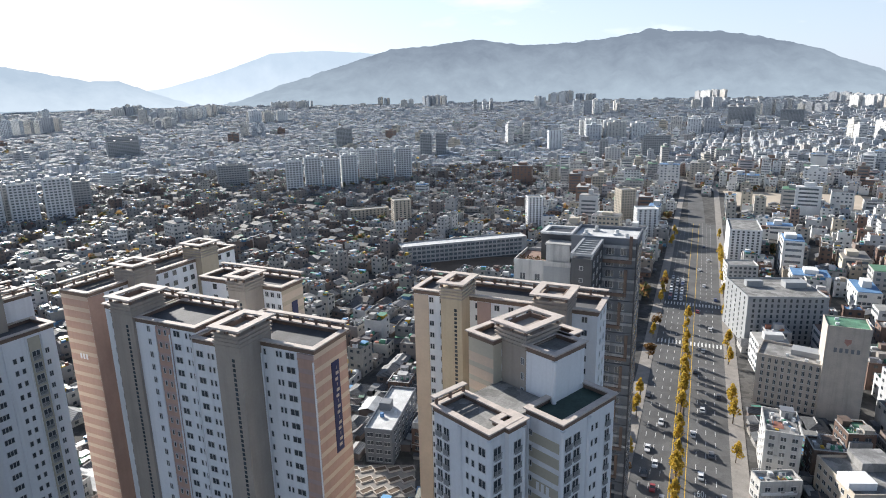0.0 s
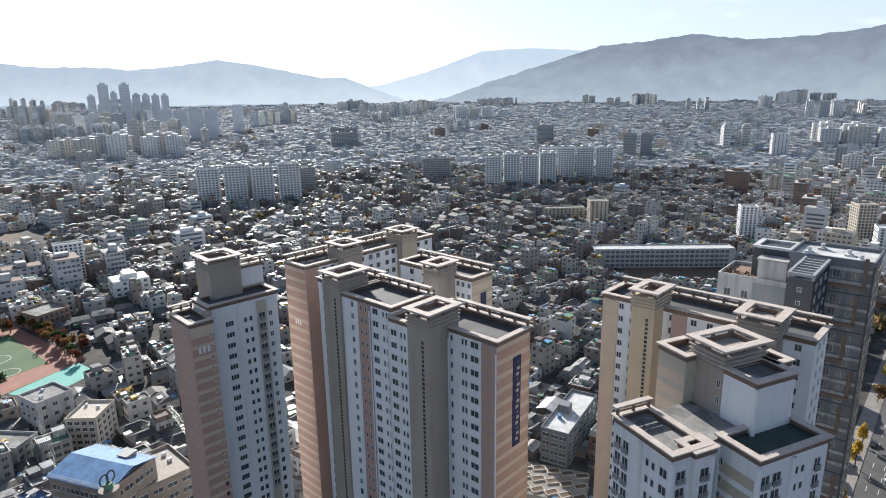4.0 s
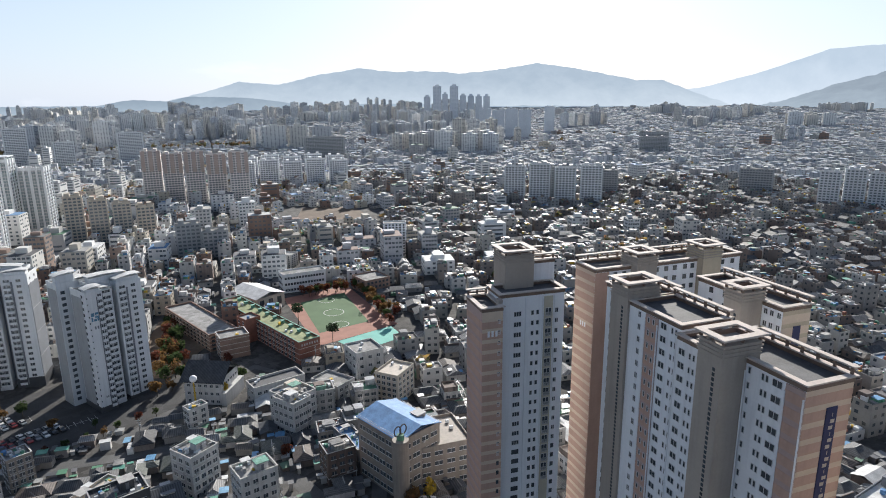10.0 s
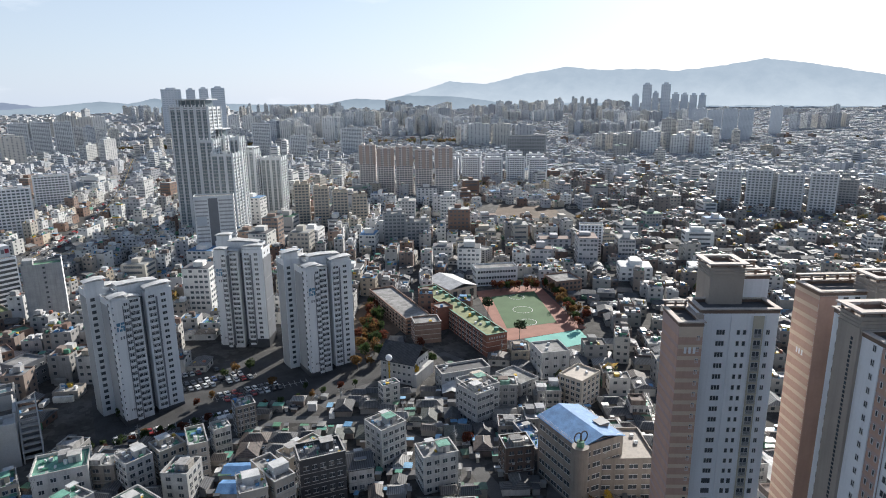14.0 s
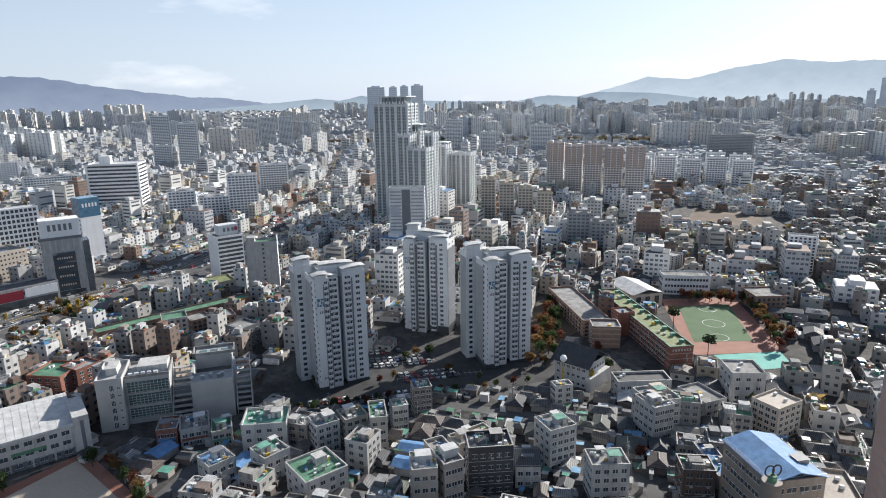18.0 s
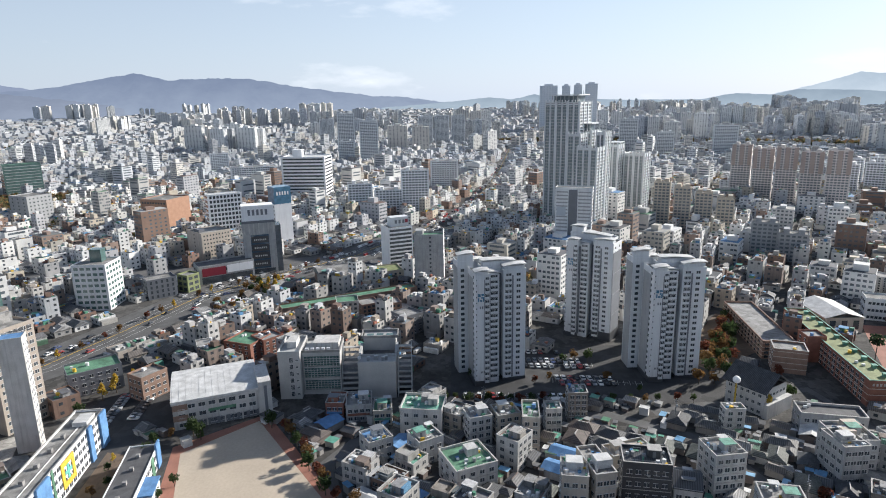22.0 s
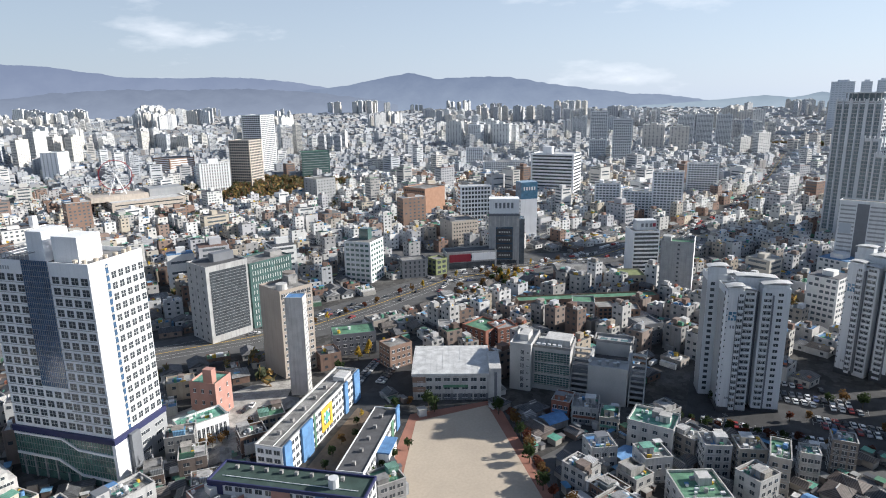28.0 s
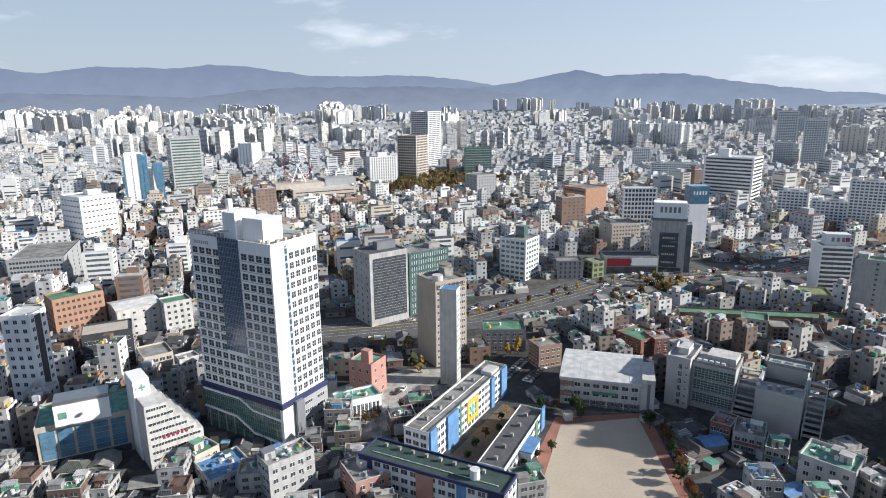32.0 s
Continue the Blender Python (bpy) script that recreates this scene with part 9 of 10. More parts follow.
# pale: rings so far off that haze is painted into their walls and roofs
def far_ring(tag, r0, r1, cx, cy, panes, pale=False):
    wall_m, roof_m = M["haze_wall" if pale else "town_wall" if tag == "near" else "far_wall"], M["haze_roof" if pale else "far_roof"]
    rows, heads, gabs = [], [], []
    for x, y, r in lots(r0, r1, cx, cy, radians(65), 0.93):
        if not is_free(x, y, 4):
            continue
        t = district_turn(x, y) + (math.pi / 2 if rng.random() < 0.5 else 0) + rng.normal(0, 0.05)
        hw, hd = rng.uniform(0.29, 0.53) * cx, rng.uniform(0.29, 0.5) * cy
        z = rise(r)
        u = rng.random()
        ts = tall_share(x, y) * (1.0 if r < 1300 else 0.55)
        low = r < 620 and by_avenue(x, y)
        if u < ts and not low:
            h = rng.choice([9.5, 12, 13.5, 16, 19], p=[0.35, 0.3, 0.2, 0.1, 0.05])
            rows.append((x, y, t, hw, hd, z, z + h))
            heads.append((x + rng.uniform(-2, 2), y + rng.uniform(-2, 2), t, rng.uniform(1.2, 2.2), rng.uniform(1.2, 2.0), z + h, z + h + rng.uniform(2, 2.8)))
        elif u < ts + (1 - ts) * 0.42:
            h = rng.uniform(2.9, 3.6)
            rows.append((x, y, t, hw, hd, z, z + h))
            gabs.append((x, y, t, hw + 0.5, hd + 0.5, z + h - 0.05, z + h + rng.uniform(1.3, 2.2)))
        else:
            h = 3.2 if low else rng.choice([3.2, 6.2, 7.5])
            rows.append((x, y, t, hw, hd, z, z + h + 0.7))
            if rng.random() < 0.5:
                heads.append((x + rng.uniform(-2, 2), y + rng.uniform(-2, 2), t, rng.uniform(1, 1.8), rng.uniform(1, 1.8), z + h, z + h + rng.uniform(1.5, 2.4)))
    rows, heads, gabs = np.array(rows), np.array(heads), np.array(gabs)

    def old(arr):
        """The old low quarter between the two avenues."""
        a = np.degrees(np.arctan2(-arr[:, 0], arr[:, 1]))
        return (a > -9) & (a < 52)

    decks = rows.copy()
    rimmed = rows[:, 6] - rows[:, 5] > 3.1
    decks[:, 5], decks[:, 6] = rows[:, 6] + 0.0, rows[:, 6] + 0.25
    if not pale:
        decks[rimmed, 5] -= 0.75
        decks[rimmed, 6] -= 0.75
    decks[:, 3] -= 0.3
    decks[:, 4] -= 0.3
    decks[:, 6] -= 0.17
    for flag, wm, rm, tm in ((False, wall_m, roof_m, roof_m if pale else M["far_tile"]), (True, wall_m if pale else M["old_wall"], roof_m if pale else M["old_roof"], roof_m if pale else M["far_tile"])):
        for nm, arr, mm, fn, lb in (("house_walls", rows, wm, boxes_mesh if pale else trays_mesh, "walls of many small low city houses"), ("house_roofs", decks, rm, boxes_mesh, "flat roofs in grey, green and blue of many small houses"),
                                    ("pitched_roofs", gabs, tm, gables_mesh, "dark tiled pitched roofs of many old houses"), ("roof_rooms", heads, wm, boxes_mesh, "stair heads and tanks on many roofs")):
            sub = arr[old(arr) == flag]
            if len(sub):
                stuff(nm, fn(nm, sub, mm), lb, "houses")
    if r1 <= 1000:
        flat_ = rows[rows[:, 6] - rows[:, 5] > 3.05]
        bits_ = []
        for _ in range(6 if r1 < 600 else 4):
            c = flat_.copy()
            u, w_ = rng.uniform(-0.75, 0.75, len(c)) * c[:, 3], rng.uniform(-0.75, 0.75, len(c)) * c[:, 4]
            c[:, 0] += u * np.cos(c[:, 2]) - w_ * np.sin(c[:, 2])
            c[:, 1] += u * np.sin(c[:, 2]) + w_ * np.cos(c[:, 2])
            c[:, 3], c[:, 4] = rng.uniform(0.3, 1.3, len(c)), rng.uniform(0.3, 1.0, len(c))
            c[:, 5] = flat_[:, 6] - 0.75
            c[:, 6] = flat_[:, 6] + rng.uniform(-0.4, 1.3, len(c))
            bits_.append(c)
        sheds_ = flat_[rng.random(len(flat_)) < 0.45].copy()
        u, w_ = rng.uniform(-0.5, 0.5, len(sheds_)) * sheds_[:, 3], rng.uniform(-0.5, 0.5, len(sheds_)) * sheds_[:, 4]
        sheds_[:, 0] += u * np.cos(sheds_[:, 2]) - w_ * np.sin(sheds_[:, 2])
        sheds_[:, 1] += u * np.sin(sheds_[:, 2]) + w_ * np.cos(sheds_[:, 2])
        sheds_[:, 3:5] *= rng.uniform(0.25, 0.55, (len(sheds_), 2))
        sheds_[:, 5] = sheds_[:, 6] + rng.uniform(0.9, 1.5, len(sheds_))
        sheds_[:, 6] = sheds_[:, 5] + 0.12
        posts_ = sheds_.copy()
        posts_[:, 3:5] *= 0.8
        posts_[:, 5], posts_[:, 6] = sheds_[:, 5] - 2.3, sheds_[:, 5]
        stuff("roof_canopies", boxes_mesh("roof_canopies", sheds_, M["lid_roof"]), "coloured sheet canopies on many flat roofs", "roof clutter")
        stuff("roof_sheds", boxes_mesh("roof_sheds", posts_, M["clutter"]), "small rooftop sheds under sheet canopies", "roof clutter")
        yard_ = rows[rng.random(len(rows)) < 0.6].copy()
        sg = np.where(rng.random(len(yard_)) < 0.5, -1.0, 1.0)
        off = (yard_[:, 4] + rng.uniform(0.8, 1.8, len(yard_))) * sg
        yard_[:, 0] -= off * np.sin(yard_[:, 2])
        yard_[:, 1] += off * np.cos(yard_[:, 2])
        yard_[:, 3] *= rng.uniform(0.4, 1.0, len(yard_))
        yard_[:, 4] = rng.uniform(0.6, 1.4, len(yard_))
        yard_[:, 6] = yard_[:, 5] + rng.uniform(1.6, 3.0, len(yard_))
        stuff("lean_to_roofs", boxes_mesh("lean_to_roofs", yard_, M["lid_roof"]), "low lean-tos beside many houses", "sheds")
        stuff("roof_clutter", boxes_mesh("roof_clutter", np.concatenate(bits_), M["clutter"]), "tanks, condensers and sheds on many roofs", "roof clutter")
    if panes:
        v, f = wall_panes(rows, panes, 3.0, 1.5, 1.3)
        stuff("house_windows", quads_mesh("house_windows", v, f, M["glass"]), "dark windows of many small houses", "windows")
    return rows


M["far_tile"] = mat("far_tile", (0.09, 0.09, 0.09), 0.75, vary=0.3, scale=0.3, fine=1.5, bump=0, island=True, ribs=0.66, rib_turn=65,
                    palette=[(0.095, 0.10, 0.108), (0.14, 0.14, 0.146), (0.08, 0.083, 0.092), (0.14, 0.125, 0.115), (0.25, 0.25, 0.25)])

# ---- houses near by, each a thing of its own ----
def villa(w, d, floors, roof, wall="house_wall", style=0):
    """Flat-roofed block of flats with parapet, stair head, outside stair, ledges and windows."""
    t = thing("villa", "small flat-roofed city house with parapet and roof clutter", "house", group="small flat-roofed houses")
    h = floors * 2.8
    part("wall", Shape().tray(-w / 2, w / 2, -d / 2, d / 2, 0.2, 0, h, h + 0.8), M[wall], t)
    s = Shape()
    if style % 2:
        s.box(w / 2 - 0.02, w / 2 + 1.1, -d / 2 + 0.3, d / 2 - 1.5, 2.6, 2.8 * (floors - 1) + 0.9)
    else:
        s.box(-w / 2 + 1, w / 2 - 2, -d / 2 - 1.2, -d / 2 + 0.02, 2.6, 2.8 * (floors - 1) + 0.9)
    part("balcony", s, M[wall], t)
    part("coping", Shape().ring(-w / 2 - 0.15, w / 2 + 0.15, -d / 2 - 0.15, d / 2 + 0.15, 0.4, h + 0.8, h + 0.92), M["coping"], t)
    part("roof", Shape().box(-w / 2 + 0.2, w / 2 - 0.2, -d / 2 + 0.2, d / 2 - 0.2, h, h + 0.08), M[roof], t)
    x0, y0 = ((-w / 2 + 0.5, d / 2 - 3.4), (w / 2 - 4.3, -d / 2 + 0.6), (-1.2, -0.6), (-w / 2 + 0.4, -d / 2 + 0.5))[style % 4]
    s = Shape().box(x0, x0 + 3.6, y0, y0 + 2.9, h, h + 2.4).box(x0 - 0.25, x0 + 3.85, y0 - 0.25, y0 + 3.15, h + 2.4, h + 2.56)
    if style % 3 == 1:
        s = Shape().tray(-w / 2 + 0.3, w * 0.2, -d / 2 + 0.3, d / 2 - 1.6, 0.2, h, h + 2.3, h + 2.9)
    if style > 3:
        s.box(x0 + 3.7, x0 + 5.0, y0 + 0.4, y0 + 1.8, h, h + 1.3)
    part("stair_head", s, M[wall], t)
    s = Shape()
    for k in range(floors):
        z = k * 2.8 + 0.95
        for p, q, n in (((-w / 2, -d / 2), (w / 2, -d / 2), 3), ((w / 2, -d / 2), (w / 2, d / 2), 2), ((w / 2, d / 2), (-w / 2, d / 2), 3), ((-w / 2, d / 2), (-w / 2, -d / 2), 2)):
            pane_rows(s, p, q, [z], spread(n, 0.06), 1.5 if style % 3 else 1.9, 1.2, 0.06)
    part("window_rows", s, M["glass"], t)["kind"] = "stuff"
    part("roof_clutter", roof_bits(w, d, h, 60 + style), M["clutter"], t)["kind"] = "stuff"
    c0 = (-0.45, 0.02, -0.2, 0.1)[style % 4] * w
    part("canopy", Shape().box(c0, c0 + w * 0.42, d * 0.02, d * 0.42, h + 2.2, h + 2.3).box(c0 + 0.2, c0 + w * 0.4, d * 0.05, d * 0.4, h + 0.08, h + 2.2), M["canopy_sheet"], t, "sheet canopy on the roof")
    f_ = Shape()
    for k in range(floors):
        z = k * 2.8 + 0.95
        for p, q, n in (((-w / 2, -d / 2), (w / 2, -d / 2), 3), ((w / 2, -d / 2), (w / 2, d / 2), 2), ((w / 2, d / 2), (-w / 2, d / 2), 3), ((-w / 2, d / 2), (-w / 2, -d / 2), 2)):
            pane_rows(f_, p, q, [z - 0.14], spread(n, 0.06), 2.1, 0.14, 0.16)
            pane_rows(f_, p, q, [z], spread(n, 0.06), 0.09, 1.2, 0.1)
    f_.ring(-w / 2 - 0.12, w / 2 + 0.12, -d / 2 - 0.12, d / 2 + 0.12, 0.3, 2.65, 2.85)
    g_ = random.Random(style)
    for k in range(4):
        x, z = g_.uniform(-0.4, 0.3) * w, 2.8 * g_.randint(0, floors - 1) + 0.3
        f_.box(x, x + 0.9, d / 2 + 0.02, d / 2 + 0.42, z, z + 0.7)
    part("wall_trim", f_, M["coping"], t, "pale sills, ledge and condensers")["kind"] = "stuff"
    return t


def tiled(w, d, h=2.8, wing=0):
    """Old single-storey house under dark tiled roofs with a pale ridge."""
    t = thing("tiled_house", "old low house under a dark tiled roof", "house", group="old tiled houses")
    s = Shape().box(-w / 2, w / 2, -d / 2, d / 2, 0, h)
    z1 = h + min(w, d) * 0.25
    r = Shape().hip(-w / 2, w / 2, -d / 2, d / 2, h, z1, 0.6, 0.22)
    ln = (w + 1.2) / 2 - (d + 1.2) * 0.4
    g = Shape().box(-ln, ln, -0.16, 0.16, z1 - 0.1, z1 + 0.22)
    if wing:
        s.box(w / 2 - 3.2, w / 2, -d / 2 - wing, -d / 2, 0, h)
        r.hip(w / 2 - 3.4, w / 2 + 0.1, -d / 2 - wing - 0.2, -d / 2 + 0.2, h, h + 1.0, 0.4, 0.2)
    part("wall", s, M["low_wall"], t)
    part("roof", r, M["tile_roof"], t)
    part("ridge", g, M["coping"], t)
    if not wing:
        part("annex", Shape().box(w / 2 - 3.2, w / 2 + 1.4, -d / 2 - 2.2, -d / 2 - 0.02, 0, 2.4), M["low_roof"], t)
    return t


def shed(w, d, h, roof):
    """Low workshop under a sheet roof."""
    t = thing("shed_house", "low house under a coloured sheet metal roof", "house", group="sheet-roofed houses")
    part("wall", Shape().box(-w / 2, w / 2, -d / 2, d / 2, 0, h), M["low_wall"], t)
    part("roof", Shape().gable(-w / 2, w / 2, -d / 2, d / 2, h, h + d * 0.16, 0.35, 0.1), M[roof], t)
    return t


villas = [villa(9.6, 8.4, 3, "house_roof", style=0), villa(9.0, 8.0, 2, "house_roof", style=1), villa(9.8, 8.6, 4, "roof_grey", style=2), villa(9.5, 9.0, 3, "roof_green", style=3),
          villa(8.5, 8.0, 2, "roof_teal", style=4), villa(9.4, 8.2, 3, "concrete", style=5), villa(9.0, 8.5, 2, "roof_grey", style=6), villa(10, 8.6, 3, "house_roof", style=7)]
tileds = [tiled(9.5, 6.5), tiled(8.5, 6, wing=4), tiled(9, 7, 3.0), tiled(8, 5.5, wing=3.5), tiled(10, 5.5, wing=4.5)]
sheds = [shed(9, 7, 3.2, "roof_blue"), shed(10, 7.5, 3.6, "roof_white"), shed(8, 6, 2.8, "low_roof"), shed(9.5, 7, 3.4, "roof_grey")]
used = set()
for x, y, r in lots(118, 246, 10.0, 9.4, radians(65), 0.98):
    a = yaw_of(x, y)
    if not is_free(x, y, 3.0) or (r < 150 and a < 80) or (-16 < a < 40 and r < 128):
        continue
    u, low = rng.random(), (a < 62)
    old = 60 < a < 92 and r < 250
    if by_avenue(x, y):
        pool = sheds
    elif u < (0.30 if low else 0.55) and not (old and u > 0.14):
        pool = villas
    elif u < 0.86:
        pool = tileds
    else:
        pool = sheds
    k = int(rng.integers(len(pool)))
    m = pose(x, y, 0, 0, 0, math.degrees(district_turn(x, y)) + 90 * int(rng.integers(4)) + rng.normal(0, 4))
    src = pool[k]
    if src in used:
        copy_thing(src, m)
    else:
        used.add(src)
        src.matrix_basis = m
    OCC.append((x, y, 1.0, 0.0, 3.4, 3.4))
for src in villas + tileds + sheds:
    if src not in used:
        for o in list(src.children_recursive) + [src]:
            bpy.data.objects.remove(o)

# small old roofs in the gaps that are left
walls_, ridges_, tops_ = [], [], []
for x, y, r in lots(118, 250, 6.6, 6.2, radians(65), 0.95):
    a = yaw_of(x, y)
    if is_free(x, y, 2.0) and not (r < 150 and a < 80) and not (-16 < a < 40 and r < 128):
        t_ = district_turn(x, y) + (math.pi / 2 if rng.random() < 0.5 else 0) + rng.normal(0, 0.12)
        hw, hd, h = rng.uniform(2.4, 3.3), rng.uniform(1.8, 2.5), rng.uniform(2.3, 3.0)
        walls_.append((x, y, t_, hw, hd, 0, h))
        tops_.append((x, y, t_, hw + 0.45, hd + 0.45, h - 0.05, h + rng.uniform(0.9, 1.6)))
        ridges_.append((x, y, t_, hw * 0.8, 0.15, tops_[-1][6] - 0.1, tops_[-1][6] + 0.16))
        OCC.append((x, y, 1.0, 0.0, 1.6, 1.6))
stuff("outbuilding_walls", boxes_mesh("outbuilding_walls", np.array(walls_), M["old_wall"]), "walls of small old outbuildings", "outbuildings")
stuff("outbuilding_roofs", gables_mesh("outbuilding_roofs", np.array(tops_), M["far_tile"]), "dark pitched roofs of small old outbuildings", "outbuildings")
stuff("outbuilding_ridges", boxes_mesh("outbuilding_ridges", np.array(ridges_), M["old_wall"]), "pale ridge tiles of small old roofs", "outbuildings")

# lean-tos, yard walls and small sheds squeezed between them
bits, lids = [], []
for x, y, r in lots(116, 250, 3.3, 3.1, radians(65), 0.92):
    if is_free(x, y, 0.5) and not (r < 150 and yaw_of(x, y) < 80) and not (-16 < yaw_of(x, y) < 40 and r < 128):
        t_ = district_turn(x, y) + rng.normal(0, 0.1)
        hw, hd, h = rng.uniform(0.5, 2.0), rng.uniform(0.4, 1.8), rng.uniform(1.2, 3.3)
        bits.append((x, y, t_, hw, hd, 0, h))
        lids.append((x, y, t_, hw + 0.25, hd + 0.25, h, h + 0.12))
stuff("lean_to_walls", boxes_mesh("lean_to_walls", np.array(bits), M["old_wall"]), "walls of lean-tos and sheds between houses", "sheds")
stuff("lean_to_roofs", boxes_mesh("lean_to_roofs", np.array(lids), M["lid_roof"]), "grey, blue and green lids of lean-tos", "sheds")

# ---- trees ----
def crown_mesh(name, material, rx, rz, n, leaf, seed, cone=False):
    """A crown of many small leaf clumps with gaps and an uneven outline."""
    g = np.random.default_rng(seed)
    lobes = [(g.uniform(-0.45, 0.45) * rx, g.uniform(-0.45, 0.45) * rx, g.uniform(-0.5, 0.6) * rz, g.uniform(0.4, 0.65)) for _ in range(7)]
    v, f = [], []
    for i in range(n):
        lx, ly, lz, ls = lobes[i % len(lobes)]
        d = g.normal(size=3)
        d /= np.linalg.norm(d)
        rad = ls * g.uniform(0.65, 1.0)
        c = np.array([lx + d[0] * rx * rad, ly + d[1] * rx * rad, lz + d[2] * rz * rad])
        if cone:
            k = 1.0 - 0.75 * (c[2] + rz) / (2 * rz)
            c[0], c[1] = c[0] * max(k, 0.12) * 1.5, c[1] * max(k, 0.12) * 1.5
        e1, e2 = g.normal(size=3), g.normal(size=3)
        e1 /= np.linalg.norm(e1)
        e2 -= e1 * (e1 @ e2)
        e2 /= np.linalg.norm(e2)
        s = leaf * g.uniform(0.6, 1.3)
        e3 = np.cross(e1, e2)
        b = len(v)
        v += [tuple(c + e1 * s), tuple(c + e2 * s * 0.8), tuple(c - e1 * s), tuple(c - e2 * s * 0.8), tuple(c + e3 * s * 0.35), ]
        f += [(b, b + 1, b + 4), (b + 1, b + 2, b + 4), (b + 2, b + 3, b + 4), (b + 3, b, b + 4)]
    me = bpy.data.meshes.new(name)
    me.from_pydata(v, [], f)
    me.materials.append(M[material])
    return me


def tree(name, label, material, h, rx, rz, seed, cone=False, n=260, leaf=0.5):
    t = thing(name, label, "tree")
    s = Shape().tube((0, 0, 0), (0.05, 0.05, h - rz * 1.2), 0.2, 0.13, 7)
    g = np.random.default_rng(seed)
    for i in range(5):
        a = 2 * math.pi * i / 5 + g.uniform(-0.3, 0.3)
        z = h - rz * 1.5 + 0.25 * i
        s.tube((0, 0, z), (math.cos(a) * rx * 0.6, math.sin(a) * rx * 0.6, z + rz * 0.8), 0.09, 0.03, 5)
    part("trunk", s, M["bark"], t)
    part("crown", crown_mesh("crown", material, rx, rz, n, leaf, seed, cone), None, t, at=pose(0, 0, h - rz * 0.9))
    return t


kinds = {
    "ginkgo": [tree("ginkgo_tree", "street ginkgo tree with bright yellow autumn leaves", "leaf_ginkgo", 8.5, 2.0, 3.3, 11 + i, True) for i in range(3)],
    "red": [tree("maple_tree", "tree with dark red autumn leaves", "leaf_red", 6.5, 2.8, 2.4, 21 + i) for i in range(2)],
    "orange": [tree("zelkova_tree", "tree with orange brown autumn leaves", "leaf_orange", 7.5, 3.2, 2.7, 31 + i) for i in range(2)],
    "green": [tree("evergreen_tree", "dark green leafy tree", "leaf_green", 7.0, 2.9, 2.7, 41 + i) for i in range(2)],
    "pine": [tree("pine_tree", "tall spreading pine with dark needles", "leaf_pine", 10.5, 4.3, 2.2, 51 + i, n=320) for i in range(2)],
}
planted = set()


def plant(kind, x, y, size=1.0):
    src = kinds[kind][int(rng.integers(len(kinds[kind])))]
    k = size * rng.uniform(0.85, 1.15)
    m = pose(x, y, 0, 0, 0, rng.uniform(0, 360))
    ob = src if src not in planted else copy_thing(src, m)
    planted.add(src)
    ob.matrix_basis = m @ Matrix.Diagonal((k, k, k, 1))


for s_ in list(range(-30, 380, 7)):
    if (-10 < s_ < 118 and rng.random() < 0.85) or (122 < s_ < 165 and rng.random() < 0.6):
        plant("ginkgo", *on_r1(s_ + rng.uniform(-2, 2), -1.5), 1.0)
    if s_ % 2 == 0 and rng.random() < 0.6:
        plant("ginkgo", *on_r1(s_ + rng.uniform(-2, 2), 17.0), 1.1)
    if s_ % 2 == 1 and rng.random() < 0.55:
        plant("ginkgo" if rng.random() < 0.7 else "orange", *on_r1(s_ + rng.uniform(-2, 2), -17.2), 1.05)
for x, y in ((-257, 173), (-293, 175)):
    plant("pine", x, y, 1.1)
for i in range(16):
    plant(("red", "orange", "red", "green")[i % 4], -336 + i * 0.9 + rng.uniform(-3, 3), 205 + i * 2.2 + rng.uniform(-3, 3))
for i in range(9):
    plant(("orange", "green", "red")[i % 3], -312 + i * 7, 233 - i * 2.6 + rng.uniform(-2, 2))
for i in range(14):
    plant(("green", "red", "orange", "green")[i % 4], -268 - i * 4.2 + rng.uniform(-3, 3), 98 + i * 1.4 + rng.uniform(-4, 4), 1.1)
for i in range(12):
    plant(("green", "red", "orange")[i % 3], -214 + i * 4.4 + rng.uniform(-2, 2), -92 + i * 3.6 + rng.uniform(-2, 2) + 4, 0.9)
for i in range(10):
    plant(("green", "red")[i % 2], -238 + rng.uniform(-4, 3), -24 + i * 4.5, 0.7)
for i in range(9):
    plant("orange", -140 - i * 3.2, -176 + i * 0.6 + rng.uniform(-1.5, 1.5), 0.6)
for x, y, k in ((-205, -118, "green"), (-203, -114, "green"), (-186, -126, "green"), (-181, -152, "orange"), (-222, -120, "orange"), (-231, -172, "ginkgo"), (-238, -170, "ginkgo"),
                (-247, -167, "ginkgo"), (-216, -172, "green"), (-236, 104, "ginkgo"), (-247, 117, "green"), (-180, 99, "red"), (-126, 118, "ginkgo"), (-121, 112, "green"), (-128, 112, "orange")):
    plant(k, x, y)
for i in range(26):
    plant(("orange", "orange", "green", "ginkgo")[i % 4], -340 - rng.uniform(0, 70), -150 + rng.uniform(-18, 18) - 10, 0.9)

for i in range(16):
    plant(("green", "green", "orange", "green", "red")[i % 5], -240.5 - i * 0.3 + rng.uniform(-0.8, 0.8), -20 + i * 6.5 + rng.uniform(-1, 1), 0.55)
# belt of autumn trees beside the apartment towers
for i in range(20):
    u = i / 19
    plant(("orange", "red", "green", "orange", "red")[i % 5], -266 - 84 * u + rng.uniform(-4, 4), 84 + 48 * u + rng.uniform(-6, 6), 1.05)
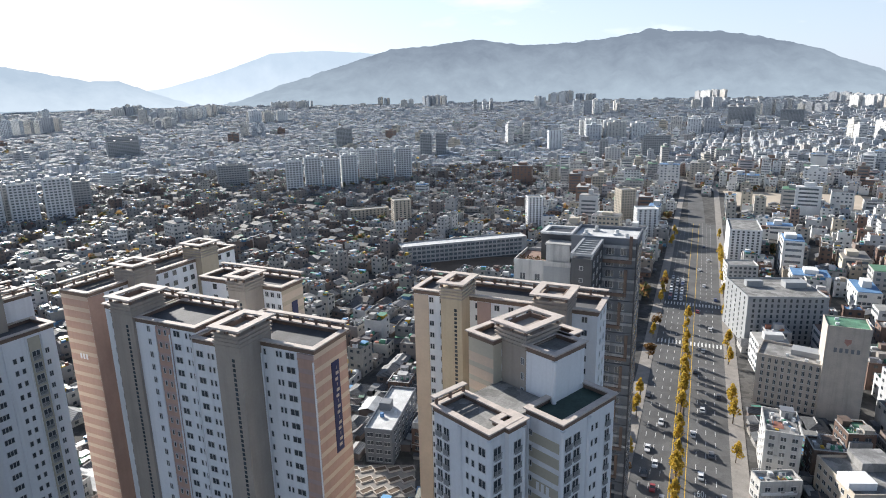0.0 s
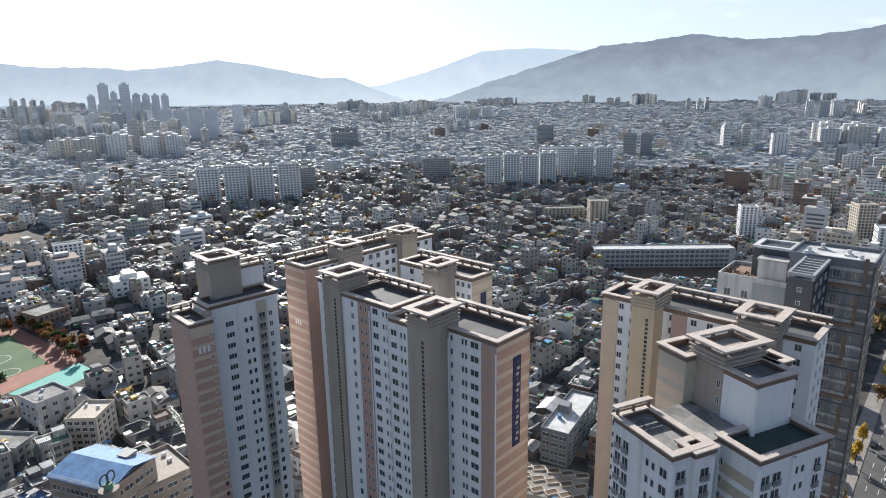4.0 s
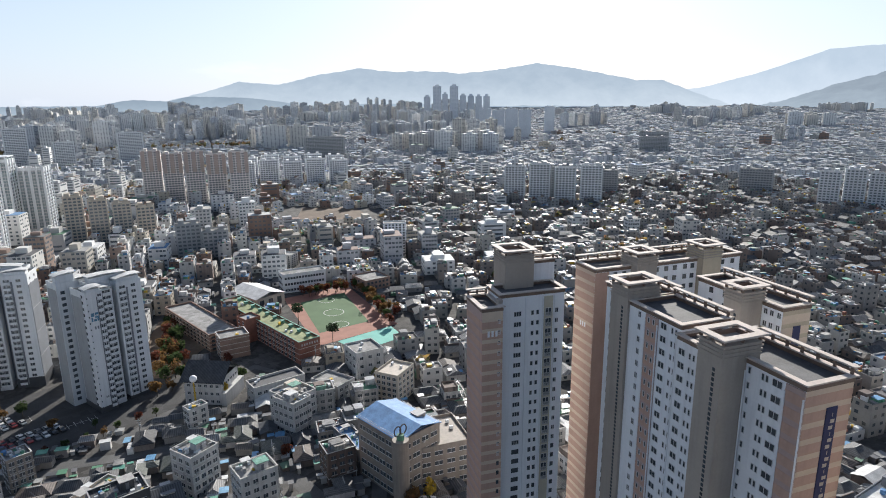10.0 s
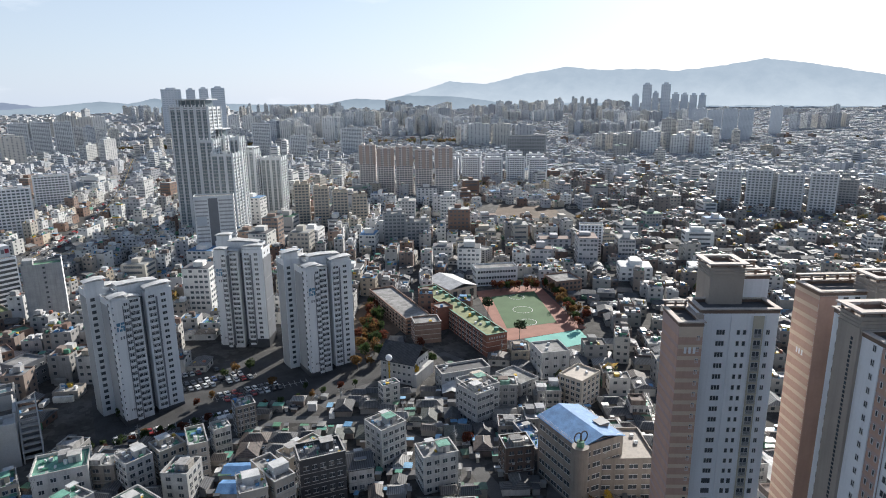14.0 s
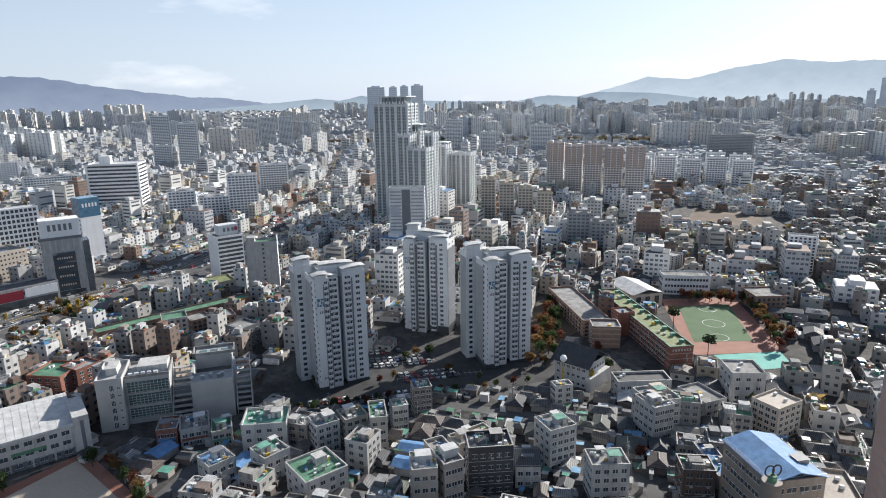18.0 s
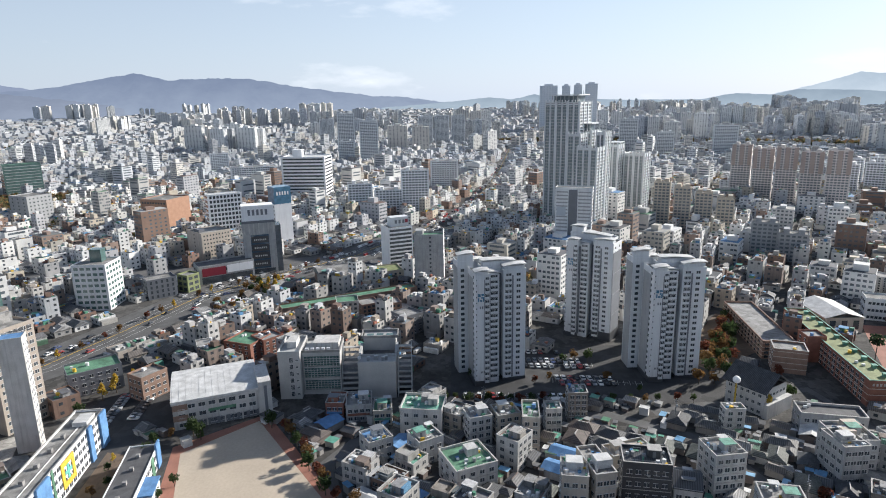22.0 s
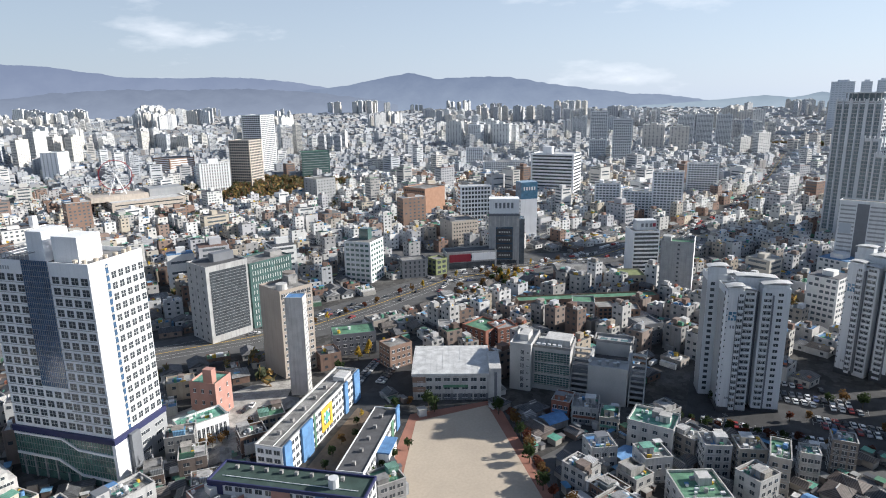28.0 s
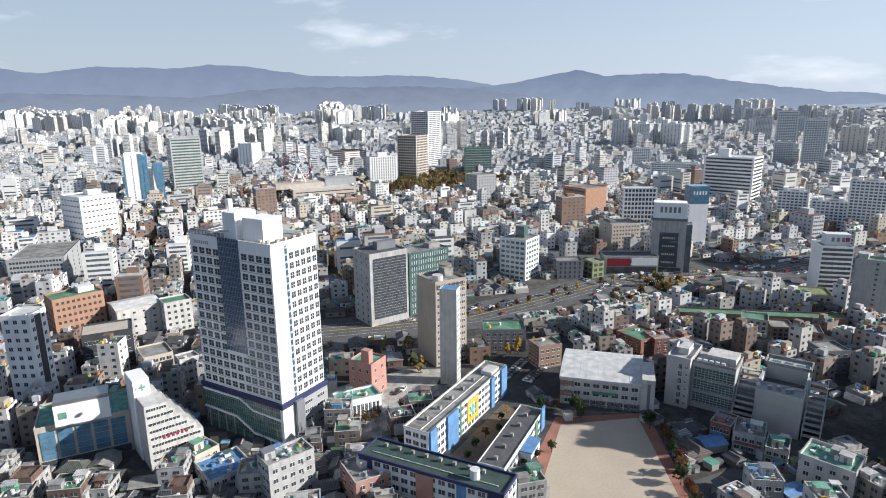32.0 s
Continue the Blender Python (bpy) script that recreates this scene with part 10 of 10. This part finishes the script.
# shrubs and trees round the white towers, the pitch and the school court
for x, y, k, z in ((-262, -14, "green", 0.7), (-266, -6, "red", 0.7), (-258, 14, "red", 0.6), (-262, 20, "orange", 0.6), (-270, 66, "red", 0.7), (-262, 92, "orange", 0.7), (-282, 40, "green", 0.9), (-284, 34, "orange", 0.9),
                   (-280, 28, "green", 0.8), (-300, 62, "orange", 0.9), (-252, 58, "green", 0.6), (-262, 46, "orange", 0.8), (-246, 108, "green", 1.0), (-252, 112, "orange", 1.0), (-262, 116, "red", 1.1), (-270, 122, "red", 1.1),
                   (-279, 128, "green", 1.0), (-256, 104, "green", 1.2), (-150, -128, "green", 0.6), (-158, -131, "green", 0.7), (-166, -133, "orange", 0.5), (-172, -131, "green", 0.6), (-180, -136, "green", 0.6),
                   (-186, -138, "ginkgo", 0.5), (-198, -130, "green", 0.7), (-203, -126, "orange", 0.6), (-154, -112, "green", 0.55), (-160, -111, "green", 0.5), (-166, -110, "green", 0.55), (-174, -109, "green", 0.6)):
    plant(k, x, y, z)
for i in range(10):
    plant(("red", "orange", "orange", "green")[i % 4], -262 - i * 6.4, 221 + i * 2.2 + rng.uniform(-2, 2), 0.95)
# medians of the curved avenue
for i in range(22):
    j = 2 + i // 6
    p, q = Vector(ROAD2[j]), Vector(ROAD2[j + 1])
    c_ = p.lerp(q, (i % 6) / 6)
    if rng.random() < 0.75:
        plant(("orange", "ginkgo", "red")[i % 3], c_.x + rng.uniform(-1, 1), c_.y + rng.uniform(-1, 1), 0.7)

# ---- street poles and their cables ----
pole = thing("utility_pole", "grey concrete utility pole with crossarms and transformer", "utility pole", group="utility poles")
part("shaft", Shape().tube((0, 0, 0), (0, 0, 11), 0.2, 0.13, 8), M["concrete"], pole)
part("crossarm", Shape().box(-1.0, 1.0, -0.06, 0.06, 10.3, 10.42), M["steel"], pole)
part("crossarm", Shape().box(-0.8, 0.8, -0.06, 0.06, 9.4, 9.52), M["steel"], pole)
part("transformer", Shape().tube((0.42, 0, 7.6), (0.42, 0, 8.8), 0.32, 0.32, 10), M["grey_panel"], pole)
lines_ = [[(-128, 62), (-150, 80), (-176, 92), (-204, 84), (-226, 66)], [(-140, 20), (-168, 26), (-196, 30), (-222, 26)], [(-132, -20), (-158, -30), (-186, -42), (-212, -38), (-232, -8)],
          [(-136, 112), (-162, 122), (-190, 140), (-214, 156), (-238, 150)], [(-118, 128), (-138, 152), (-166, 172)], [(-70, -150), (-96, -165), (-120, -178)]]
wire, first = Shape(), True
for ln_ in lines_:
    for i, (x, y) in enumerate(ln_):
        m = pose(x, y, 0, 0, 0, rng.uniform(0, 180))
        if first:
            pole.matrix_basis, first = m, False
        else:
            copy_thing(pole, m)
        if i:
            p, q = Vector((*ln_[i - 1], 0)), Vector((x, y, 0))
            for off, z in ((-0.8, 10.4), (0.0, 10.4), (0.8, 10.4), (0.4, 9.5), (-0.3, 8.2)):
                n_ = Vector((-(q - p).y, (q - p).x, 0)).normalized() * off
                pts_ = [p.lerp(q, k / 6) + n_ + Vector((0, 0, z - 0.9 * 4 * (k / 6) * (1 - k / 6))) for k in range(7)]
                for k in range(6):
                    wire.tube(pts_[k], pts_[k + 1], 0.035, n=4)
stuff("cables", wire.mesh("cables", M["dark_panel"]), "black cables sagging between utility poles", "cables")

# wooded park and far groves
def grove(name, pts, label, material="leaf_mixed"):
    v, f = [], []
    for x, y, r, h in pts:
        b0 = rise(math.hypot(x, y))
        for _ in range(26):
            d = rng.normal(size=3)
            d /= np.linalg.norm(d)
            c = np.array([x, y, b0 + h * 0.6]) + d * np.array([r, r, h * 0.4]) * rng.uniform(0.5, 1)
            e = rng.normal(size=(2, 3)) * r * 0.33
            b = len(v)
            v += [tuple(c + e[0]), tuple(c + e[1]), tuple(c - e[0]), tuple(c - e[1])]
            f.append((b, b + 1, b + 2, b + 3))
    me = bpy.data.meshes.new(name)
    me.from_pydata(v, [], f)
    me.materials.append(M[material])
    return stuff(name, me, label, "trees")


grove("park_trees", [(-665 + rng.uniform(-110, 110), -650 + rng.uniform(-95, 95), rng.uniform(3, 5), rng.uniform(7, 11)) for _ in range(420)], "autumn trees of a city park, green, orange and brown")
spots = []
while len(spots) < 2600:
    a, r = radians(rng.uniform(-42, 176)), math.sqrt(rng.uniform(250 ** 2, 2600 ** 2))
    x, y = -math.sin(a) * r, math.cos(a) * r
    if noise.noise(Vector((x / 130, y / 130, 9))) > 0.12 and is_free(x, y, 3):
        spots.append((x, y, rng.uniform(2.2, 4.2), rng.uniform(5, 9)))
grove("scattered_trees", spots, "autumn trees scattered between the houses")
rim = [(-math.sin(radians(a)) * 1700, math.cos(radians(a)) * 1700 + rng.uniform(-30, 30), rng.uniform(5, 9), rng.uniform(8, 13)) for a in np.linspace(62, 92, 260)]
grove("riverside_trees", rim, "band of brown autumn trees along the river")

# ---- vehicles ----
def car_kind(name, label, ln, wd, ht, boxy=False, wheels=True):
    t = thing(name, label, "car", group="vehicles")
    s = Shape()
    zb = 0.28
    prof = [(-ln / 2, zb), (ln / 2, zb), (ln / 2, 0.72), (ln / 2 - 0.9, 0.88), (-ln / 2 + 0.35, 0.92), (-ln / 2, 0.78)] if not boxy else [(-ln / 2, zb), (ln / 2, zb), (ln / 2, 1.0), (ln / 2 - 0.3, 1.15), (-ln / 2, 1.15)]
    n, k = len(prof), 0
    s.v = [(x, -wd / 2, z) for x, z in prof] + [(x, wd / 2, z) for x, z in prof]
    s.f = [tuple(range(n)), tuple(range(2 * n - 1, n - 1, -1))] + [(i, i + n, (i + 1) % n + n, (i + 1) % n) for i in range(n)]
    shell = s
    z0, z1 = (0.86, ht - 0.05) if not boxy else (1.1, ht - 0.1)
    x0, x1, x2, x3 = (-ln / 2 + 0.4, -ln / 2 + 1.0, ln / 2 - 2.0, ln / 2 - 1.2) if not boxy else (-ln / 2 + 0.05, -ln / 2 + 0.15, ln / 2 - 0.9, ln / 2 - 0.3)
    s = Shape()
    a, b = wd / 2 - 0.06, wd / 2 - 0.22
    s.v = [(x0, -a, z0), (x3, -a, z0), (x3, a, z0), (x0, a, z0), (x1, -b, z1), (x2, -b, z1), (x2, b, z1), (x1, b, z1)]
    s.f = [(0, 1, 5, 4), (1, 2, 6, 5), (2, 3, 7, 6), (3, 0, 4, 7), (4, 5, 6, 7)]
    part("cabin", s, M["glass"], t)
    part("body", shell.box(x1 - 0.05, x2 + 0.05, -b - 0.02, b + 0.02, z1, z1 + 0.05), M["car_paint"], t)
    w = Shape().tube((0, -0.1, 0), (0, 0.1, 0), 0.32, 0.32, 10).mesh("wheel", M["tyre"])
    for x in (-ln / 2 + 0.8, ln / 2 - 0.85) if wheels else ():
        for y in (-wd / 2 + 0.08, wd / 2 - 0.08):
            part("wheel", w, None, t, at=pose(x, y, 0.32))
    return t


cars = [car_kind("car", "small parked or waiting passenger car", 4.5, 1.85, 1.45), car_kind("car", "compact passenger car on the street", 3.9, 1.7, 1.5), car_kind("van", "boxy light van on the street", 4.9, 1.9, 2.0, True),
        car_kind("car", "small passenger car standing in the street", 4.5, 1.85, 1.45, wheels=False)]
parked = set()


def park(x, y, rot, kind=None):
    src = cars[int(rng.choice([0, 0, 1, 2])) if kind is None else kind]
    if math.hypot(x, y) > 190:
        src = cars[3]
    m = pose(x, y, 0.04, 0, 0, rot)
    if src in parked:
        copy_thing(src, m)
    else:
        parked.add(src)
        src.matrix_basis = m


r1_turn = math.degrees(math.atan2(R1[1], R1[0]))
for s_, off in ((-8, -11.4), (2, -8), (9, -11.2), (-16, -8), (-14, -4.8), (-3, -4.9), (16, -8.2), (25, -11.3), (-18, 3.2), (-12, 9.6), (4, 12.8), (14, 6.2), (28, 9.5), (40, 3.3), (60, 6.4), (74, 12.6),
                (95, 3.2), (120, 6.3), (150, 9.6), (176, 3.2), (200, 12.7), (226, 6.4), (262, 3.2), (310, -6), (330, 6), (290, 9), (66, -14.4), (45, -8)):
    park(*on_r1(s_, off), r1_turn + (180 if off < 0 else 0))
for i in range(22):
    park(*on_r1(196 + (i // 3) * 6.3, -12.4 + (i % 3) * 3.1), r1_turn + 180, 3)
for i in range(5):
    park(*on_r1(-24 + i * 3.0, -21.5 + rng.uniform(-0.4, 0.4)), r1_turn + 90)
for k in range(95):
    i = int(rng.integers(1, 8))
    p, q = Vector(ROAD2[i]), Vector(ROAD2[i + 1])
    u, off = rng.uniform(), rng.choice([-14, -10.4, -6.8, -3.3, 3.3, 6.8, 10.4, 14])
    w = (q - p).normalized()
    c = p.lerp(q, u) + Vector((w.y, -w.x)) * off
    park(c.x, c.y, math.degrees(math.atan2(w.y, w.x)), 3)
for i in range(12):
    park(-244 - i * 0.2, -16 + i * 2.9 + (i // 6) * 14, 8)
    if i < 9:
        park(-259 - i * 0.1, 26 + i * 2.8, 8)
        park(-277 + rng.uniform(-0.3, 0.3), 10 + i * 3.1 + (i // 5) * 4, 188)
        park(-264.6 + rng.uniform(-0.3, 0.3), 24 + i * 2.9, 188)
        park(-293 + rng.uniform(-0.3, 0.3), -8 + i * 3.0 + (i // 4) * 5, 188)
        park(-282.6 + rng.uniform(-0.3, 0.3), 12 + i * 2.9, 8)
for i in range(11):
    park(-234.5 - i * 0.45 + rng.uniform(-0.4, 0.4), -14 + i * 6.4, 86)
for i in range(10):
    park(-210 - i * 2.7, -158 - i * 0.6, 100)
    if i < 8:
        park(-216 - i * 2.7, -149 - i * 0.5, 100)
for i in range(5):
    park(-150 - i * 6 + rng.uniform(-1, 1), -183 - rng.uniform(0, 8), 20 + rng.uniform(-15, 15))
jam = []
for k in range(330):
    i = int(rng.integers(7, 11)) if k < 230 else int(rng.integers(4, 8))
    p, q = Vector(ROAD2[i]), Vector(ROAD2[i + 1]) if i + 1 < len(ROAD2) else Vector(ROAD2[i])
    wide = 1.0 if i >= 7 else 2.1
    w = (q - p).normalized()
    c = p.lerp(q, rng.uniform()) + Vector((w.y, -w.x)) * float(rng.choice([-6.4, -3.2, 3.2, 6.4])) * wide
    if c.length > 440:
        jam.append((c.x, c.y, math.atan2(w.y, w.x), 2.2, 0.9, 0.06, 1.5))
stuff("distant_cars", boxes_mesh("distant_cars", np.array(jam), M["jam_paint"]), "white, grey and dark cars on a distant busy avenue", "cars")
for src in [t for g_ in kinds.values() for t in g_ if t not in planted] + [c for c in cars if c not in parked]:
    for o in list(src.children_recursive) + [src]:
        bpy.data.objects.remove(o)

# ---- mid-rise offices and flats between the houses ----
def midrise(seed, count, a0, a1, r0, r1, h0, h1, wall="far_wall"):
    g = np.random.default_rng(seed)
    rows = []
    for _ in range(count * 3):
        a, r = radians(g.uniform(a0, a1)), math.sqrt(g.uniform(r0 ** 2, r1 ** 2))
        x, y = -math.sin(a) * r, math.cos(a) * r
        hw, hd = g.uniform(6, 13), g.uniform(5, 9)
        if not is_free(x, y, hw) or len(rows) >= count or (r < 700 and by_avenue(x, y, 45)):
            continue
        t = district_turn(x, y) + (math.pi / 2 if g.random() < 0.5 else 0)
        h = h0 + (h1 - h0) * g.random() ** 1.8
        rows.append((x, y, t, hw, hd, rise(r), rise(r) + h))
        OCC.append((x, y, math.cos(t), math.sin(t), hw + 1, hd + 1))
    rows = np.array(rows)
    stuff("office_walls", boxes_mesh("office_walls", rows, M[wall]), "walls of mid-rise offices and flats", "buildings")
    decks = rows.copy()
    decks[:, 5], decks[:, 6] = rows[:, 6], rows[:, 6] + 0.3
    decks[:, 3:5] -= 0.35
    stuff("office_roofs", boxes_mesh("office_roofs", decks, M["far_roof"]), "flat roofs of mid-rise offices and flats", "roofs")
    heads = rows.copy()
    heads[:, 3], heads[:, 4] = rows[:, 3] * g.uniform(0.2, 0.5, len(rows)), rows[:, 4] * g.uniform(0.3, 0.6, len(rows))
    heads[:, 0] += g.uniform(-2.5, 2.5, len(rows))
    heads[:, 5], heads[:, 6] = rows[:, 6], rows[:, 6] + g.uniform(2.5, 5, len(rows))
    stuff("roof_rooms", boxes_mesh("roof_rooms", heads, M[wall]), "plant rooms on mid-rise roofs", "roof rooms")
    half = g.random(len(rows)) < 0.45
    # panes take the paler glass, haze put into their colour
    v, f = wall_panes(rows[half], 1, 3.4, 60, 1.6)
    stuff("office_windows", quads_mesh("office_windows", v, f, M["glass_mid"]), "dark window bands of mid-rise buildings", "windows")
    v, f = wall_panes(rows[~half], 5, 3.1, 2.0, 1.5)
    stuff("office_windows", quads_mesh("office_windows", v, f, M["glass_mid"]), "dark windows of mid-rise buildings", "windows")


# estates that stand out
# the default glass is a paler one, so far windows carry painted haze
def slabs(label, items, wall, group, glass="glass_mid", storey=2.8):
    for x, y, rot, w, d, h in items:
        block("apartment_block", label, "apartment block", x, y, rot, w, d, h, wall=wall, roof="roof_grey", floors=max(3, int(h / storey)), nx=max(3, int(w / 3.6)), ny=2,
              win=(2.4, 1.5), glass=glass, group=group, head=[(-w * 0.25, 0, 4, d * 0.7, 3.5, wall), (w * 0.25, 0, 4, d * 0.7, 3.5, wall)])


slabs("white apartment block of a long estate row", [(-190 + i * 22, 800 + i * 10, 12 + (i % 2) * 4, 21, 12, 38 + (i % 2) * 3) for i in range(4)], "cool_white", "white estate")
slabs("white apartment block at the wooded hill foot", [(-130 + i * 25, 868 + i * 6, 6, 23, 12, 44) for i in range(4)], "cool_white", "white estate")
slabs("pale apartment block of a hazy estate", [(-480 + i * 27, 600 + i * 14, 35, 25, 12, 40 + (i % 2) * 3) for i in range(4)], "cool_white", "hazy estate")
slabs("apartment block with brown upper storeys", [(-790 + i * 24, 285 + i * 16, 66, 22, 13, 62 - (i % 2) * 3) for i in range(5)], "estate_pink", "brown estate")
for ob in [o for o in OB if o.get("group") == "brown estate"]:
    hx, hy, h = size_of(ob.name)
    for x in (-0.98, -0.2, 0.58):
        part("brown_panel", Shape().box(x * hx, (x + 0.4) * hx, -hy - 0.15, -hy + 0.02, h * 0.62, h + 0.9), M["estate_rose"], ob, "pinkish brown upper panel")
slabs("white gabled apartment block in parallel rows", [(-815 + i * 17 - j * 66, 420 + i * 27 + j * 40, 58, 26, 11, 35 + (i % 2) * 3) for i in range(5) for j in range(2)], "white_paint", "white gabled estate")
slabs("cream apartment block of a stepped row", [(-610 + i * 8, 150 + i * 17, 72, 15, 11, 42 - i * 4) for i in range(4)], "beige", "cream estate")
slabs("pale tower of a hazy estate", [(-1170, -254, 102, 34, 22, 82), (-1276, -324, 104, 34, 22, 93), (-1754, -500, 106, 40, 24, 67), (-1310, 248, 79, 36, 22, 74), (-1329, 326, 76, 34, 20, 46),
                                      (-1325, 443, 71, 46, 20, 58), (-1176, -300, 105, 30, 18, 44), (-1600, -200, 96, 36, 20, 76), (-1612, -160, 96, 36, 20, 77), (-1630, -120, 96, 34, 20, 77)], "cool_white", "pale towers")
# haze is mixed into the paint and glass of these blocks
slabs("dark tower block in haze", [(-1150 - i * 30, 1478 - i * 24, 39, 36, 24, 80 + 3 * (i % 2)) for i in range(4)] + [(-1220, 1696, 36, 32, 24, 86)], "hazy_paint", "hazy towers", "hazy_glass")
slabs("grey mid-rise block among low houses", [(-284, 845, 19, 40, 14, 30), (-682, 1350, 27, 64, 16, 39), (-458, 778, 30, 24, 14, 28), (-449, 645, 35, 32, 14, 38), (-424, 721, 30, 26, 18, 29), (-30, 1180, 2, 22, 16, 42), (-2, 1184, 2, 20, 16, 42),
                              (-217, 1408, 9, 36, 16, 42), (271, 1055, -14, 14, 14, 33), (367, 1079, -19, 46, 16, 38), (841, 1787, -25, 70, 30, 54), (960, 1743, -29, 60, 24, 46), (-639, 1267, 27, 60, 18, 34),
                              (-1072, 728, 56, 80, 20, 45), (-493, 200, 68, 19, 14, 27), (-480, 216, 66, 20, 14, 21)], "grey_panel", "mid-rise blocks")
slabs("white office block among low houses", [(-671, -97, 98, 30, 16, 48), (-827, -80, 96, 36, 18, 42), (-911, -377, 112, 66, 22, 27), (-683, -161, 103, 27, 18, 32), (-677, -127, 100, 32, 16, 26), (-1092, -514, 115, 32, 18, 31)], "white_paint", "white offices")

midrise(11, 170, 76, 177, 360, 1100, 13, 34)
midrise(12, 300, 70, 177, 1000, 2000, 14, 42, "apt_wall")
midrise(13, 110, -42, -11, 260, 1100, 11, 30)
midrise(14, 120, -42, 70, 500, 2000, 10, 28)
midrise(15, 80, 38, 78, 330, 1000, 9, 24)

# ---- the rest of the city plain, ring by ring ----
far_ring("near", 246, 520, 11.0, 10.4, 2)
far_ring("mid", 520, 1000, 12.0, 11.5, 2)
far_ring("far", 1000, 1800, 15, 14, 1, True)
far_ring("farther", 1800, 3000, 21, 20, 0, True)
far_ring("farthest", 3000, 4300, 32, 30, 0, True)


def slab_city(seed, count, a0, a1, r0, r1, h0, h1):
    """Apartment estates: groups of parallel slabs with windows storey by storey."""
    g = np.random.default_rng(seed)
    rows = []
    for _ in range(count):
        a, r = radians(g.uniform(a0, a1)), math.sqrt(g.uniform(r0 ** 2, r1 ** 2))
        cx, cy, turn, h = -math.sin(a) * r, math.cos(a) * r, g.uniform(0, math.pi), g.uniform(h0, h1)
        w = g.uniform(9, 26)
        for i in range(g.integers(2, 5)):
            for j in range(g.integers(1, 4)):
                dx, dy = (j - 1) * (2 * w + g.uniform(6, 14)), (i - 1) * g.uniform(32, 46)
                x, y = cx + dx * math.cos(turn) - dy * math.sin(turn), cy + dx * math.sin(turn) + dy * math.cos(turn)
                z = rise(math.hypot(x, y))
                if is_free(x, y, 12):
                    rows.append((x, y, turn + g.normal(0, 0.04), w * g.uniform(0.8, 1.1), g.uniform(5.5, 8), z, z + h * g.uniform(0.85, 1.12)))
    rows = np.array(rows)
    stuff("apartment_blocks", boxes_mesh("apartment_blocks", rows, M["apt_wall"]), "white and beige apartment blocks of distant estates", "apartment blocks")
    heads = rows.copy()
    heads[:, 3], heads[:, 4] = rows[:, 3] * 0.3, rows[:, 4] * 0.7
    heads[:, 5], heads[:, 6] = rows[:, 6], rows[:, 6] + 4
    stuff("roof_rooms", boxes_mesh("roof_rooms", heads, M["apt_wall"]), "lift heads on distant apartment blocks", "roof rooms")
    # window rows lightened with paler glass in place of distance haze
    v, f = wall_panes(rows, 5, 2.9, 2.6, 1.4)
    stuff("apartment_windows", quads_mesh("apartment_windows", v, f, M["glass_mid"]), "window rows of distant apartment blocks", "windows")


slab_city(1, 42, 40, 100, 1250, 2600, 38, 68)
slab_city(2, 46, 95, 175, 1500, 3000, 36, 66)
slab_city(3, 120, 40, 176, 2500, 4100, 40, 78)
slab_city(4, 34, -38, 40, 2400, 4000, 32, 60)
slab_city(5, 5, -36, 30, 1100, 2000, 36, 50)
